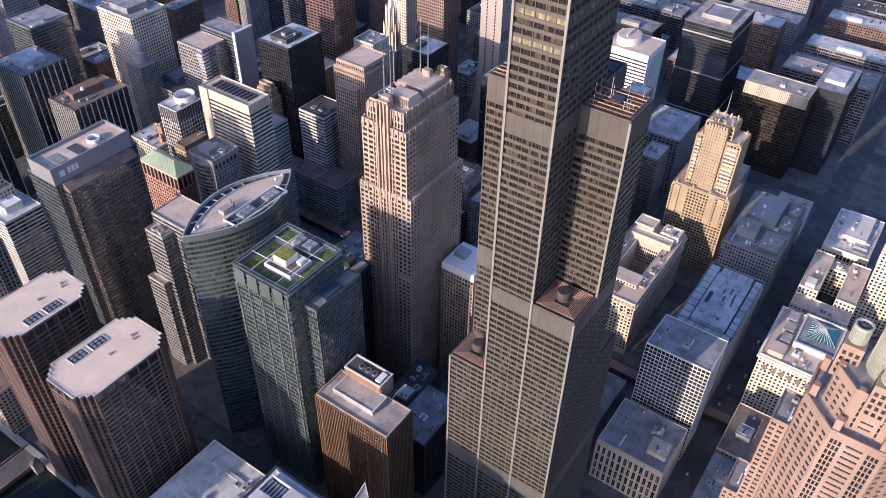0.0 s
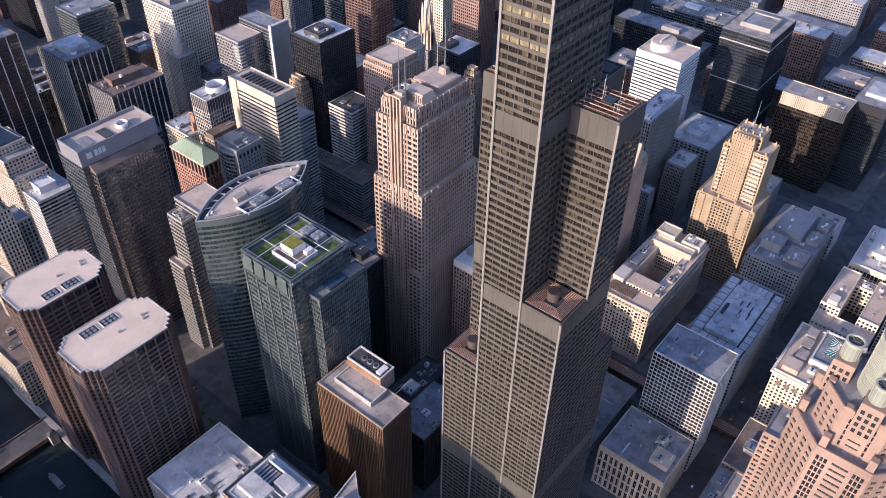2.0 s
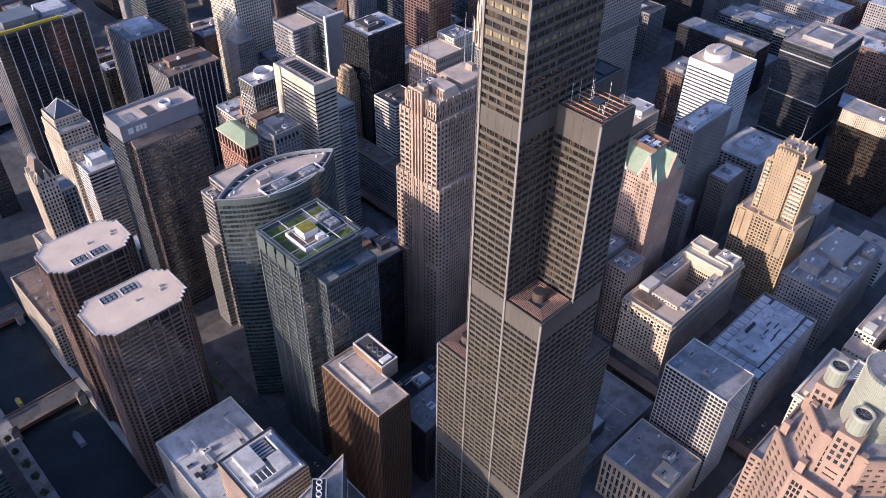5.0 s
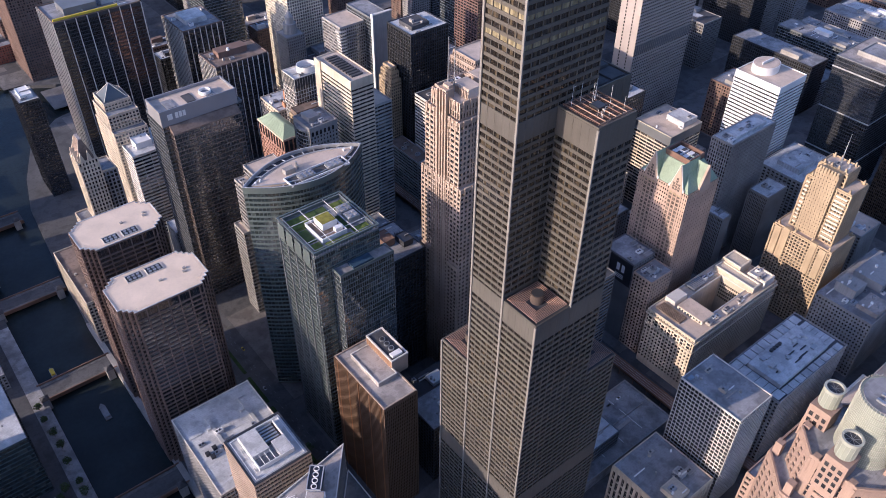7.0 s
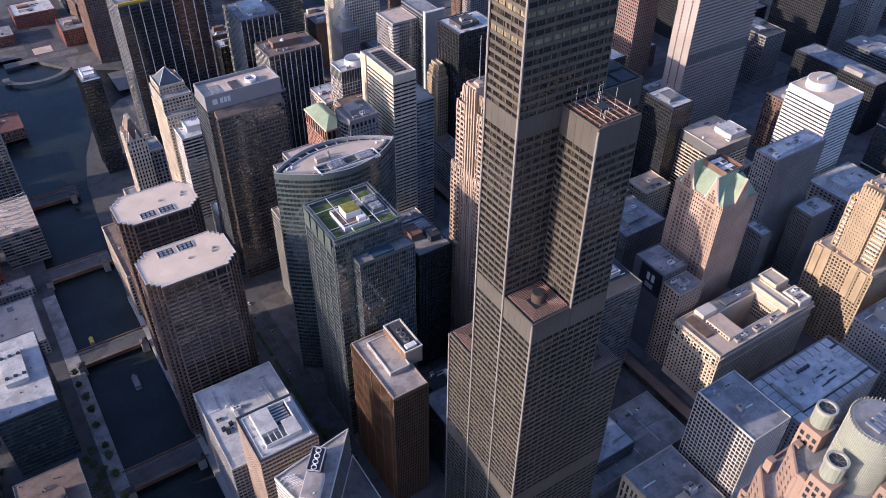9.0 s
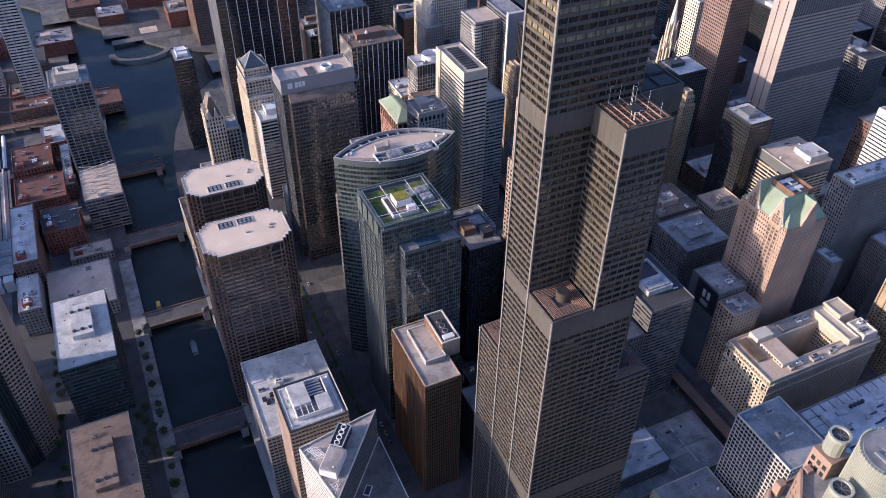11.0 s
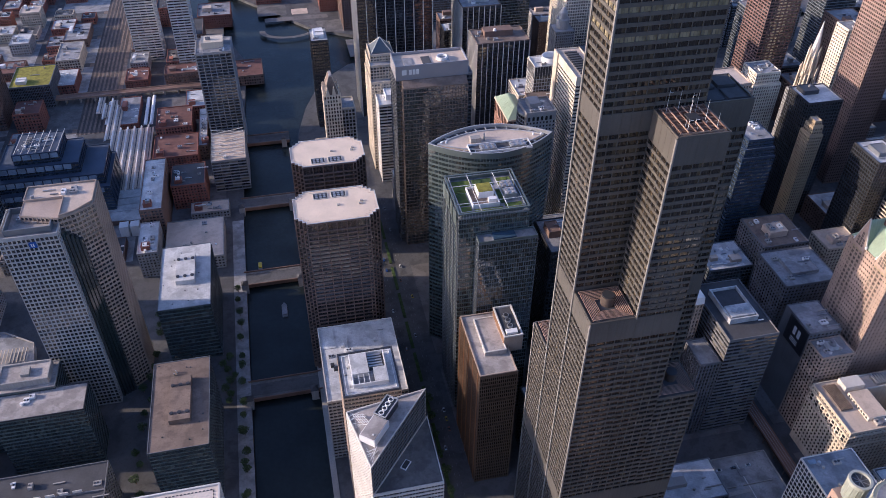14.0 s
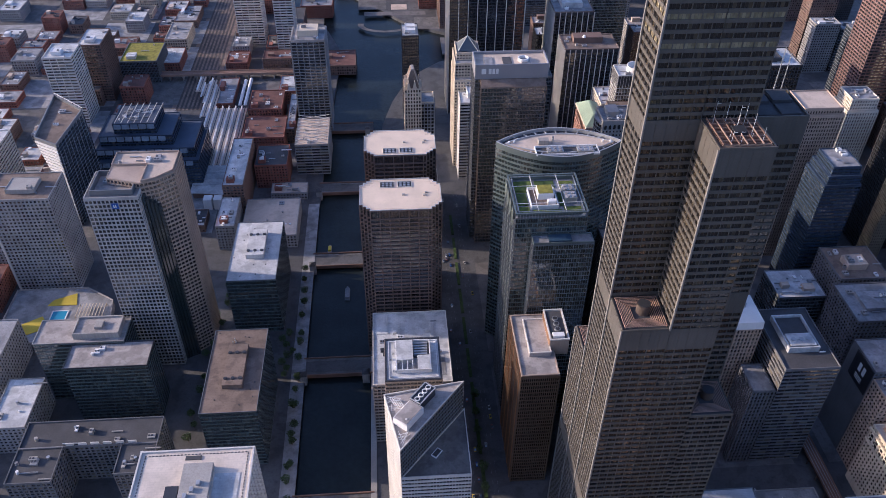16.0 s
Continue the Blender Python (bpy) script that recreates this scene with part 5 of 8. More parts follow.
def ribbed_dark_tower(x0, y0, x1, y1, z, label, step, roofm, seed, pent):
    b = thing("office_tower", label, "office tower", (x0 + x1) / 2, (y0 + y1) / 2)
    facade(b, rect(x0, y0, x1, y1), 0, z, fh=3.9, bay=1.6, pier=(0.1, 0.08), span=(0.8, 0.02), wall="dark_metal", glass="glass_black", seed=seed, top=4)
    for e in range(4):
        p, q = Vector(rect(x0, y0, x1, y1)[e]), Vector(rect(x0, y0, x1, y1)[(e + 1) % 4])
        L = (q - p).length
        u = (q - p) / L
        n = Vector((u.y, -u.x))
        s = step if e in (0, 2) else step * 0.62
        for k in range(max(2, round(L / s)) + 1):
            a = L * k / max(2, round(L / s))
            part("white_rib", Geo().obox(p, u, n, max(0, a - 0.4), min(L, a + 0.4), -0.1, 0.9, 0, z), M["white_stone"], b)
    roof(b, rect(x0, y0, x1, y1), z, roofm, 1.0, "roof_brown", 0.9)
    for a, c, d, e2, h, m in pent:
        part("penthouse", Geo().box(a, c, z, d, e2, z + h), M[m], b)
    clutter(b, x0 + 3, y0 + 3, x1 - 3, y1 - 3, z, 8, seed)
    return b


bb = ribbed_dark_tower(99, 580, 162, 620, 126, "dark glass tower with widely spaced white ribs", 6.4, "roof_brown", 93, ((112, 597, 146, 611, 7, "brick_brown"),))
part("satellite_dish", Geo().cyl(124, 598, 2.2, 133, 135.6, 16, 1.2), M["white"], bb)
ribbed_dark_tower(101, 662, 150, 718, 136, "black glass tower with thin white mullion ribs", 7.5, "roof_grey", 94, ((112, 676, 138, 704, 6, "roof_white"),))
bb = ribbed_dark_tower(-28, 664, 64, 716, 181, "very tall black tower with thin bright mullions", 11.5, "roof_grey", 95, ((-12, 676, 22, 704, 7, "mid_metal"), (28, 680, 54, 706, 5, "roof_pale")))
part("yellow_band", Geo().box(-27, 664.8, 182, 40, 667, 184.2), M["yellow"], bb)


def banded_slab():
    b = thing("office_tower", "white office slab with dark window bands and blank end", "office tower", 148, 394)
    facade(b, rect(134, 365, 158, 424), 0, 189, fh=3.9, bay=9, pier=(0.2, 0.02), span=(2.1, 0.15), wall="stone_cream", glass="glass_black", near=True, top=8, seed=96)
    part("end_fin", Geo().box(132.6, 414, 0, 134, 424, 190.5), M["stone_cream"], b, "blank white stone end wall")
    roof(b, rect(134, 365, 158, 424), 189, "roof_tan", 1.2, "stone_cream")
    for k in range(10):
        part("roof_grille", Geo().box(140, 372 + k * 4.6, 189, 152, 374.6 + k * 4.6, 190.6), M["roof_dark"], b)
    facade(b, rect(158, 372, 182, 420), 0, 152, fh=3.9, bay=9, pier=(0.2, 0.02), span=(1.9, 0.1), wall="stone_grey", glass="glass_dark", seed=97)
    roof(b, rect(158, 372, 182, 420), 152, "roof_tan", 1.0, "stone_grey")


banded_slab()


def curved_top_block():
    b = block("office_tower", "dark grid office block with curved white rooftop screen", 126, 455, 155, 479, 156, "grid", "roof_white", (), 5, 98, wall="white_stone", pier=(0.35, 0.2), span=(0.5, 0.15), bay=3.0, top=10, crown="dark_metal")
    pts = [(147 + 10 * math.cos(a * math.pi / 16), 467 + 9 * math.sin(a * math.pi / 16)) for a in range(32)]
    inn = [(147 + 9.4 * math.cos(a * math.pi / 16), 467 + 8.4 * math.sin(a * math.pi / 16)) for a in range(32)]
    part("roof_screen", Geo().ring(pts, inn, 156, 162), M["white"], b, "curved white metal screen")


curved_top_block()
block("office_tower", "white banded office block with pale roof house", -27, 511, 8, 553, 99, "bands", "roof_white", ((-18, 522, -2, 542, 6, "white"),), 6, 99, span=(1.7, 0.12))


def pyramid_tower():
    b = thing("office_tower", "cream stone tower with stepped top and glass pyramid", "office tower", -15, 562)
    for i, (x0, y0, x1, y1, za, zb) in enumerate(((-31, 538, 2, 588, 0, 112), (-30, 546, 0, 587, 112, 128), (-28, 556, -2, 586, 128, 136))):
        facade(b, rect(x0, y0, x1, y1), za, zb, fh=3.8, bay=3.3, pier=(1.3, 0.2), span=(1.5, 0.1), wall="stone_cream", seed=101 + i)
        roof(b, rect(x0, y0, x1, y1), zb, "roof_grey", 1.2, "stone_cream")
    part("pyramid", Geo().prism(rect(-26, 560, -4, 582), 137, 150, rect(-15.2, 570.8, -14.8, 571.2)), M["silver_blue"], b, "steep glass pyramid roof")
    for sx, sy in ((-26, 560), (-4, 560), (-4, 582), (-26, 582)):
        part("pyramid_hip", Geo().beam((sx, sy, 137), (-15, 571, 150.3), 0.5), M["white_stone"], b)


pyramid_tower()
block("apartment_tower", "slim dark tower with white cluttered roof", -86, 648, -66, 683, 116, "dark", "roof_white", ((-82, 656, -70, 676, 4, "white"),), 6, 103, category="apartment tower")


def opera_tower():
    b = thing("opera_house", "cream stone opera tower with steep ornate roof and wings", "opera house", -80, 445)
    st = dict(fh=3.9, wall="stone_cream", glass="glass_dark")
    facade(b, rect(-89, 436, -73, 456), 0, 158, bay=2.7, pier=(1.3, 0.4), span=(1.4, 0.0), seed=105, **st)
    for k, (x, y) in enumerate(((-89, 436), (-76, 436), (-89, 453), (-76, 453))):
        part("corner_turret", Geo().prism(rect(x, y, x + 3, y + 3), 150, 164, rect(x + 1.2, y + 1.2, x + 1.8, y + 1.8)), M["stone_cream"], b)
    part("steep_roof", Geo().prism(rect(-88, 437, -74, 455), 158, 175, rect(-82.5, 441, -79.5, 451)), M["roof_brown"], b, "steep weathered hipped roof")
    part("roof_rib", Geo().beam((-88, 437, 158), (-82.5, 441, 175.3), 0.6).beam((-74, 437, 158), (-79.5, 441, 175.3), 0.6).beam((-88, 455, 158), (-82.5, 451, 175.3), 0.6), M["stone_cream"], b)
    part("ridge_crest", Geo().box(-82.3, 441.2, 175, -79.7, 450.8, 176.2), M["roof_tan_grey"], b)
    for k in range(2):
        part("dormer", Geo().prism(rect(-89.2, 440 + k * 7, -84, 444.5 + k * 7), 158, 166, rect(-89.2, 442 + k * 7, -84, 442.5 + k * 7)), M["stone_cream"], b)
        part("dormer", Geo().prism(rect(-87 + k * 6, 435.8, -83 + k * 6, 441), 158, 166, rect(-85.2 + k * 6, 435.8, -84.8 + k * 6, 441)), M["stone_cream"], b)
    facade(b, rect(-73, 440, -60, 462), 0, 140, bay=3.2, pier=(1.0, 0.8), span=(1.2, 0.0), seed=108, **{**st, "wall": "stone_grey"})
    roof(b, rect(-73, 440, -60, 462), 140, "roof_grey", 1.4, "stone_cream")
    facade(b, rect(-100, 440, -89, 462), 0, 96, bay=2.8, pier=(1.2, 0.3), span=(1.4, 0.0), seed=109, **st)
    roof(b, rect(-100, 440, -89, 462), 96, "roof_grey", 1.2, "stone_cream")
    facade(b, rect(-126, 398, -56, 484), 0, 48, bay=3.4, pier=(1.2, 0.2), span=(1.6, 0.0), seed=106, **st)
    roof(b, rect(-126, 398, -56, 484), 48, "roof_brown", 1.2, "stone_cream")
    clutter(b, -124, 402, -102, 478, 48, 8, 107)


opera_tower()


def copper_house():
    b = thing("office_building", "red stone building with green copper hipped roof", "office building", 103, 452)
    x0, y0, x1, y1, z = 93, 428, 113, 477, 113
    facade(b, rect(x0, y0, x1, y1), 0, z - 14, fh=3.9, bay=3.4, pier=(1.3, 0.25), span=(1.5, 0.0), wall="terracotta_red", near=True, seed=111)
    facade(b, rect(x0, y0, x1, y1), z - 14, z, fh=12.5, bay=5.2, pier=(1.5, 0.3), span=(0.8, 0.1), wall="terracotta_red", glass="glass_black", near=True, seed=112, top=1.2)
    part("cornice", Geo().ring(offset(rect(x0, y0, x1, y1), 1.2), offset(rect(x0, y0, x1, y1), -0.4), z, z + 2.0), M["stone_cream"], b)
    part("hip_roof", Geo().prism(offset(rect(x0, y0, x1, y1), 0.8), z + 2.0, z + 10, rect(102, 440, 104, 468)), M["copper"], b, "green copper hipped roof")
    for k in range(9):
        part("roof_seam", Geo().beam((x0 - 0.6, y0 + 6 + k * 4.6, z + 2.2), (102, 441 + k * 3.2, z + 10.1), 0.25), M["copper"], b)


copper_house()
block("office_building", "pale stone block with orange roof turrets", 126, 499, 156, 538, 100, "cream", "roof_white", ((142, 508, 148, 515, 13, "terra"), (136, 503, 141, 508, 5, "terra")), 8, 113)
def granite_block():
    """Granite block with a bowed glass front on the west and arched windows under the roof."""
    b = thing("office_building", "grey granite block with bowed glass front and arched top windows", "office building", 106, 384)
    z = 154
    bow = [(91 - 4.0 * math.sin(math.pi * k / 8), 396 - 24 * k / 8) for k in range(9)]
    facade(b, rect(91, 370, 120, 398), 0, z, fh=3.9, bay=3.4, pier=(1.7, 0.1), span=(1.9, 0.0), wall="granite_grey", glass="glass_dark", seed=114, top=9, only={0: 0, 1: 0, 2: 0})
    facade(b, bow, 0, z - 3, fh=3.9, bay=3.2, pier=(0.2, 0.1), span=(1.0, 0.05), wall="mid_metal", glass="glass_blue", seed=116, core=True, rec=0.2, only={k: 0 for k in range(8)})
    part("bow_roof", Geo().prism(bow, z - 3, z - 2.4), M["roof_grey"], b)
    roof(b, rect(91, 370, 120, 398), z, "roof_grey", 1.6, "granite_grey", 0.8)
    for k in range(6):
        x = 94 + k * 4.2
        n = 6
        arch = [(x - 1.1, z - 7.5), (x + 1.1, z - 7.5)] + [(x + 1.1 * math.cos(math.pi * i / n), z - 4.2 + 1.1 * math.sin(math.pi * i / n)) for i in range(n + 1)]
        m = len(arch)
        g = Geo().add([(p, 369.72, q) for p, q in arch] + [(p, 369.9, q) for p, q in arch], [tuple(range(m)), tuple(range(2 * m - 1, m - 1, -1))] + [(i, m + i, m + (i + 1) % m, (i + 1) % m) for i in range(m)])
        part("arched_window", g, M["glass_black"], b)
    part("penthouse", Geo().box(97, 380, z, 108, 394, z + 5), M["granite_grey"], b)
    part("cooling_fan", Geo().cyl(112, 388, 2.0, z, z + 2.6, 16), M["steel"], b)
    clutter(b, 96, 373, 118, 380, z, 5, 117)


granite_block()
block("office_building", "brown stone block with long slatted roof house", 116, 440, 145, 454, 124, "cream", "roof_brown", ((117, 441, 144, 453, 5, "roof_brown"),), 0, 115, wall="stone_gold")


def pinnacle_tower():
    b = thing("office_tower", "tan granite skyscraper with ribbed setbacks, pinnacles and twin masts", "office tower", 125, 190)
    tan = dict(fh=4.05, wall="granite_tan", glass="glass_black", rec=0.45, top=2.0)
    st = dict(bay=2.55, pier=(1.05, 0.45), span=(1.35, 0.1), **tan)
    ribs = dict(bay=2.3, pier=(0.85, 0.45), span=(1.25, 0.05))
    pairs = dict(bay=3.9, pier=(1.3, 0.2), span=(1.75, 0.1), mull=1)
    for i, (x0, y0, x1, y1, za, zb) in enumerate(((96, 168, 160, 213, 0, 200), (97, 172, 158, 209, 200, 252), (100, 176, 156, 206, 252, 264))):
        poly = rect(x0, y0, x1, y1)
        if i < 2:
            mixed_facade(b, poly, za, zb, {3: (0.26, 0.74), 1: (0.26, 0.74), 0: (0.17, 0.83), 2: (0.17, 0.83)}, lambda e, q: ribs if q == 1 else pairs, seed=120 + 4 * i, **tan)
        else:
            facade(b, poly, za, zb, seed=120 + 4 * i, **st)
        roof(b, poly, zb, "roof_tan", 1.4, "granite_tan")
        for e in range(4):
            p, q = Vector(poly[e]), Vector(poly[(e + 1) % 4])
            u = (q - p).normalized()
            n = Vector((u.y, -u.x))
            for k in range(9):
                c = p + (q - p) * (k + 0.5) / 9
                part("pinnacle", Geo().obox(c, u, n, -0.5, 0.5, -0.6, 0.85, zb - 5, zb + 1.2).prism([(c.x - 0.45, c.y - 0.45), (c.x + 0.45, c.y - 0.45), (c.x + 0.45, c.y + 0.45), (c.x - 0.45, c.y + 0.45)], zb + 1.2, zb + 2.3, [(c.x - 0.1, c.y - 0.1), (c.x + 0.1, c.y - 0.1), (c.x + 0.1, c.y + 0.1), (c.x - 0.1, c.y + 0.1)]), M["granite_tan"], b)
    for y0, y1, zt in ((168, 179.5, 128), (201.5, 213, 128)):
        facade(b, rect(94.4, y0, 97, y1), 0, zt, seed=128, **{**tan, **pairs})
        part("buttress_cap", Geo().box(94.2, y0 - 0.2, zt, 96, y1 + 0.2, zt + 1.6), M["granite_tan"], b)
    for k in range(4):
        part("centre_pier", Geo().box(95.4, 185.2 + k * 3.0, 60, 97.2, 186.4 + k * 3.0, 270), M["granite_tan"], b)
    part("front_turret", Geo().box(97, 187, 252, 103, 195.4, 271), M["granite_tan"], b, "tall stone turret above the centre bay")
    for k in range(3):
        part("turret_window", Geo().box(96.9, 188.2 + k * 2.5, 255, 97.05, 189.4 + k * 2.5, 268), M["glass_black"], b)
    part("louvre_house", Geo().prism(rect(109, 178, 124, 198), 264, 270, rect(111, 180, 122, 196)), M["roof_tan"], b, "ribbed sloping louvre house")
    for k in range(12):
        part("louvre_rib", Geo().box(108.6, 178.6 + k * 1.6, 264, 109.4, 179.2 + k * 1.6, 269.6), M["granite_tan"], b)
    part("penthouse", Geo().box(128, 180, 264, 152, 203, 268), M["granite_tan"], b)
    part("penthouse_roof", Geo().box(129, 181, 268, 151, 202, 268.4), M["roof_tan"], b)
    part("plant_well", Geo().box(103, 199, 264, 127, 205, 264.3), M["roof_dark"], b)
    part("plant_screen", Geo().ring(rect(102, 198.4, 128, 205.4), rect(102.6, 199, 127.4, 204.8), 264, 267), M["granite_tan"], b)
    clutter(b, 104, 199.5, 126, 204.5, 264.3, 10, 125)
    for x, y, z in ((106, 196, 303), (109, 193, 301), (147, 197, 308), (149, 192, 306)):
        m = part("mast", Geo().cyl(x, y, 0.55, 262, z, 10, 0.22), M["steel"], b, "slim pale rooftop mast")
        part("mast_base", Geo().cyl(x, y, 1.0, 262, 270, 10), M["steel"], m)
    for x, y in ((102, 191), (147, 191)):
        part("turret", Geo().prism(rect(x - 3, y - 4, x + 3, y + 4), 252, 273, rect(x - 2, y - 3, x + 2, y + 3)), M["granite_tan"], b)
    # lower companion behind
    c = thing("office_tower", "tan granite companion tower with flat stepped roof", "office tower", 288, 372)
    facade(c, rect(268, 352, 308, 390), 0, 165, seed=130, **st)
    roof(c, rect(268, 352, 308, 390), 165, "roof_tan", 1.4, "granite_tan")
    facade(c, rect(262, 358, 268, 384), 0, 150, seed=131, **st)
    facade(c, rect(270, 354, 306, 388), 165, 171, seed=133, **st)
    roof(c, rect(270, 354, 306, 388), 171, "roof_tan", 1.2, "granite_tan")


pinnacle_tower()
block("office_tower", "black glass block with low pale roof houses", 62, 204, 92, 246, 128, "dark", "roof_grey", ((66, 222, 76, 236, 6, "brick_brown"), (79, 214, 88, 226, 5, "dark_metal")), 3, 132)
block("office_building", "dark glass block with gravel roof", 20, 101, 68, 132, 62, "dark", "roof_grey", (), 8, 133)
block("office_building", "dark low office block with cluttered roof", 34, 136, 90, 158, 52, "dark", "roof_dark", ((50, 140, 62, 150, 3, "white"),), 10, 134)
block("office_tower", "white striped office block with dark roof", 253, 396, 288, 430, 109, "bands", "roof_dark", (), 4, 135, span=(1.7, 0.12))
block("office_tower", "black steel tower with cluttered white roof", 254, 437, 303, 478, 172, "dark", "roof_white", ((262, 446, 285, 468, 4, "roof_dark"),), 12, 136, pier=(0.7, 0.45))


def pale_glass_tower():
    b = thing("office_tower", "cream stone tower with white flat cap roof", "office tower", 144, 148)
    facade(b, rect(129, 134, 158, 163), 0, 120, fh=3.9, bay=2.6, pier=(1.1, 0.3), span=(1.3, 0.0), wall="granite_tan", near=True, seed=137)
    part("white_cap", Geo().prism(rect(128.6, 133.6, 158.4, 163.4), 120, 126, rect(129.5, 134.5, 158.4, 163.4)), M["white"], b, "smooth white sloping cap")
    part("roof_unit", Geo().box(140, 150, 126, 150, 160, 130), M["steel"], b)


pale_glass_tower()


# ---- east of the tower ----
def parking_lot():
    b = thing("parking_deck", "low concrete parking deck in deep shade", "parking deck", 150, 62)
    part("deck", Geo().box(98, 22, 0, 203, 72, 11), M["concrete_dark"], b)
    part("kerb_island", Geo().box(120, 40, 11, 176, 43, 11.4), M["concrete"], b)
    part("deck_parapet", Geo().ring(rect(98, 22, 203, 72), rect(98.6, 22.6, 202.4, 71.4), 11, 12.2), M["concrete"], b)
    for k in range(3):
        part("ramp_wall", Geo().box(112 + 30 * k, 46, 11, 136 + 30 * k, 46.6, 12.1), M["concrete"], b)
        part("deck_hatch", Geo().box(118 + 28 * k, 54, 11, 124 + 28 * k, 60, 11.6), M["roof_grey"], b)
    for k in range(4):
        part("lane_line", Geo().box(110 + 22 * k, 30, 11.02, 110.5 + 22 * k, 66, 11.06), M["white"], b)


parking_lot()


def grid_block():
    b = thing("office_tower", "white gridded office tower with a flat grey roof", "office tower", 181, -20)
    facade(b, rect(163, -44, 199, 4.5), 0, 105, fh=3.75, bay=2.95, pier=(0.42, 0.16), span=(0.6, 0.12), wall="white_stone", glass="glass_black", near=True, top=0.8, base=2, seed=140, rec=0.3)
    roof(b, rect(163, -44, 199, 4.5), 105, "roof_grey", 0.7, "white_stone")
    clutter(b, 168, -6, 190, 2, 105, 5, 141)
    part("roof_mark", Geo().box(166, -1, 105.02, 171, 2, 105.2), M["roof_blue"], b)
    clutter(b, 168, -30, 192, -10, 105, 4, 143)


grid_block()


def flat_masonry():
    b = block("office_building", "broad grey masonry block with a pale blue-grey paved roof", 226, -42, 318, 4, 74, "masonry", "roof_dark", (), 0, 142)
    part("raised_deck", Geo().box(238, -34, 74, 303, -6, 78), M["roof_pale"], b)
    r = random.Random(9)
    for k in range(6):
        part("roof_slab", Geo().box(228, -40 + k * 7.2, 74, 237, -33.4 + k * 7.2, 74.5), M["roof_pale"], b)
        part("roof_slab", Geo().box(304, -33 + k * 4.4, 74, 316, -29 + k * 4.4, 74.5), M["roof_pale"], b)
    for k in range(9):
        part("roof_slab", Geo().box(238 + k * 8.6, -41, 74, 245.6 + k * 8.6, -35.5, 74.5), M["roof_pale"], b)
        part("roof_slab", Geo().box(238 + k * 8.6, -4.5, 74, 245.6 + k * 8.6, 3, 74.5), M["roof_pale"], b)
    for k in range(16):
        x, y = r.uniform(240, 296), r.uniform(-32, -11)
        u = part("roof_unit", Geo().box(x, y, 78, x + r.uniform(2, 6), y + r.uniform(2, 5), 78 + r.uniform(0.8, 2.4)), M[r.choice(["roof_pale", "steel", "white", "roof_white"])], b)
    for k in range(4):
        part("cooling_fan", Geo().cyl(262 + k * 3.6, -10, 1.5, 78, 80, 14), M["dark_metal"], b)
    for k in range(7):
        x, y = r.uniform(240, 290), r.uniform(-30, -10)
        part("duct", Geo().box(x, y, 78.2, x + r.uniform(5, 12), y + 0.9, 79.2), M["dark_metal"], b)


flat_masonry()


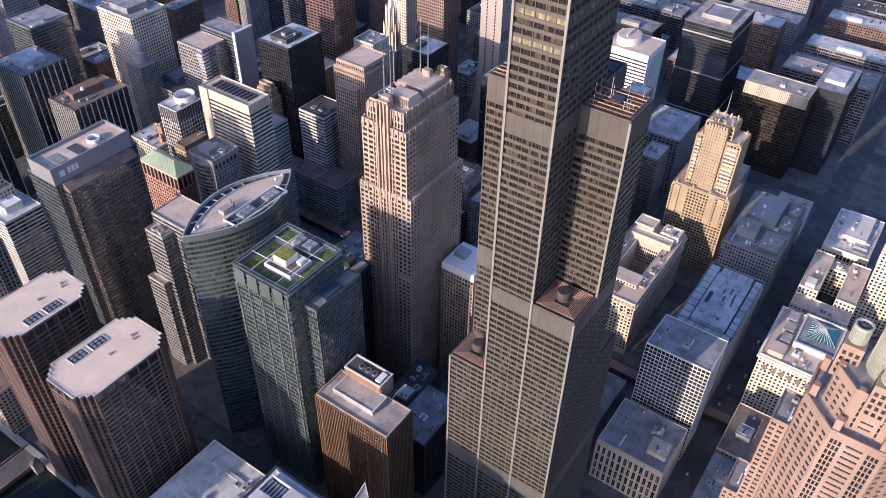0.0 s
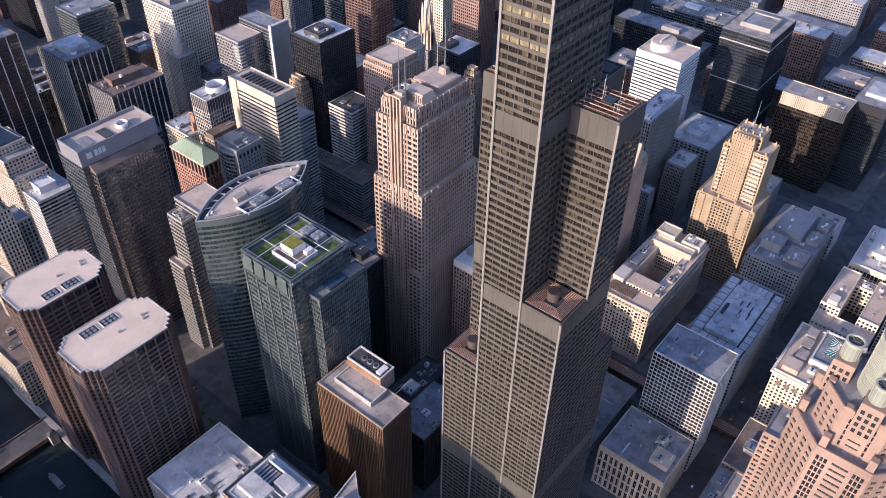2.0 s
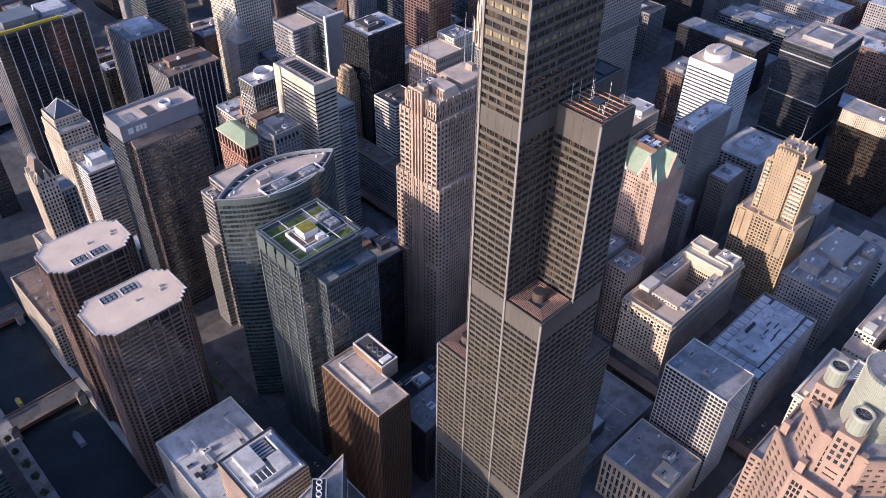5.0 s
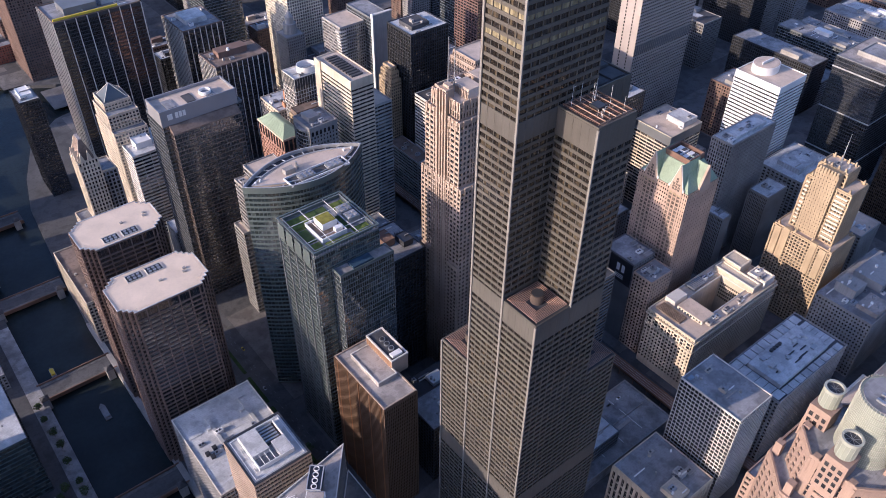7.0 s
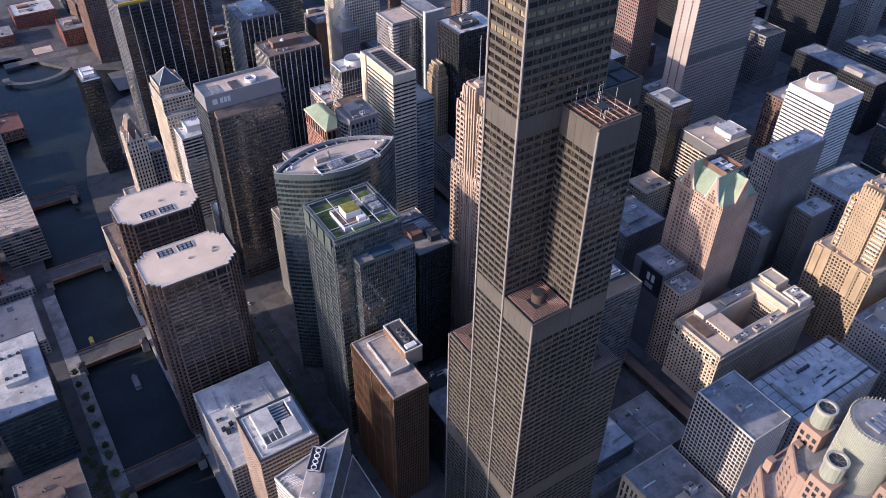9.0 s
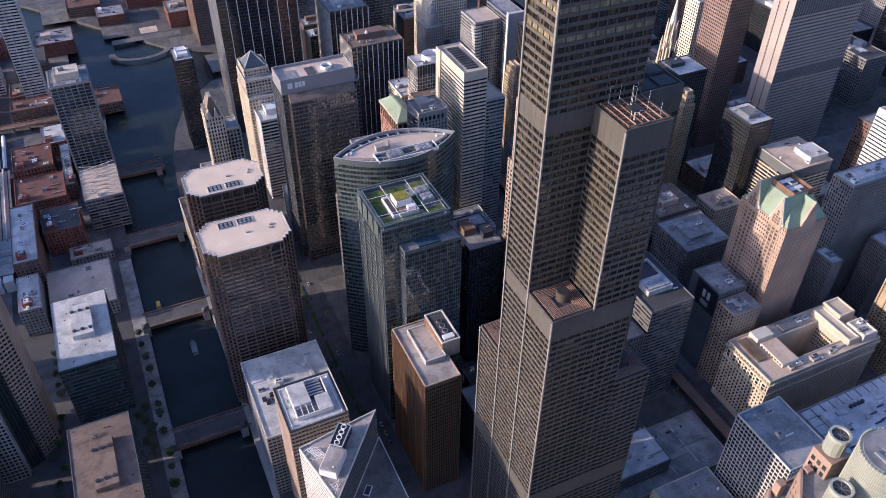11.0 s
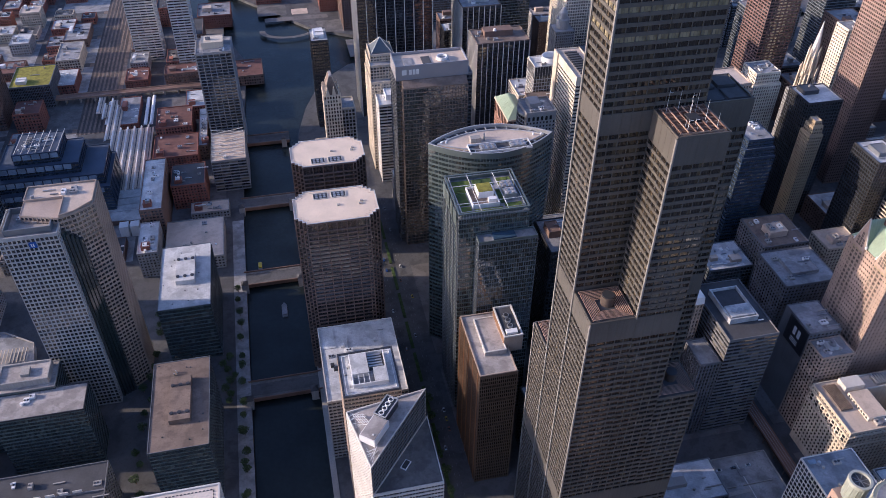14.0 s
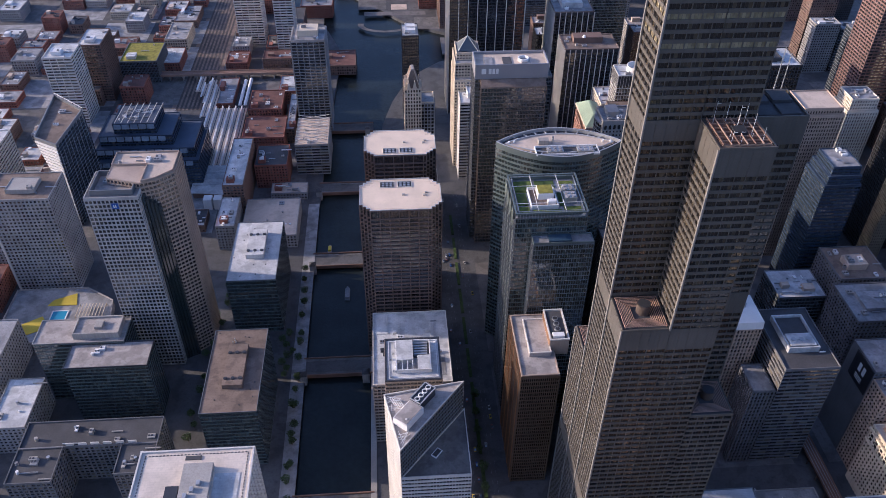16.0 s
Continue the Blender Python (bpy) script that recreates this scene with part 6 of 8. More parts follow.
def court_block():
    b = thing("office_building", "cream terracotta block round a light court, ornate cornice", "office building", 297, 64)
    z = 62
    outer, inner = rect(239, 40, 354, 88), rect(276, 51, 322, 75)
    facade(b, outer, 0, z, fh=3.8, bay=3.3, pier=(1.4, 0.2), span=(1.7, 0.0), wall="stone_cream", near=True, seed=150, core=False, base=6)
    ring = Geo().ring(offset(outer, -0.35), inner, 0, z - 0.3)
    part("wall", ring, M["stone_cream"], b)
    part("cornice", Geo().ring(offset(outer, 1.3), offset(outer, -0.5), z - 4.2, z - 3.0), M["stone_cream"], b)
    part("cornice", Geo().ring(offset(outer, 0.9), offset(outer, -0.5), z - 15, z - 14.2), M["stone_cream"], b)
    part("roof", Geo().ring(offset(outer, -0.5), offset(inner, 0.4), z - 0.6, z), M["roof_tan"], b)
    part("parapet", Geo().ring(offset(outer, 0.05), offset(outer, -0.6), z - 0.3, z + 1.1), M["stone_cream"], b)
    part("court_parapet", Geo().ring(offset(inner, 0.6), inner, z - 0.3, z + 1.0), M["white_stone"], b)
    for k in range(11):
        for zz in range(5):
            part("court_window", Geo().box(276.02, 52.5 + k * 2.0, z - 8 - zz * 3.8, 276.08, 53.7 + k * 2.0, z - 5.8 - zz * 3.8), M["glass_black"], b)
            part("court_window", Geo().box(321.92, 52.5 + k * 2.0, z - 8 - zz * 3.8, 321.98, 53.7 + k * 2.0, z - 5.8 - zz * 3.8), M["glass_black"], b)
    part("penthouse", Geo().box(322.5, 44, z, 334, 84, z + 5), M["stone_cream"], b)
    part("penthouse", Geo().box(334, 66, z, 351, 85, z + 8), M["stone_cream"], b)
    part("penthouse", Geo().box(336, 42, z, 351, 60, z + 6.5), M["white_stone"], b)
    part("penthouse", Geo().box(258, 76, z, 274, 86, z + 5), M["white_stone"], b)
    for k in range(9):
        part("roof_rack", Geo().box(244 + k * 1.2, 60, z + 0.5, 244.5 + k * 1.2, 84, z + 2.0), M["roof_brown"], b)
    for k in range(8):
        part("roof_rack", Geo().box(286 + k * 2.2, 77, z, 287.3 + k * 2.2, 86, z + 2.6), M["steel"], b)
    for x0, y0, x1, y1, h in ((335, 67, 350, 84, 8), (337, 43, 350, 59, 6.5), (323.5, 45, 333, 83, 5)):
        part("roof_rim", Geo().ring(rect(x0 - 0.6, y0 - 0.6, x1 + 0.6, y1 + 0.6), rect(x0 + 0.6, y0 + 0.6, x1 - 0.6, y1 - 0.6), z + h, z + h + 1.0), M["stone_white_cream"], b)
    clutter(b, 336, 44, 349, 58, z + 6.5, 6, 158)
    clutter(b, 262, 42, 318, 49, z, 18, 151)
    clutter(b, 276, 77, 320, 86, z, 8, 157)
    step = part("west_penthouse", Geo().box(258, 48, z, 274.5, 73, z + 3.2), M["stone_white_cream"], b, "cream roof storey with window row")
    part("west_penthouse_roof", Geo().box(258.5, 48.5, z + 3.2, 274, 72.5, z + 3.5), M["roof_tan"], step)
    for k in range(8):
        part("step_window", Geo().box(257.9, 49.5 + k * 2.9, z + 0.8, 258.02, 51.2 + k * 2.9, z + 2.6), M["glass_black"], step)
    for k in range(14):
        part("cornice_block", Geo().box(237.4, 41 + k * 3.4, z - 3.0, 239.0, 42.2 + k * 3.4, z - 2.0), M["stone_cream"], b)
        part("cornice_block", Geo().box(242 + k * 7.8, 38.4, z - 3.0, 244 + k * 7.8, 40.0, z - 2.0), M["stone_cream"], b)
    for k in range(7):
        w = part("bay_window", Geo().box(238.6, 42.2 + k * 6.6, z - 12.6, 239.6, 46.2 + k * 6.6, z - 5.2), M["stone_white_cream"], b, "cream framed two storey bay window")
        for q in range(2):
            part("pane", Geo().box(238.5, 42.8 + k * 6.6, z - 12.0 + q * 3.4, 238.62, 45.6 + k * 6.6, z - 9.4 + q * 3.4), M["glass_dark"], w)


court_block()


def black_roof_tower():
    b = block("office_tower", "pale banded office tower with dark roof and pale penthouse", 168, 106, 208, 167, 106, "bands", "roof_dark", (), 2, 152, near=True, span=(1.5, 0.14), wall="dark_stone", bay=6.0, pier=(0.15, 0.02))
    p = part("penthouse", Geo().ring(rect(176, 122, 199, 156), rect(177, 123, 198, 155), 106, 111), M["roof_pale"], b)
    part("penthouse_floor", Geo().box(177, 123, 106, 198, 155, 108.6), M["roof_dark"], p)
    part("penthouse_unit", Geo().box(178, 124, 108.6, 197, 136, 111.6), M["roof_pale"], p)
    for k in range(3):
        part("fan", Geo().cyl(182 + k * 5.4, 130, 1.8, 111.6, 112.3, 14), M["steel"], p)
    c = thing("office_tower", "narrow stone tower with lit cornice beside a pale banded tower", "office tower", 158, 140)
    facade(c, rect(150, 106, 166, 132), 0, 84, fh=3.9, bay=2.5, pier=(1.0, 0.5), span=(1.3, 0.0), wall="dark_stone", seed=153)
    roof(c, rect(150, 106, 166, 132), 84, "roof_grey", 1.0, "dark_stone")


black_roof_tower()


def sign_hotel():
    b = thing("hotel", "dark grey hotel slab with black sign and white mark", "hotel", 256, 130)
    facade(b, rect(243, 113, 270, 146), 0, 90, fh=3.6, bay=3.2, pier=(1.4, 0.1), span=(1.5, 0.0), wall="dark_stone", seed=154, blank=(3,))
    roof(b, rect(243, 113, 270, 146), 90, "roof_grey", 1.0, "dark_stone")
    clutter(b, 245, 115, 268, 144, 90, 6, 155)
    s = part("sign_board", Geo().box(242.2, 113.2, 65, 242.8, 137.5, 89.5), M["sign_black"], b, "black sign board with white shapes")
    for y in (120.8, 126.2):
        part("sign_mark", Geo().obox((242.2, y), (0, 1), (-1, 0), 0, 3.2, 0.05, 0.25, 76.5, 84), M["white"], s, "plain white sign shape")
    for k in range(3):
        part("sign_bar", Geo().box(242.05, 121, 72.4 - k * 1.7, 242.2, 130, 73.1 - k * 1.7), M["white"], s)
    c = block("office_building", "tan stone block with cluttered roof beside the hotel", 243, 93, 270, 112, 84, "cream", "roof_grey", ((252, 99, 260, 106, 3, "roof_pale"),), 8, 156, wall="granite_tan")


sign_hotel()


def gabled_tower():
    b = thing("office_tower", "pink granite tower with pointed gables and green copper roofs", "office tower", 303, 129)
    x0, y0, x1, y1, z = 283, 104, 324, 154, 150
    rose = M["granite_rose"]
    part("wall", Geo().box(x0 + 0.4, y0 + 0.4, 0, x1 - 0.4, y1 - 0.4, z - 0.3), rose, b)
    facade(b, rect(x0, y0, x1, y1), 0, z, fh=3.9, bay=3.4, pier=(2.2, 0.15), span=(2.2, 0.05), wall="granite_rose", glass="glass_dark", seed=160, top=1.0, only={0: 0, 1: 0, 2: 0}, core=False)
    wide = dict(fh=3.9, bay=4.0, pier=(1.2, 0.35), span=(1.1, 0.1), mull=1)
    small = dict(fh=3.9, bay=2.33, pier=(1.3, 0.12), span=(2.2, 0.05))
    for k, (a, c, st) in enumerate(((104, 110, small), (110, 122, wide), (122, 136, small), (136, 148, wide), (148, 154, small))):
        facade(b, rect(x0, a, x0 + 4, c), 0, z, wall="granite_rose", glass="glass_tan" if st is wide else "glass_dark", seed=161 + k, top=1.0, only={3: 0}, core=False, **st)
    for yc in (116, 142):
        v = [(x0 - 0.7, yc - 6.2, z - 5), (x0 - 0.7, yc + 6.2, z - 5), (x0 - 0.7, yc + 6.2, z + 1), (x0 - 0.7, yc, z + 22.5), (x0 - 0.7, yc - 6.2, z + 1)]
        w = [(x0 + 1.2, a[1], a[2]) for a in v]
        q = part("gable", Geo().add(v + w, [(4, 3, 2, 1, 0), (5, 6, 7, 8, 9), (1, 0, 5, 6), (2, 1, 6, 7), (3, 2, 7, 8), (4, 3, 8, 9), (0, 4, 9, 5)]), rose, b, "steep pointed stone gable")
        for k in range(3):
            for f in range(3 if k != 1 else 5):
                part("gable_window", Geo().box(x0 - 0.78, yc - 3.6 + k * 2.6, z - 1 + 2.5 * f, x0 - 0.66, yc - 1.6 + k * 2.6, z + 0.9 + 2.5 * f), M["glass_tan"], q)
        for k in range(3):
            n = 6
            yy = yc - 4 + 4 * k
            arch = [(yy - 1.7, z - 5.4)] + [(yy - 1.7 * math.cos(math.pi * t / n), z - 5.4 + 1.9 * math.sin(math.pi * t / n)) for t in range(1, n)] + [(yy + 1.7, z - 5.4)]
            m = len(arch)
            part("arch_head", Geo().add([(x0 - 0.82, p, h) for p, h in arch] + [(x0 - 0.6, p, h) for p, h in arch], [tuple(range(m)), tuple(range(2 * m - 1, m - 1, -1))] + [(t, m + t, m + (t + 1) % m, (t + 1) % m) for t in range(m)]), M["stone_gold"], q)
        for s in (-1, 1):
            part("gable_coping", Geo().beam((x0 + 0.2, yc + s * 6.6, z + 0.4), (x0 + 0.2, yc, z + 23.1), 0.9), M["white_stone"], q)
            part("ball_finial", Geo().cyl(x0, yc + s * 6.9, 0.9, z, z + 2.2, 10), M["white"], b)
        part("gable_roof", Geo().add([(x0 + 1, yc - 6.6, z + 0.5), (x0 + 1, yc + 6.6, z + 0.5), (x0 + 1, yc, z + 22.2), (x0 + 24, yc - 6.6, z + 0.5), (x0 + 24, yc + 6.6, z + 0.5), (x0 + 24, yc, z + 22.2)], [(0, 2, 1), (3, 4, 5), (0, 3, 5, 2), (1, 2, 5, 4), (0, 1, 4, 3)]), M["copper"], b, "steep green copper gable roof")
    part("copper_slope", Geo().prism(rect(x0 + 0.6, y0 + 0.6, x1 - 0.6, y1 - 0.6), z, z + 17, rect(x0 + 11, y0 + 12, x1 - 10, y1 - 12)), M["copper"], b, "broad green copper roof slope")
    for k in range(10):
        part("copper_seam", Geo().beam((x0 + 0.8, 123 + k * 1.4, z + 0.3), (x0 + 12, 124 + k * 1.15, z + 17.1), 0.16), M["copper"], b)
    v = [(297, y0 - 0.7, z - 5), (311, y0 - 0.7, z - 5), (311, y0 - 0.7, z + 1), (304, y0 - 0.7, z + 21), (297, y0 - 0.7, z + 1)]
    part("gable_roof", Geo().add([(297, y0 + 1, z + 0.5), (311, y0 + 1, z + 0.5), (304, y0 + 1, z + 20.6), (297, y0 + 20, z + 0.5), (311, y0 + 20, z + 0.5), (304, y0 + 20, z + 20.6)], [(0, 1, 2), (3, 5, 4), (0, 2, 5, 3), (1, 4, 5, 2), (0, 3, 4, 1)]), M["copper"], b, "steep green copper gable roof")
    w = [(a[0], y0 + 1.2, a[2]) for a in v]
    part("gable", Geo().add(v + w, [(0, 1, 2, 3, 4), (9, 8, 7, 6, 5), (0, 5, 6, 1), (1, 6, 7, 2), (2, 7, 8, 3), (3, 8, 9, 4), (4, 9, 5, 0)]), rose, b)
    p = part("plant_house", Geo().ring(rect(295, 117, 315, 141), rect(296, 118, 314, 140), z + 14, z + 22), M["rust"], b, "brown rooftop plant enclosure")
    part("plant_floor", Geo().box(296, 117, z + 14, 314, 141, z + 18), M["roof_dark"], p)
    for k in range(2):
        for s in range(2):
            u = part("cooling_unit", Geo().box(297.5 + k * 7.5, 119 + s * 10.5, z + 18, 303.5 + k * 7.5, 127.5 + s * 10.5, z + 20), M["white"], p)
            part("fan", Geo().box(298.1 + k * 7.5, 119.8 + s * 10.5, z + 20, 302.9 + k * 7.5, 123 + s * 10.5, z + 20.2), M["roof_dark"], u)


gabled_tower()


def deco_tower():
    b = thing("office_tower", "cream stepped art deco tower with rooftop mast", "office tower", 405, 50)
    st = dict(fh=3.5, bay=3.0, pier=(1.0, 0.8), span=(1.3, 0.55), wall="stone_gold", glass="glass_dark")
    for i, (x0, y0, x1, y1, za, zb) in enumerate(((386, 18, 424, 73, 0, 92), (395, 24, 421, 64, 92, 145), (400, 35, 419, 60, 145, 158))):
        facade(b, rect(x0, y0, x1, y1), za, zb, near=i > 0, seed=165 + i, **st)
        roof(b, rect(x0, y0, x1, y1), zb, "roof_tan", 1.3, "stone_gold")
        for k in range(4):
            for sx in (x0 + 1.5, x1 - 1.5):
                yy = y0 + 3 + k * (y1 - y0 - 6) / 3
                part("pinnacle", Geo().prism(rect(sx - 1.2, yy - 1.2, sx + 1.2, yy + 1.2), zb, zb + 4, rect(sx - 0.5, yy - 0.5, sx + 0.5, yy + 0.5)), M["stone_gold"], b)
    facade(b, rect(392, 38, 405, 57.5), 70, 158, fh=3.5, bay=2.6, pier=(1.7, 0.15), span=(2.3, 0.08), wall="stone_gold", glass="glass_dark", seed=168)
    for k in range(7):
        part("crest_block", Geo().box(391.4, 38.5 + k * 2.6, 155, 393.4, 40.1 + k * 2.6, 161), M["stone_gold"], b)
    for y, zt in ((25, 92), (34, 94), (60, 94), (68, 92)):
        part("base_pavilion", Geo().box(384.6, y - 3, 60, 388, y + 3, zt), M["stone_gold"], b)
    clutter(b, 402, 38, 417, 58, 158, 7, 169)
    for y0, y1 in ((25, 36), (59, 63.5)):
        for k in range(11):
            part("balcony", Geo().box(393.6, y0 + 0.6, 97 + k * 4.2, 395, y1 - 0.6, 98.5 + k * 4.2), M["stone_white_cream"], b)
    m = part("mast", Geo().cyl(411, 48, 0.9, 158, 164, 8).cyl(411, 48, 0.5, 164, 187, 8, 0.14), M["steel"], b, "tall thin steel roof mast")
    for k in range(5):
        part("mast_brace", Geo().beam((410, 48 + 0.01 * k, 162 + 4 * k), (412, 48, 165 + 4 * k), 0.18), M["steel"], m)


deco_tower()


def bank_block():
    b = thing("bank_building", "cream terracotta bank block with deep cornice and pyramid skylight", "bank building", 280, -88)
    x0, y0, x1, y1, z = 247, -116, 312, -64, 62
    facade(b, rect(x0, y0, x1, y1), 0, z, fh=3.9, bay=3.25, pier=(1.5, 0.12), span=(1.8, 0.0), wall="stone_white_cream", near=True, seed=170, top=2.5)
    part("cornice", Geo().ring(offset(rect(x0, y0, x1, y1), 1.8), offset(rect(x0, y0, x1, y1), -0.6), z - 2.2, z), M["stone_white_cream"], b, "deep projecting cornice")
    for e in range(4):
        p, q = Vector(rect(x0, y0, x1, y1)[e]), Vector(rect(x0, y0, x1, y1)[(e + 1) % 4])
        u = (q - p).normalized()
        n = Vector((u.y, -u.x))
        for k in range(int((q - p).length / 2.2)):
            part("bracket", Geo().obox(p, u, n, 0.6 + k * 2.2, 1.3 + k * 2.2, 0, 1.5, z - 3.6, z - 2.2), M["stone_white_cream"], b)
    roof(b, rect(x0, y0, x1, y1), z + 0.2, "roof_tan", 1.2, "stone_white_cream")
    part("penthouse", Geo().ring(rect(270, -114, 310, -82), rect(272, -112.5, 308.5, -83.5), z, z + 6), M["white_stone"], b)
    part("penthouse_roof", Geo().box(272, -112.5, z, 308.5, -83.5, z + 4.6), M["roof_grey"], b)
    k = part("skylight", Geo().prism(rect(283, -111, 307, -88), z + 4.6, z + 9.5, rect(294.6, -99.9, 295.4, -99.1)), M["glass_teal"], b, "teal glass pyramid skylight")
    for i in range(9):
        f = -111 + 23 * i / 8
        part("glazing_bar", Geo().beam((283, f, z + 4.8), (295, -99.5, z + 9.7), 0.25), M["white"], k)
        part("glazing_bar", Geo().beam((283 + 24 * i / 8, -88, z + 4.8), (295, -99.5, z + 9.7), 0.25), M["white"], k)
    part("roof_house", Geo().box(251, -80, z, 264, -68, z + 5), M["roof_tan"], b)
    clutter(b, 250, -112, 266, -84, z + 0.2, 9, 171)
    for k in range(3):
        part("roof_box", Geo().box(268 + k * 14, -80 + k, z + 0.2, 279 + k * 14, -72 + k, z + 4.5), M["roof_tan_grey"], b)
    for q in range(7):
        part("arch_window", Geo().box(246.7, -112 + q * 6.6, z - 14, 247.2, -108.6 + q * 6.6, z - 8.6), M["roof_brown"], b)


bank_block()


def crowned_tower():
    """Pink granite tower with a ring of round glass lanterns on top."""
    b = thing("office_tower", "pink granite tower with round glass crown and corner lanterns", "office tower", 58, -128)
    pink = dict(fh=3.95, wall="granite_pink", glass="glass_black", rec=0.4)
    st = dict(bay=3.6, pier=(1.5, 0.2), span=(2.0, 0.1), mull=1, **pink)
    solid = dict(bay=9.0, pier=(0.8, 0.3), span=(3.9, 0.25))
    strips = dict(bay=1.75, pier=(0.5, 0.12), span=(0.8, 0.0))
    rows = dict(bay=12.0, pier=(3.4, 0.12), span=(2.5, 0.1), mull=3)
    pairs = dict(bay=5.4, pier=(2.2, 0.15), span=(2.0, 0.1), mull=1)

    def octo(h, c, x=58, y=-128):
        return [(x - h + c, y - h), (x + h - c, y - h), (x + h, y - h + c), (x + h, y + h - c), (x + h - c, y + h), (x - h + c, y + h), (x - h, y + h - c), (x - h, y - h + c)]

    for i, (h, c, za, zb) in enumerate(((27, 15, 0, 238), (20, 10, 238, 260))):
        mixed_facade(b, octo(h, c), za, zb, {e: (0.06, 0.28, 0.72, 0.94) for e in (0, 2, 4, 6)}, lambda e, q: (solid, strips, rows, strips, solid)[q] if e % 2 == 0 else pairs, seed=180 + 7 * i, top=3.5, **pink)
        roof(b, octo(h, c), zb, "roof_grey", 1.6, "granite_pink", 0.8)
    for i in range(8):
        a = i * math.pi / 4 + math.pi / 8
        x, y = 58 + 26.4 * math.cos(a), -128 + 26.4 * math.sin(a)
        part("buttress", Geo().prism(rect(x - 2.2, y - 2.2, x + 2.2, y + 2.2), 30, 246, rect(x - 1.6, y - 1.6, x + 1.6, y + 1.6)), M["granite_pink"], b)
        x, y = 58 + 20 * math.cos(a), -128 + 20 * math.sin(a)
        part("buttress", Geo().prism(rect(x - 2, y - 2, x + 2, y + 2), 236, 262, rect(x - 1.4, y - 1.4, x + 1.4, y + 1.4)), M["granite_pink"], b)
    for k in range(4):
        a = k * math.pi / 2
        x, y = 58 + 17.5 * math.cos(a), -128 + 17.5 * math.sin(a)
        part("lantern_base", Geo().prism(rect(x - 4.9, y - 4.9, x + 4.9, y + 4.9), 250, 270, rect(x - 4.7, y - 4.7, x + 4.7, y + 4.7)), M["granite_pink"], b)
        for s in range(3):
            g = Geo()
            for q in range(4):
                g.box(x - 5.0, y - 3.6 + s * 2.8, 252.5 + q * 3.95, x - 4.7, y - 2.0 + s * 2.8, 254.7 + q * 3.95)
                g.box(x - 3.6 + s * 2.8, y + 4.7, 252.5 + q * 3.95, x - 2.0 + s * 2.8, y + 5.0, 254.7 + q * 3.95)
            part("base_windows", g, M["glass_black"], b)
        l = part("lantern", Geo().cyl(x, y, 3.9, 271, 279.6, 28), M["lantern_glass"], b, "round pale glass lantern", smooth=False)
        part("lantern_rim", Geo().ring([(x + 4.2 * math.cos(t * math.pi / 14), y + 4.2 * math.sin(t * math.pi / 14)) for t in range(28)], [(x + 3.3 * math.cos(t * math.pi / 14), y + 3.3 * math.sin(t * math.pi / 14)) for t in range(28)], 279.2, 280.8), M["lantern_frame"], l)
        part("lantern_lid", Geo().cyl(x, y, 3.3, 279.4, 279.8, 28), M["roof_dark"], l)
        for t in range(4):
            a = t * math.pi / 4
            part("lid_rib", Geo().beam((x - 3.3 * math.cos(a), y - 3.3 * math.sin(a), 280.0), (x + 3.3 * math.cos(a), y + 3.3 * math.sin(a), 280.0), 0.16), M["mid_metal"], l)
        for t in range(14):
            part("lantern_bar", Geo().box(x + 3.95 * math.cos(t * math.pi / 7) - 0.1, y + 3.95 * math.sin(t * math.pi / 7) - 0.08, 271, x + 3.95 * math.cos(t * math.pi / 7) + 0.1, y + 3.95 * math.sin(t * math.pi / 7) + 0.08, 280.4), M["lantern_frame"], l)
    cx, cy, R = 59, -129, 11.0
    l = part("crown_drum", Geo().cyl(cx, cy, R, 258, 291, 48), M["lantern_glass"], b, "great round pale glass crown", smooth=False)
    part("crown_roof", Geo().cyl(cx, cy, R - 1.2, 291, 291.4, 48), M["roof_grey"], l)
    g = Geo()
    for t in range(48):
        a = t * math.pi / 24
        g.box(cx + (R + 0.1) * math.cos(a) - 0.15, cy + (R + 0.1) * math.sin(a) - 0.15, 289.8, cx + (R + 0.1) * math.cos(a) + 0.15, cy + (R + 0.1) * math.sin(a) + 0.15, 292.2)
    for t in range(96):
        a = t * math.pi / 48
        g.box(cx + (R + 0.05) * math.cos(a) - 0.06, cy + (R + 0.05) * math.sin(a) - 0.06, 259, cx + (R + 0.05) * math.cos(a) + 0.06, cy + (R + 0.05) * math.sin(a) + 0.06, 290)
    part("crown_mullions", g, M["lantern_frame"], l, kind="stuff")
    for k in range(9):
        part("crown_ring", Geo().ring([(cx + (R + 0.12) * math.cos(t * math.pi / 24), cy + (R + 0.12) * math.sin(t * math.pi / 24)) for t in range(48)], [(cx + (R - 0.2) * math.cos(t * math.pi / 24), cy + (R - 0.2) * math.sin(t * math.pi / 24)) for t in range(48)], 262 + k * 3.2, 262.25 + k * 3.2), M["lantern_frame"], l)
    for k in range(6):
        part("crown_unit", Geo().box(cx - 6 + k * 2, cy - 3, 291.4, cx - 4.6 + k * 2, cy + 3 - k % 2 * 2, 292.3), M["steel"], l)
    # lower wings
    for i, (x0, y0, x1, y1, z) in enumerate(((60, -104, 84, -92, 198), (66, -104, 92, -84, 120))):
        facade(b, rect(x0, y0, x1, y1), 0, z, seed=190 + i, **st)
        roof(b, rect(x0, y0, x1, y1), z, "roof_grey", 1.4, "granite_pink")
        clutter(b, x0 + 2, y0 + 2, x1 - 2, y1 - 2, z, 5, 192 + i)


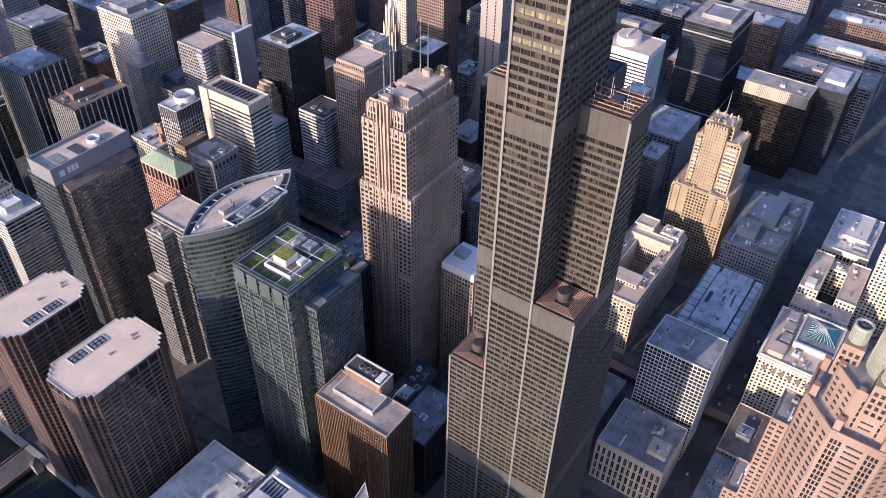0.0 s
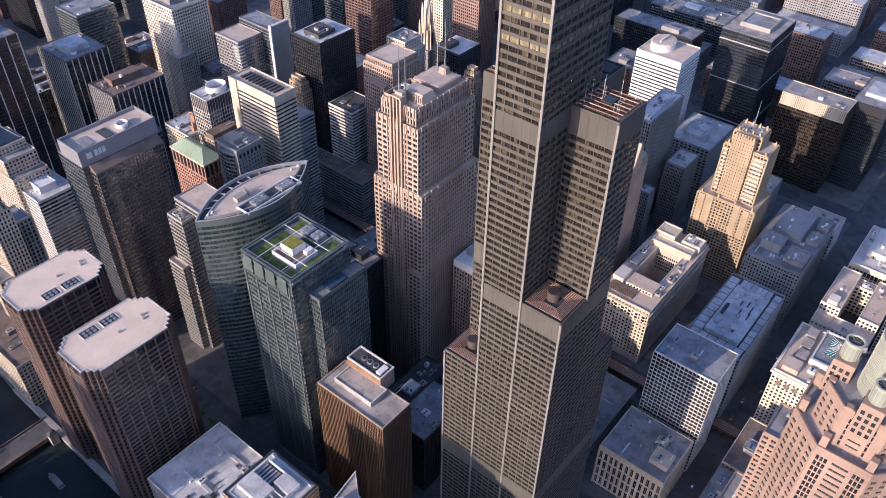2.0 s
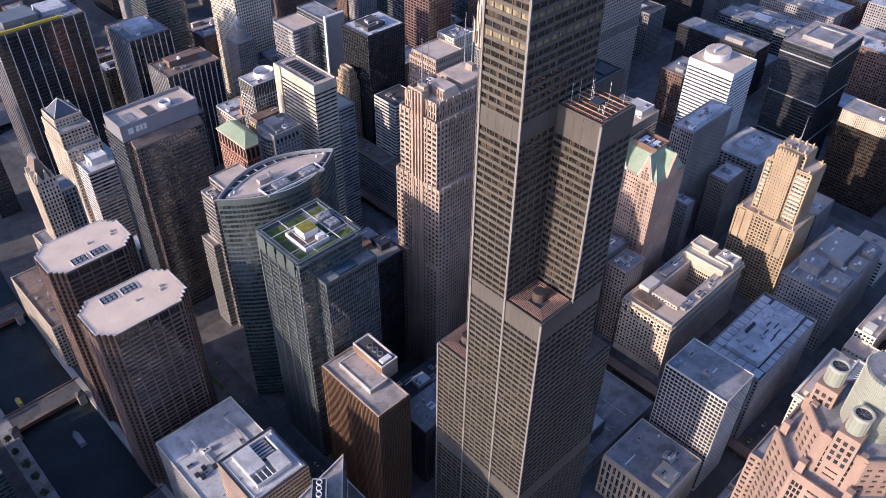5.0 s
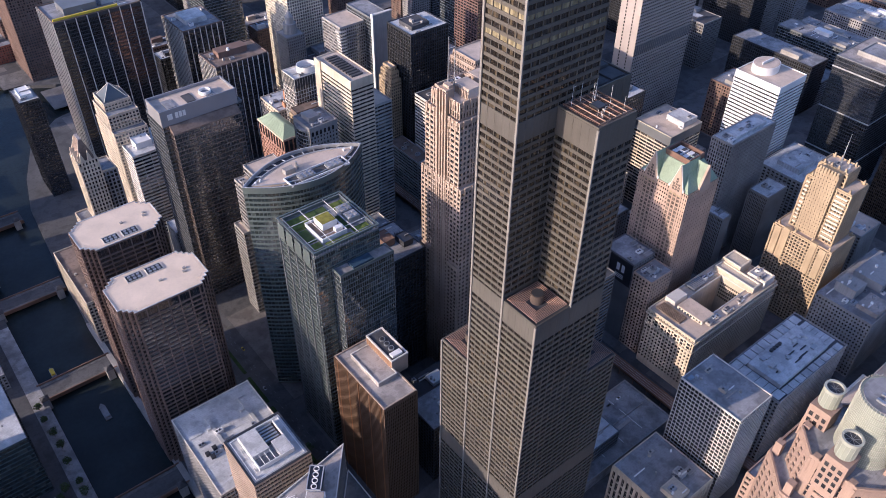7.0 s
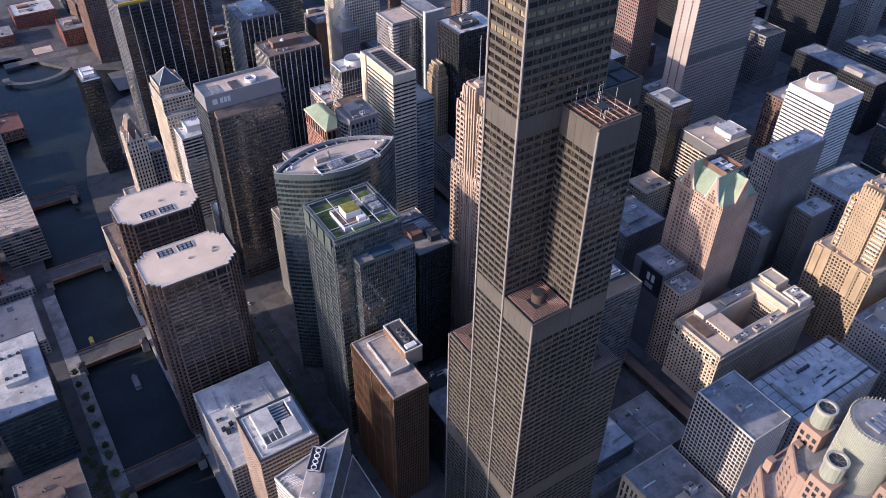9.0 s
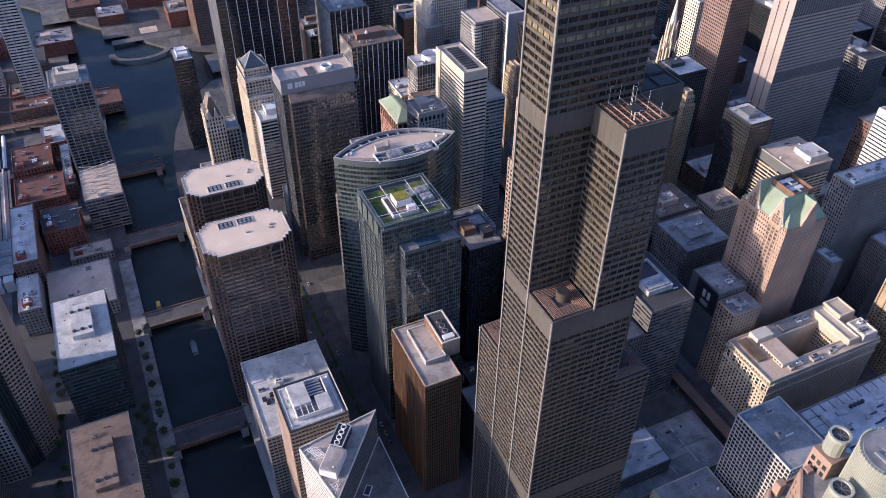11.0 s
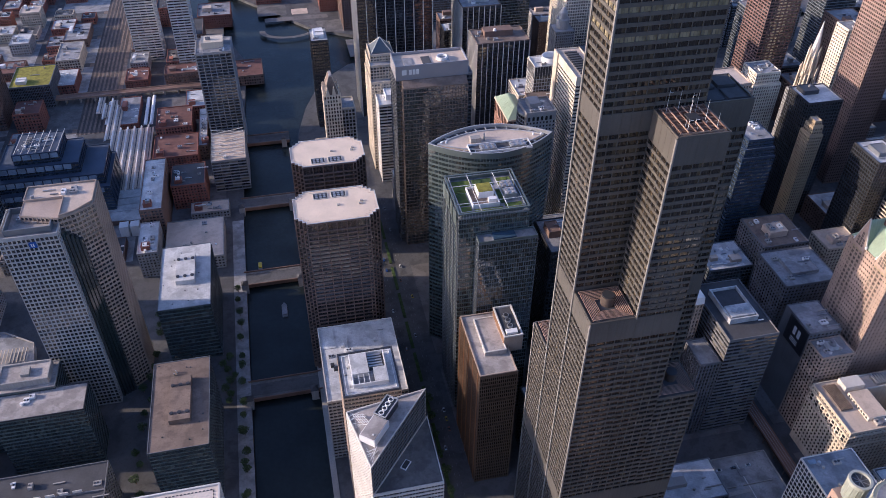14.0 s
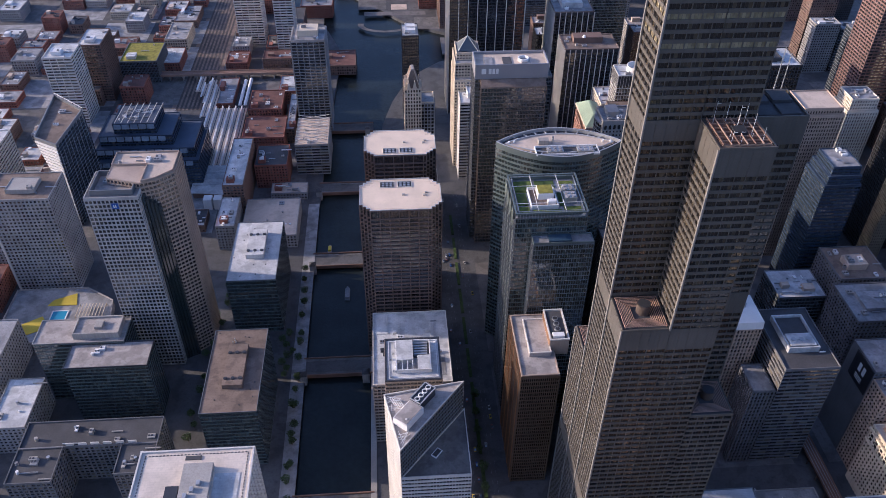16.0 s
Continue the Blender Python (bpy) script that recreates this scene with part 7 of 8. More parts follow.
crowned_tower()
block("office_building", "grey stone block with columned base and pale penthouse", 110, -43, 157, 8, 45, "masonry", "roof_grey", ((120, -40, 134, -26, 4, "stone_cream"), (138, -30, 144, -22, 3, "roof_pale")), 12, 195, near=True, fh=10.5, bay=4.3, pier=(1.9, 0.5), span=(1.6, 0.1), wall="stone_cream", top=5, mull=1)
block("office_building", "low brown roofed block with roof garden", 160, -92, 212, -66, 38, "cream", "roof_brown", ((178, -84, 190, -74, 4, "roof_grey"),), 8, 196)
block("office_building", "low grey block with cluttered roof", 104, -92, 156, -66, 38, "brown", "roof_grey", ((132, -84, 146, -74, 4, "roof_grey"),), 9, 197)
block("office_building", "blue-grey masonry block with tall roof houses", 366, -40, 462, 10, 64, "masonry", "roof_grey", ((408, -24, 452, 2, 8, "stone_grey"), (414, -38, 430, -27, 5, "stone_grey"), (382, -14, 400, 4, 9, "stone_grey"), (376, -38, 398, -20, 4, "roof_tan_grey"), (438, -38, 456, -28, 6, "stone_grey")), 22, 198, bay=2.8, pier=(1.4, 0.12), span=(1.9, 0.05))


def east_row():
    b = thing("office_building", "cream stone block with two long wings round a dark light court", "office building", 364, -89)
    st = dict(fh=3.8, bay=3.4, pier=(1.3, 0.15), span=(1.6, 0.0), wall="stone_white_cream", glass="glass_dark")
    for k, (x0, y0, x1, y1, z) in enumerate(((328, -113, 344, -66, 56), (344, -82, 402, -66, 65), (344, -113, 402, -97, 65), (390, -97, 402, -82, 60))):
        facade(b, rect(x0, y0, x1, y1), 0, z, seed=200 + k, **st)
        roof(b, rect(x0, y0, x1, y1), z, "roof_tan", 1.1, "stone_white_cream")
        clutter(b, x0 + 1, y0 + 1, x1 - 2, y1 - 2, z, 4, 204 + k)
    part("court_floor", Geo().box(344, -97, 0, 390, -82, 30), M["roof_dark"], b)
    part("stair_house", Geo().box(346, -78, 65, 356, -70, 69), M["stone_white_cream"], b)
    for k in range(14):
        part("dentil", Geo().box(326.6, -111.6 + k * 3.3, 50.5, 328.2, -110 + k * 3.3, 52.5), M["stone_white_cream"], b)
    block("office_tower", "tall cream stone tower with fine window rows", 380, -152, 440, -115, 118, "cream", "roof_tan", ((395, -140, 425, -122, 8, "stone_cream"),), 8, 201, wall="stone_white_cream")
    c = block("office_building", "white roofed stone block with tall dark window bays", 418, -108, 486, -68, 62, "cream", "roof_white", ((436, -100, 478, -76, 6, "white_stone"),), 16, 202, wall="stone_white_cream", fh=6.5, bay=3.2, pier=(0.8, 0.35), span=(1.0, 0.1), top=5)
    for k in range(5):
        part("roof_unit", Geo().box(422 + k * 5, -104, 62, 425.5 + k * 5, -92, 64.6), M["white" if k % 2 else "steel"], c)


east_row()


def federal_slab():
    b = thing("office_tower", "dark steel office slab with tan top band", "office tower", 650, 30)
    st = dict(fh=3.9, bay=1.9, pier=(0.35, 0.3), span=(1.1, 0.05), rec=0.3)
    facade(b, rect(599, 8, 632, 78), 0, 106, wall="bronze_dark", glass="glass_bronze", top=14, crown="stone_cream", seed=205, **st)
    for k in range(34):
        part("crown_fin", Geo().box(598.4, 8.6 + k * 2.05, 92.5, 598.9, 9.4 + k * 2.05, 105.5), M["stone_cream"], b)
    roof(b, rect(599, 8, 632, 78), 106, "roof_tan_grey", 0.8, "stone_cream")
    part("roof_deck", Geo().box(606, 58, 106, 626, 74, 106.4), M["roof_grey"], b)
    facade(b, rect(632, -24, 706, 13), 0, 105, wall="dark_metal", glass="glass_black", top=10, seed=206, **st)
    roof(b, rect(632, -24, 706, 13), 105, "roof_grey", 0.8, "dark_metal")
    part("penthouse", Geo().box(652, -16, 105, 686, 6, 109.5), M["roof_pale"], b)
    clutter(b, 602, 12, 628, 56, 106, 5, 207)


federal_slab()


def glass_cube():
    b = thing("office_tower", "black glass office tower with white roof house", "office tower", 634, 132)
    facade(b, rect(598, 104, 670, 160), 0, 156, fh=3.9, bay=2.4, pier=(0.12, 0.08), span=(0.8, 0.03), wall="dark_metal", glass="glass_black", seed=208)
    for z in (50, 98, 144):
        part("steel_band", Geo().ring(offset(rect(598, 104, 670, 160), 0.6), offset(rect(598, 104, 670, 160), -0.1), z, z + 1.2), M["silver"], b)
    roof(b, rect(598, 104, 670, 160), 156, "roof_tan_grey", 1.0, "mid_metal")
    part("penthouse", Geo().ring(rect(616, 114, 652, 148), rect(618, 116, 650, 146), 156, 161), M["concrete"], b)
    part("penthouse_floor", Geo().box(618, 116, 156, 650, 146, 159.5), M["roof_grey"], b)


glass_cube()


def drum_roof_tower():
    b = thing("office_tower", "white banded office tower with oval rooftop drum", "office tower", 518, 184)
    facade(b, rect(495, 158, 541, 209), 0, 152, fh=3.9, bay=9, pier=(0.15, 0.0), span=(2.2, 0.2), wall="white_bright", glass="glass_black", near=True, top=7, seed=210)
    roof(b, rect(495, 158, 541, 209), 152, "roof_tan", 1.0, "white_bright")
    pts = [(518 + 16 * math.cos(a * math.pi / 16), 191 + 12.5 * math.sin(a * math.pi / 16)) for a in range(32)]
    part("roof_drum", Geo().prism(pts, 152, 160), M["white_bright"], b, "smooth white oval drum")
    part("drum_roof", Geo().prism([(518 + (x - 518) * 0.93, 191 + (y - 191) * 0.93) for x, y in pts], 160, 160.4), M["roof_tan"], b)
    part("drum_fin", Geo().box(509, 190, 160.4, 528, 191.0, 163), M["white_bright"], b)


drum_roof_tower()
block("office_tower", "grey glass tower with low dark penthouse", 413, 213, 463, 260, 100, "bands", "roof_tan", ((438, 218, 460, 240, 6, "roof_pale"),), 6, 212, span=(1.4, 0.1), wall="stone_cream", crown="mid_metal", top=10)
block("office_tower", "ribbed grey granite tower with cluttered roof", 389, 134, 457, 156, 140, "ribs", "roof_white", ((400, 138, 446, 152, 3, "roof_pale"),), 16, 213, bay=2.4, pier=(0.9, 0.4))
block("office_tower", "black glass tower with flat dark roof", 392, 260, 421, 297, 130, "dark", "roof_pale", ((398, 270, 412, 286, 4, "mid_metal"),), 5, 214)
block("office_building", "stone block with arched loggia below its roof", 488, 104, 552, 152, 72, "masonry", "roof_pale", ((500, 115, 530, 140, 5, "roof_pale"),), 12, 215, bay=5, pier=(1.6, 0.4))
block("office_building", "small ribbed granite block with pale roof", 426, 104, 458, 124, 82, "ribs", "roof_pale", (), 3, 216)
block("office_building", "small ribbed granite tower with pale flat roof", 372, 114, 384, 134, 76, "ribs", "roof_pale", (), 3, 217)
block("office_building", "grey stone block with small courtyard roof", 272, 184, 322, 230, 70, "masonry", "roof_grey", ((284, 196, 310, 218, 3, "roof_grey"),), 8, 218, wall="dark_stone")
block("office_building", "pale low block with tan penthouses", 355, 240, 390, 268, 52, "cream", "roof_tan", ((362, 246, 372, 256, 5, "roof_tan"),), 8, 219)
block("office_building", "grey office block with tan penthouse on roof", 285, 240, 330, 284, 66, "masonry", "roof_brown", ((296, 252, 314, 266, 6, "roof_tan"),), 14, 220, wall="dark_stone")


def tapering_tower():
    b = thing("office_tower", "very tall white granite tower with flared base", "office tower", 535, 348)
    x0, y0, x1, y1 = 490, 334, 590, 362
    facade(b, rect(x0, y0, x1, y1), 0, 259, fh=3.95, bay=3.6, pier=(0.9, 0.15), span=(2.0, 0.35), wall="white_granite", glass="glass_black", seed=222, blank=(3,), bands=((118, 130), (196, 208)), panel="slate_metal")
    for y in (342, 353):
        g = Geo()
        for k in range(58):
            g.box(489.2, y, 20 + k * 4, 489.6, y + 1.2, 22.3 + k * 4)
        part("end_windows", g, M["glass_black"], b, kind="stuff")
    g = Geo()
    for s, yb in ((-1, y0), (1, y1)):
        for k in range(9):
            z = k * 12
            d = 12 * (1 - k / 8) ** 2
            g.box(x0 - 0.6, yb - (d if s < 0 else 0), z, x0 + 2, yb + (d if s > 0 else 0), z + 12)
    part("flared_base", g, M["white_granite"], b)
    roof(b, rect(x0, y0, x1, y1), 259, "roof_grey", 1.0, "white_granite")


tapering_tower()
block("office_tower", "tall red-brown granite gridded tower", 472, 402, 505, 440, 235, "grid", "roof_grey", (), 5, 224, wall="granite_red", bay=3.0, pier=(1.2, 0.3), span=(1.6, 0.2), glass="glass_black")
block("office_tower", "rust brown steel tower with wide window bays", 440, 545, 480, 590, 198, "grid", "roof_dark", (), 4, 225, wall="rust_brown", bay=5.5, pier=(1.0, 0.4), span=(1.6, 0.2), glass="glass_black")
block("office_tower", "slim cream stone tower with lit windows", 500, 478, 520, 500, 152, "cream", "roof_grey", (), 3, 226, wall="stone_white_cream")
block("office_tower", "dark glass tower with flat white roof and dark roof house", 378, 356, 416, 391, 140, "dark", "roof_white", ((383, 373, 399, 387, 4, "dark_metal"),), 0, 238)


def gold_step_tower(x0, y0, x1, y1, z, seed):
    b = thing("office_building", "small tan brick tower with stepped ornate top", "office building", (x0 + x1) / 2, (y0 + y1) / 2)
    for i, (d, za, zb) in enumerate(((0, 0, z - 14), (1.6, z - 14, z - 5), (3.4, z - 5, z))):
        facade(b, rect(x0 + d, y0 + d, x1 - d, y1 - d), za, zb, fh=3.7, bay=2.4, pier=(1.0, 0.25), span=(1.5, 0.1), wall="stone_gold", seed=seed + i)
        roof(b, rect(x0 + d, y0 + d, x1 - d, y1 - d), zb, "roof_tan", 1.2, "stone_gold")


gold_step_tower(366, 326, 380, 342, 136, 240)
gold_step_tower(238, 452, 251, 474, 132, 244)
def blue_stepped_tower():
    b = thing("office_tower", "dark blue banded office tower with stepped top", "office tower", 290, 312)
    for i, (d, za, zb) in enumerate(((0, 0, 128), (2.5, 128, 136), (5.5, 136, 144))):
        q = rect(275 + d, 294 + d, 308 - d * 0.4, 332 - d * 0.4)
        facade(b, q, za, zb, fh=4.0, bay=2.4, pier=(0.12, 0.05), span=(1.7, 0.15), wall="steel_blue", glass="glass_blue", seed=250 + i, rec=0.25)
        roof(b, q, zb, "roof_grey", 0.9, "steel_blue")
    clutter(b, 284, 304, 304, 328, 144, 5, 253)


blue_stepped_tower()
block("office_building", "low brown roofed office block with pale window bands", 230, 396, 250, 450, 48, "bands", "roof_brown", (), 4, 248, wall="stone_grey")
block("office_building", "low brown roofed office block with pale bands", 230, 364, 260, 395, 48, "bands", "roof_brown", (), 3, 249, wall="stone_grey")


def stepped_cream_tower():
    b = thing("office_tower", "cream stone tower with columned top storey", "office tower", 360, 425)
    st = dict(fh=3.8, bay=2.7, pier=(1.2, 0.3), span=(1.4, 0.0), wall="stone_white_cream", glass="glass_dark")
    facade(b, rect(344, 403, 376, 434), 0, 138, seed=226, **st)
    roof(b, rect(344, 403, 376, 434), 138, "roof_tan", 1.2, "stone_white_cream")
    facade(b, rect(347, 406, 374, 432), 138, 150, seed=227, **st)
    roof(b, rect(347, 406, 374, 432), 150, "roof_grey", 1.0, "stone_white_cream")
    clutter(b, 349, 408, 372, 430, 150, 10, 228)


stepped_cream_tower()


def spire_church():
    b = thing("church_tower", "pale stone gothic spire on a tall base", "church tower", 455, 466)
    cx, cy = 455, 466
    facade(b, rect(cx - 12, cy - 12, cx + 12, cy + 12), 0, 88, fh=3.8, bay=2.8, pier=(1.2, 0.3), span=(1.5, 0.0), wall="stone_grey", seed=230)
    roof(b, rect(cx - 12, cy - 12, cx + 12, cy + 12), 88, "roof_grey", 1.2, "stone_grey")

    def ring8(r, c=0.0):
        return [(cx + r * math.cos(a * math.pi / 4 + c), cy + r * math.sin(a * math.pi / 4 + c)) for a in range(8)]

    part("belfry", Geo().prism(rect(cx - 8, cy - 8, cx + 8, cy + 8), 88, 112, rect(cx - 7, cy - 7, cx + 7, cy + 7)), M["stone_cream"], b)
    part("octagon_stage", Geo().prism(ring8(6.2), 112, 132, ring8(5.4)), M["stone_cream"], b)
    part("spire", Geo().prism(ring8(5.0), 132, 172, ring8(0.3)), M["white_stone"], b, "slender pale stone spire")
    for k in range(8):
        for r, z0, z1 in ((9.6, 86, 122), (6.0, 112, 144)):
            x, y = ring8(r, math.pi / 8)[k]
            part("pinnacle", Geo().prism(rect(x - 1, y - 1, x + 1, y + 1), z0, z1 - 6, rect(x - 0.7, y - 0.7, x + 0.7, y + 0.7)).prism(rect(x - 0.7, y - 0.7, x + 0.7, y + 0.7), z1 - 6, z1, rect(x - 0.1, y - 0.1, x + 0.1, y + 0.1)), M["stone_cream"], b)
    for e in range(4):
        for k in range(3):
            a = -4.6 + 4.1 * k
            g = Geo().box(cx + a, cy - 8.2, 92, cx + a + 1.6, cy - 7.6, 108) if e == 0 else Geo().box(cx - 8.2, cy + a, 92, cx - 7.6, cy + a + 1.6, 108)
            if e < 2:
                part("lancet_window", g, M["glass_black"], b)


spire_church()


def white_blade_tower():
    b = thing("office_tower", "grey gridded tower with wavy white edge and tall blade wall", "office tower", 274, 568)
    facade(b, rect(243, 556, 276, 594), 0, 140, fh=3.9, bay=2.8, pier=(0.7, 0.3), span=(1.3, 0.2), wall="stone_grey", glass="glass_dark", seed=232)
    roof(b, rect(243, 556, 276, 594), 140, "roof_tan", 1.0, "stone_grey")
    for k in range(34):
        d = 1.6 + 1.4 * math.sin(k * 0.42)
        part("wavy_balcony", Geo().prism([(243 - d, 554.6 - 0.3 * d), (250, 554.6), (250, 556), (243, 562), (243 - d, 562)], 6 + k * 3.9, 7.3 + k * 3.9), M["white_stone"], b)
    # evening light put into the colours: shaded south face grey, sunlit west edge white
    part("blade_wall", Geo().box(277, 540, 0, 303, 542.4, 151), M["stone_grey"], b, "tall smooth blade wall, greyed as its shaded south side")
    part("blade_edge", Geo().box(276, 538.8, 0, 277.4, 542.6, 153), M["white_bright"], b, "west edge of the blade wall, coloured white as if sunlit")
    part("blade_cap", Geo().box(276.4, 539.4, 151, 303.4, 543, 152.2), M["white_stone"], b)
    facade(b, rect(277, 543, 302, 594), 0, 147, fh=3.9, bay=2.6, pier=(0.1, 0.05), span=(1.0, 0.03), wall="mid_metal", glass="glass_blue", seed=233)
    roof(b, rect(277, 543, 302, 594), 147, "roof_grey", 1.0, "mid_metal")


white_blade_tower()


def cream_grid_tower():
    b = block("office_tower", "cream gridded office tower with dark windows", 232, 655, 280, 712, 152, "grid", "roof_grey", ((240, 668, 268, 700, 6, "roof_grey"),), 6, 234, wall="stone_white_cream", pier=(1.0, 0.3), span=(1.2, 0.2), bay=3.2)
    block("office_tower", "teal glass tower with banded floors", 165, 745, 215, 790, 140, "curtain", "roof_grey", (), 5, 235, glass="glass_green")
    block("office_building", "broad stone block with dark roof and window row", 232, 590, 300, 650, 78, "masonry", "roof_dark", ((250, 620, 280, 640, 5, "roof_grey"),), 6, 236)
    c = thing("office_tower", "slender stepped stone tower with round top", "office tower", 224, 640)
    facade(c, rect(212, 628, 236, 652), 0, 110, fh=3.8, bay=2.6, pier=(1.2, 0.3), span=(1.4, 0), wall="stone_grey", seed=237)
    part("top_stage", Geo().cyl(224, 640, 8, 110, 122, 16).cyl(224, 640, 5, 122, 130, 16).cyl(224, 640, 5, 130, 136, 16, 1), M["stone_grey"], c)


cream_grid_tower()


# ---- the rest of the city: lots along the street grid ----
def is_free(x0, y0, x1, y1, gap=3.0):
    return all(x1 + gap < a or x0 - gap > c or y1 + gap < b or y0 - gap > d for a, b, c, d in list(FOOT))


LOOKS = [("masonry", "grey stone office block with cluttered flat roof", "roof_grey"), ("cream", "cream terracotta office block with roof houses", "roof_tan"), ("brown", "brown brick commercial block with flat roof", "roof_grey"),
         ("dark", "dark steel and glass office block", "roof_dark"), ("bands", "pale banded office block with roof plant", "roof_white"), ("curtain", "grey glass office block with roof plant", "roof_pale"), ("masonry", "dark stone commercial block with patched roof", "roof_grey"),
         ("ribs", "ribbed granite office block with flat roof", "roof_pale"), ("grid", "gridded concrete office block with roof houses", "roof_tan")]


FAR = [LOOKS[0], LOOKS[2], LOOKS[3], LOOKS[3], LOOKS[5], LOOKS[5], LOOKS[7], LOOKS[2]]


LOW = [("red", "low red brick warehouse with flat roof", "roof_grey"), ("brown", "low brown brick warehouse with tar roof", "roof_dark"), ("masonry", "low grey commercial building", "roof_white"), ("cream", "low pale brick loft building", "roof_tan"), ("red", "low red brick loft building", "roof_white")]


def infill(x0, y0, x1, y1, z, seed, name="office_building", looks=LOOKS):
    r = random.Random(seed)
    st, label, rm = r.choice(looks)
    rm = r.choice(["roof_grey", "roof_tan_grey", "roof_dark", "roof_grey", "roof_pale"] if looks is FAR else ["roof_red", "roof_grey", "roof_dark", "roof_white", rm] if looks is LOW else [rm, rm, "roof_white", "roof_grey", "roof_tan"])
    b = thing(name, label, "building", (x0 + x1) / 2, (y0 + y1) / 2)
    s = dict(STYLES[st])
    s["bay"] = max(s["bay"], 3.0)
    facade(b, rect(x0, y0, x1, y1), 0, z, seed=seed, **s)
    roof(b, rect(x0, y0, x1, y1), z, rm, 0.9, s.get("wall", "concrete"))
    w, d = x1 - x0, y1 - y0
    for k in range(1 if z < 30 else r.randint(1, 2)):
        a, c = x0 + w * (0.1 + 0.4 * k + r.uniform(0, 0.1)), y0 + d * r.uniform(0.1, 0.6)
        part("penthouse", Geo().box(a, c, z, a + w * r.uniform(0.12, 0.3), c + d * r.uniform(0.12, 0.3), z + r.uniform(2.5, 6)), M[r.choice(["white", "concrete", "roof_tan", s.get("wall", "concrete")])], b)
    for m in r.sample(["steel", "white", "concrete", "roof_dark"], 1 if z < 30 else 2):
        g = Geo()
        for k in range(r.randint(4, 8)):
            a, c = x0 + w * r.uniform(0.06, 0.85), y0 + d * r.uniform(0.06, 0.85)
            if r.random() < 0.3:
                g.box(a, c, z + 0.3, min(x1 - 1, a + r.uniform(5, 14)), c + 0.8, z + 1.1)
            elif r.random() < 0.25:
                g.cyl(a, c, r.uniform(0.6, 1.3), z, z + r.uniform(1, 2.2), 10)
            else:
                g.box(a, c, z, a + r.uniform(1, 4.5), c + r.uniform(1, 4.5), z + r.uniform(0.6, 2.6))
        part("roof_plant", g, M[m], b, kind="stuff")
    if r.random() < 0.6:
        a, c = x0 + w * r.uniform(0.1, 0.5), y0 + d * r.uniform(0.1, 0.5)
        part("roof_patch", Geo().box(a, c, z, a + w * r.uniform(0.2, 0.35), c + d * r.uniform(0.2, 0.4), z + 0.12), M[r.choice(["roof_grey", "roof_tan_grey", "roof_dark", "roof_pale"])], b)
    return b


r = random.Random(77)
for i in range(len(NS) - 1):
    for j in range(len(EW) - 1):
        bx0, bx1, by0, by1 = NS[i][1] + 5, NS[i + 1][0] - 5, EW[j][1] + 5, EW[j + 1][0] - 5
        cx, cy = (bx0 + bx1) / 2, (by0 + by1) / 2
        if by1 < -60 and (bx1 > 540 or bx0 < 200) or by0 < -200 or (cy < 0 and cx > 1150) or cy > 1350 or (cx > 700 and cy > 880) or (cx > 350 and cy > 1180):
            continue
        if cy < 60 and cx < 110:
            continue
        far = cx > 560 or cy > 560
        nx, ny = ((2, 1) if cx > 760 or cy > 800 else (2, 2)) if far else (2, 3)
        for a in range(nx):
            for c in range(ny):
                x0, x1 = bx0 + (bx1 - bx0) * a / nx, bx0 + (bx1 - bx0) * (a + 1) / nx - r.uniform(1, 5)
                y0, y1 = by0 + (by1 - by0) * c / ny, by0 + (by1 - by0) * (c + 1) / ny - r.uniform(1, 5)
                z = r.uniform(30, 75) if far else r.uniform(22, 50)
                if far and r.random() < 0.22 and cy > 300:
                    z = r.uniform(85, 150)
                if (y0 < 835 and y1 > 700 and x0 < 45) or (y1 > 830 and y0 < 900) or not is_free(x0, y0, x1, y1):
                    continue
                infill(x0, y0, x1, y1, z, i * 1000 + j * 50 + a * 7 + c, looks=FAR if far else LOOKS)

# mostly unseen blocks, added to darken the south faces and fill glass reflections
for k, (x0, y0, x1, y1, z) in enumerate(((236, -190, 318, -130, 46), (330, -220, 372, -156, 60), (110, -250, 200, -196, 52), (-40, -250, 20, -190, 60), (-48, -120, -14, -72, 30), (215, -300, 320, -240, 60), (20, -330, 90, -270, 70), (-120, -330, -70, -262, 45))):
    infill(x0, y0, x1, y1, z, 9950 + k, "brick_building", LOOKS[:3])

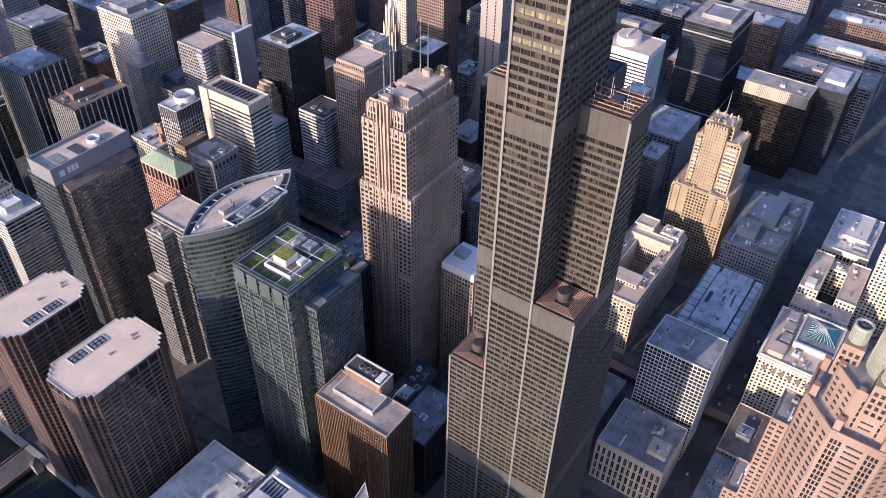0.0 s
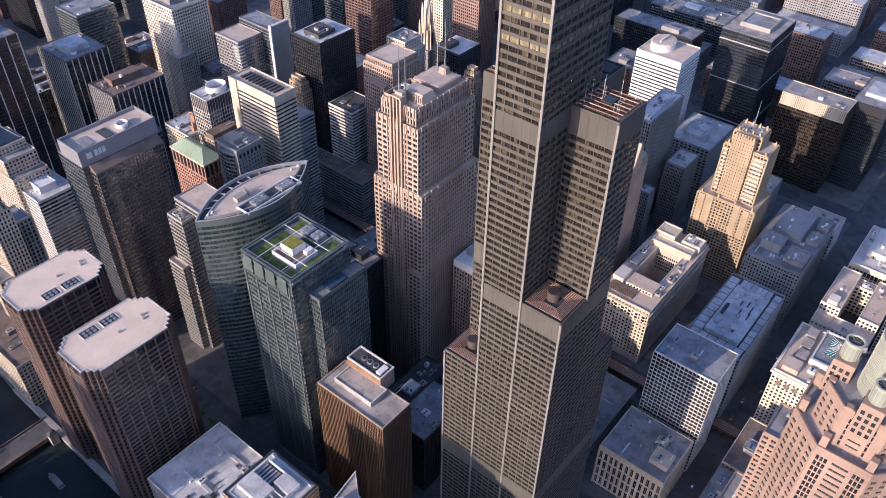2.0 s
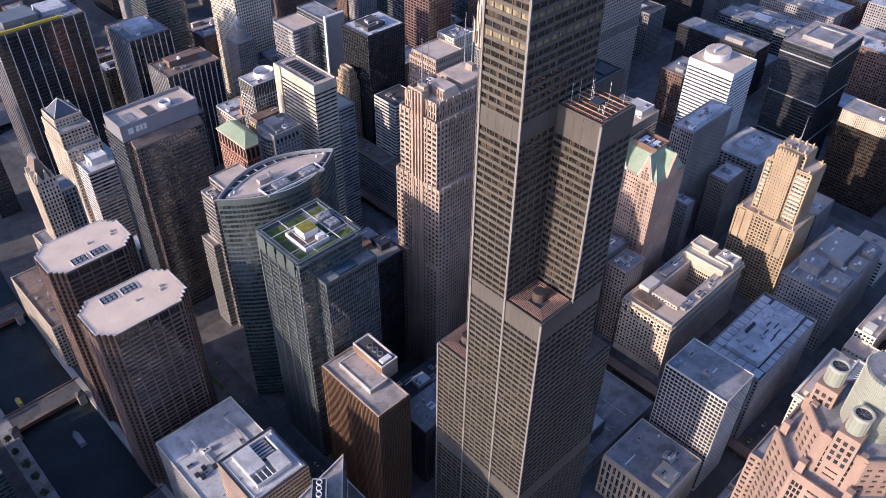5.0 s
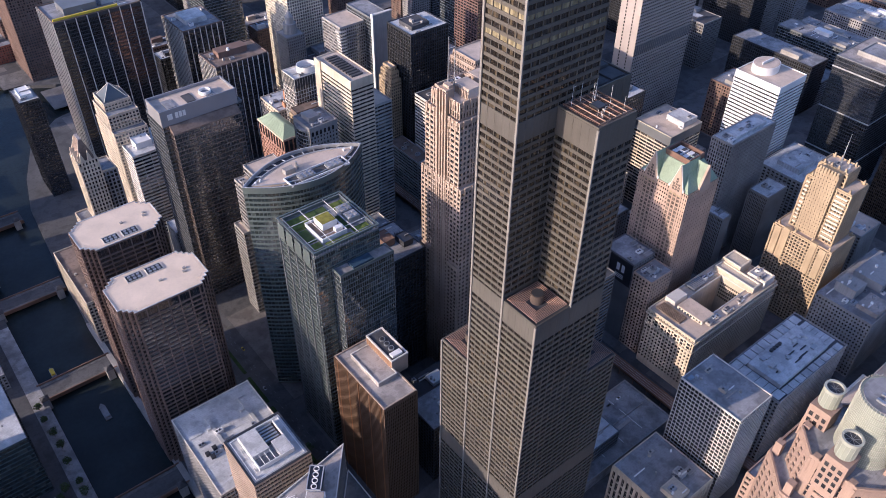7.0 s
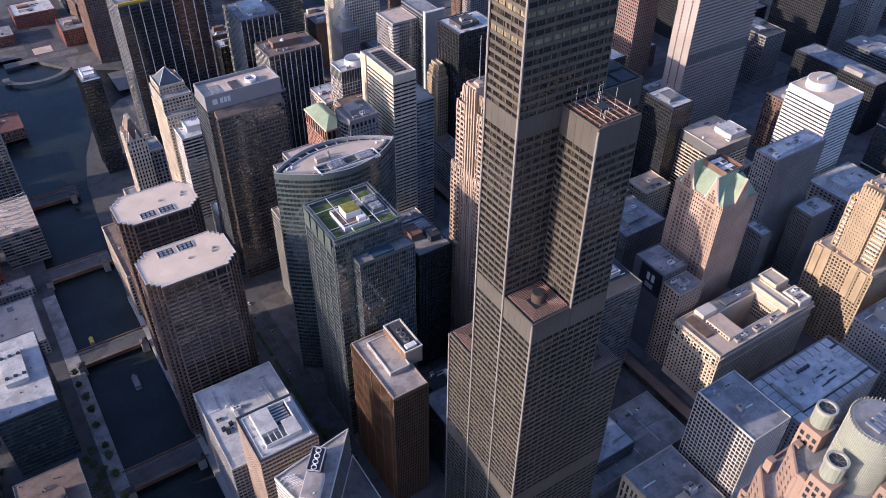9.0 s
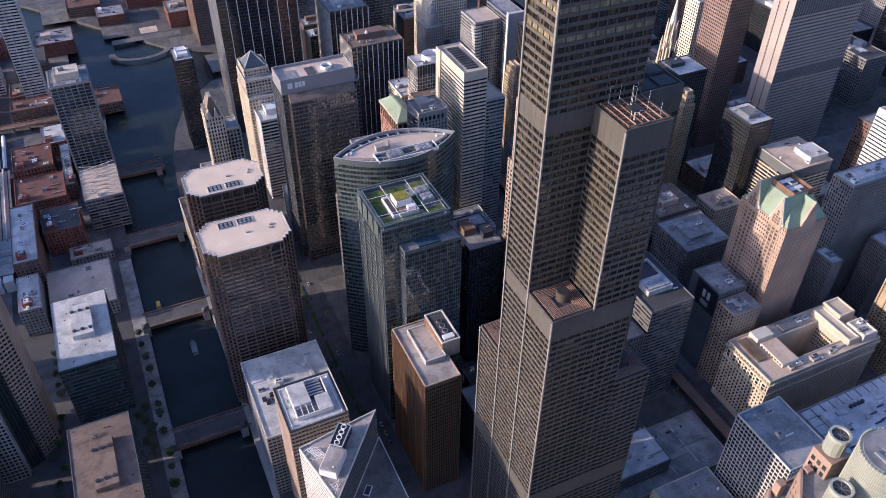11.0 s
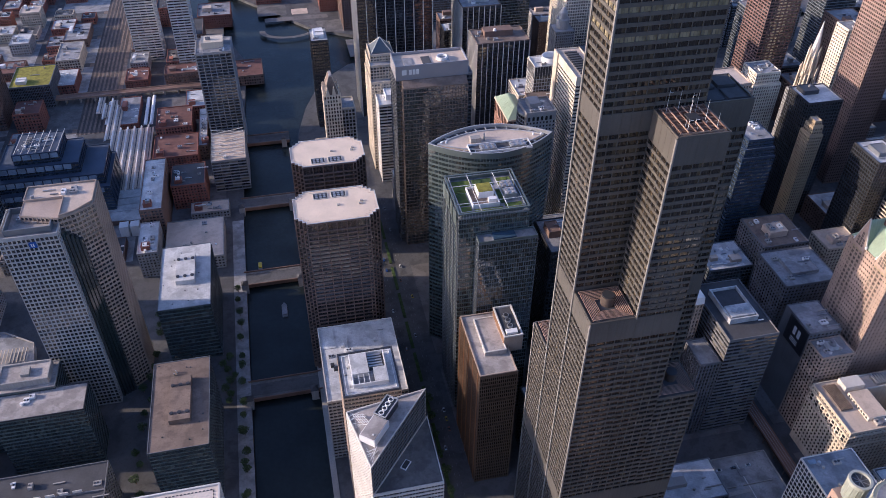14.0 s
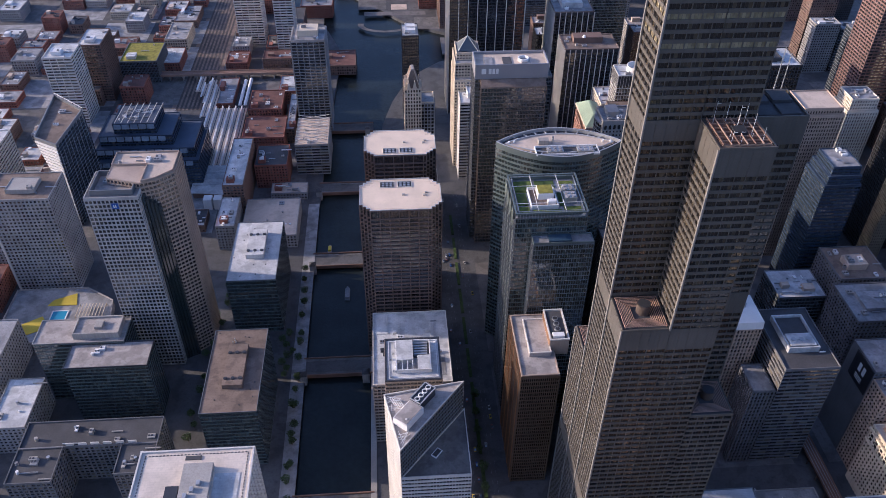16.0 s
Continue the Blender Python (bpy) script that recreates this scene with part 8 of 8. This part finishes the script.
# low quarters west and north of the river
for i, x in enumerate(range(-714, -300, 86)):
    for j, y in enumerate(range(426, 1180, 94)):
        for a in range(2):
            for c in range(2):
                if r.random() < 0.3:
                    continue
                x0, y0 = x + a * 37, y + c * 42
                x1, y1 = x0 + r.uniform(20, 35), y0 + r.uniform(20, 39)
                z = r.choice([8, 10, 12, 14, 18, 22, 26])
                if -394 < x1 and x0 < -284 and y1 > 460 or x0 < -800 + (1400 - y0) * 0.12 or not is_free(x0, y0, x1, y1):
                    continue
                infill(x0, y0, x1, y1, z, 9000 + i * 100 + j * 5 + a * 2 + c, "brick_building", LOW)
for k, (x0, y0, x1, y1, z) in enumerate(((-336, 690, -310, 762, 8), (-334, 800, -304, 838, 12), (-330, 846, -306, 880, 16), (-334, 905, -300, 960, 10), (-336, 975, -300, 1020, 18), (-438, 470, -420, 500, 14), (-430, 800, -398, 850, 14), (-432, 870, -400, 930, 18), (-434, 950, -400, 1010, 12), (-150, 1060, -110, 1100, 14), (-50, 1010, -10, 1060, 24), (-100, 1110, -40, 1160, 20), (20, 1010, 70, 1060, 30), (-190, 1110, -140, 1170, 16), (-280, 790, -225, 818, 22), (-280, 836, -262, 876, 18), (-270, 900, -230, 960, 26), (-200, 780, -150, 830, 14), (-240, 980, -190, 1030, 20), (-300, 1000, -262, 1060, 30))):
    infill(x0, y0, x1, y1, z, 9900 + k, "brick_building", LOW)
for k, (x0, y0, x1, y1, z, st, rm, label) in enumerate(((-326, 888, -288, 926, 140, "bands", "roof_grey", "tall pale concrete apartment tower with balconies"), (-262, 836, -236, 872, 160, "bands", "roof_white", "tall curved apartment tower with pale balconies"), (-520, 660, -486, 700, 92, "bands", "roof_white", "white banded apartment tower with roof house"),
                                                  (-500, 720, -470, 770, 80, "brown", "roof_white", "tan brick apartment tower"), (-560, 480, -520, 530, 70, "bands", "roof_white", "white panel office block with flat roof"), (-470, 770, -420, 830, 32, "curtain", "sedum_yellow", "glass block with planted roof"))):
    block("apartment_tower", label, x0, y0, x1, y1, z, st, rm, ((x0 + 8, y0 + 8, x0 + 20, y0 + 20, 4, "white"),), 4, 300 + k, category="tower", pier=(0.5, 0.4))


for i, x in enumerate(range(-640, -400, 62)):
    for j, y in enumerate(range(20, 420, 58)):
        x0, y0 = x + r.uniform(0, 4), y + r.uniform(0, 4)
        x1, y1 = x0 + r.uniform(32, 50), y0 + r.uniform(28, 46)
        if is_free(x0, y0, x1, y1, 4):
            infill(x0, y0, x1, y1, r.choice([14, 18, 24, 30, 42]), 9500 + i * 20 + j, "brick_building", LOW)


# ---- bridges, rail line, boats ----
def bridge(y, w=20):
    b = thing("bascule_bridge", "low steel river bridge with brown railings", "bridge", -157, y, -6, group="river bridges")
    part("bridge_deck", Geo().box(-188, y - w / 2, -1.2, -126, y + w / 2, 0.25), M["asphalt"], b)
    for s in (-1, 1):
        part("girder", Geo().box(-188, y + s * w / 2 - 0.5, -2.4, -126, y + s * w / 2 + 0.5, 1.6), M["rust"], b)
        part("footway", Geo().box(-188, y + s * (w / 2 - 2.2) - 1.5, 0.25, -126, y + s * (w / 2 - 2.2) + 1.5, 0.45), M["lot_asphalt"], b)
    for s in (-1, 1):
        h = part("bridge_house", Geo().box(-160 + s * 27 - 3, y - w / 2 - 7, -6, -160 + s * 27 + 3, y - w / 2 - 1, 7), M["stone_grey"], b)
        part("house_roof", Geo().prism(rect(-160 + s * 27 - 3.4, y - w / 2 - 7.4, -160 + s * 27 + 3.4, y - w / 2 - 0.6), 7, 9.5, rect(-160 + s * 27 - 1, y - w / 2 - 5, -160 + s * 27 + 1, y - w / 2 - 3)), M["roof_dark"], h)


for y in (-54, 86, 226, 372, 500, 634):
    bridge(y)


def boat(x, y, L, w, roofm, label):
    b = thing("boat", label, "boat", x, y, -4.5, group="river boats")
    hull = [(x - w / 2, y - L / 2), (x + w / 2, y - L / 2), (x + w / 2, y + L * 0.3), (x, y + L / 2), (x - w / 2, y + L * 0.3)]
    part("hull", Geo().prism(hull, -4.8, -3.4), M["roof_grey"], b)
    part("cabin", Geo().box(x - w * 0.4, y - L * 0.42, -3.4, x + w * 0.4, y + L * 0.2, -1.6), M[roofm], b)


boat(-152, 325, 20, 5, "roof_grey", "long grey tour boat on the river")
boat(-172, 395, 12, 4, "yellow", "small yellow water taxi at the bank")


def rail_line():
    b = thing("elevated_railway", "rusty elevated railway on steel columns above the street", "railway", 218, 60)
    part("track_deck", Geo().box(213, -300, 6.2, 223, 735, 7.2), M["rust"], b)
    for x in (213, 222.4):
        part("side_girder", Geo().box(x, -300, 5.6, x + 0.6, 735, 7.9), M["rust"], b)
    for k in range(4):
        part("rail", Geo().box(214.6 + k * 2.2, -300, 7.2, 214.8 + k * 2.2, 735, 7.4), M["steel"], b)
    for y in range(-290, 730, 15):
        part("column", Geo().box(213.1, y, 0, 213.6, y + 0.6, 5.6).box(222.4, y, 0, 222.9, y + 0.6, 5.6), M["rust"], b)


rail_line()


# ---- street furniture: cars, trees, lane lines, planters ----
def car(paint, x, y, heading, label):
    b = thing("car", label, "car", 0, 0, 0, group="cars on the streets")
    body = Geo().prism([(-0.9, -2.2), (0.9, -2.2), (0.9, 2.2), (-0.9, 2.2)], 0.35, 0.95, [(-0.85, -2.15), (0.85, -2.15), (0.82, 2.1), (-0.82, 2.1)])
    part("body", body, paint, b)
    part("cabin", Geo().prism(rect(-0.8, -1.6, 0.8, 0.9), 0.95, 1.5, rect(-0.65, -1.1, 0.65, 0.4)), M["glass_black"], b)
    part("chassis", Geo().box(-0.86, -1.75, 0.02, 0.86, -1.1, 0.5).box(-0.86, 1.0, 0.02, 0.86, 1.65, 0.5), M["dark_metal"], b)
    b.matrix_basis = pose(x, y, 0.0, 0, 0, heading)
    return b


PAINTS = [("white", "white"), ("steel", "silver"), ("dark_metal", "black"), ("brick_red", "dark red"), ("blue_sign", "blue"), ("yellow", "yellow taxi")]
protos = [car(M[m], -46, 60 + 14 * k, 0, f"small {n} car on the dark street") for k, (m, n) in enumerate(PAINTS)]
rc = random.Random(5)
for k in range(54):
    p = rc.choice(protos)
    if k < 34:
        lane = rc.choice([-55, -51.5, -48, -37, -33.5, -30])
        copy_thing(p, pose(lane, rc.uniform(0, 480), 0, 0, 0, 0 if lane > -42 else 180))
    elif k < 50:
        y = rc.choice([-58, -54, -50, 80, 84, 88, 226, 370, 378])
        copy_thing(p, pose(rc.uniform(75, 330), y, 0, 0, 0, 90))
    else:
        copy_thing(p, pose(rc.choice([77, 81, 86, 212, 226, 338, 345]), rc.uniform(-40, 360), 0, 0, 0, rc.choice([0, 180])))
for k in range(7):
    copy_thing(rc.choice(protos), pose(112 + 12 * k, rc.choice([34, 62]), 11, 0, 0, 90))
for lane in (-52.8, -49.4, -35.4, -32):
    g = Geo()
    for y in range(-100, 480, 9):
        g.box(lane - 0.09, y, 0.01, lane + 0.09, y + 3, 0.03)
    tagged(part("lane_marking", g, M["roof_grey"], None), "dashed white lane lines on the drive", "lane marking", kind="structure")


def tree(x, y, z, h, seed):
    rt = random.Random(seed)
    b = thing("tree", "leafy green street tree with uneven crown", "tree", x, y, z, group="trees by the river")
    t = Geo().cyl(x, y, 0.22, z, z + h * 0.45, 8, 0.12)
    for k in range(5):
        a = rt.uniform(0, 6.28)
        t.beam((x, y, z + h * 0.4), (x + h * 0.25 * math.cos(a), y + h * 0.25 * math.sin(a), z + h * rt.uniform(0.6, 0.8)), 0.12)
    part("trunk", t, M["brick_brown"], b)
    g = Geo()
    for k in range(340):
        c = Vector((rt.gauss(0, 1), rt.gauss(0, 1), rt.gauss(0, 1))).normalized() * (rt.random() ** 0.4)
        q = Vector((x + c.x * h * 0.36 * (1 + 0.25 * math.sin(3 * c.y)), y + c.y * h * 0.36, z + h * 0.66 + c.z * h * 0.3))
        d, e = Vector((rt.uniform(-1, 1), rt.uniform(-1, 1), rt.uniform(-1, 1))).normalized() * 0.5, Vector((rt.uniform(-1, 1), rt.uniform(-1, 1), rt.uniform(-0.5, 0.5))).normalized() * 0.5
        g.add([tuple(q - d), tuple(q + e), tuple(q + d), tuple(q - e)], [(0, 1, 2, 3)])
    part("crown", g, M["leaves"], b)
    return b


tp = [tree(-193 + 0.5 * k, 120 + 30 * k, 0.5, 8 + k, 40 + k) for k in range(4)]
for k in range(64):
    p = tp[k % 4]
    if k < 22:
        copy_thing(p, pose(-192.5 + rc.uniform(-2, 2), -20 + 18 * k + rc.uniform(-4, 4), 0.5, 0, 0, rc.uniform(0, 360)))
    elif k < 32:
        copy_thing(p, pose(-42 + rc.uniform(-1, 1), 20 + (k - 22) * 18, 0.2, 0, 0, rc.uniform(0, 360)))
    elif k < 40:
        copy_thing(p, pose(-200 + rc.uniform(-8, 2), 215 + (k - 32) * 7, 0.2, 0, 0, rc.uniform(0, 360)))
    else:
        copy_thing(p, pose(-268 + rc.uniform(-8, 6), 60 + (k - 40) * 13 + rc.uniform(-3, 3), 0.0, 0, 0, rc.uniform(0, 360)))
for k in range(11):
    tagged(part("planter", Geo().box(-43.4, 6 + k * 40, 0, -40.6, 40 + k * 40, 0.8), M["grass_dark"], None), "long planted median strip on the drive", "planter", group="planted medians", kind="structure")
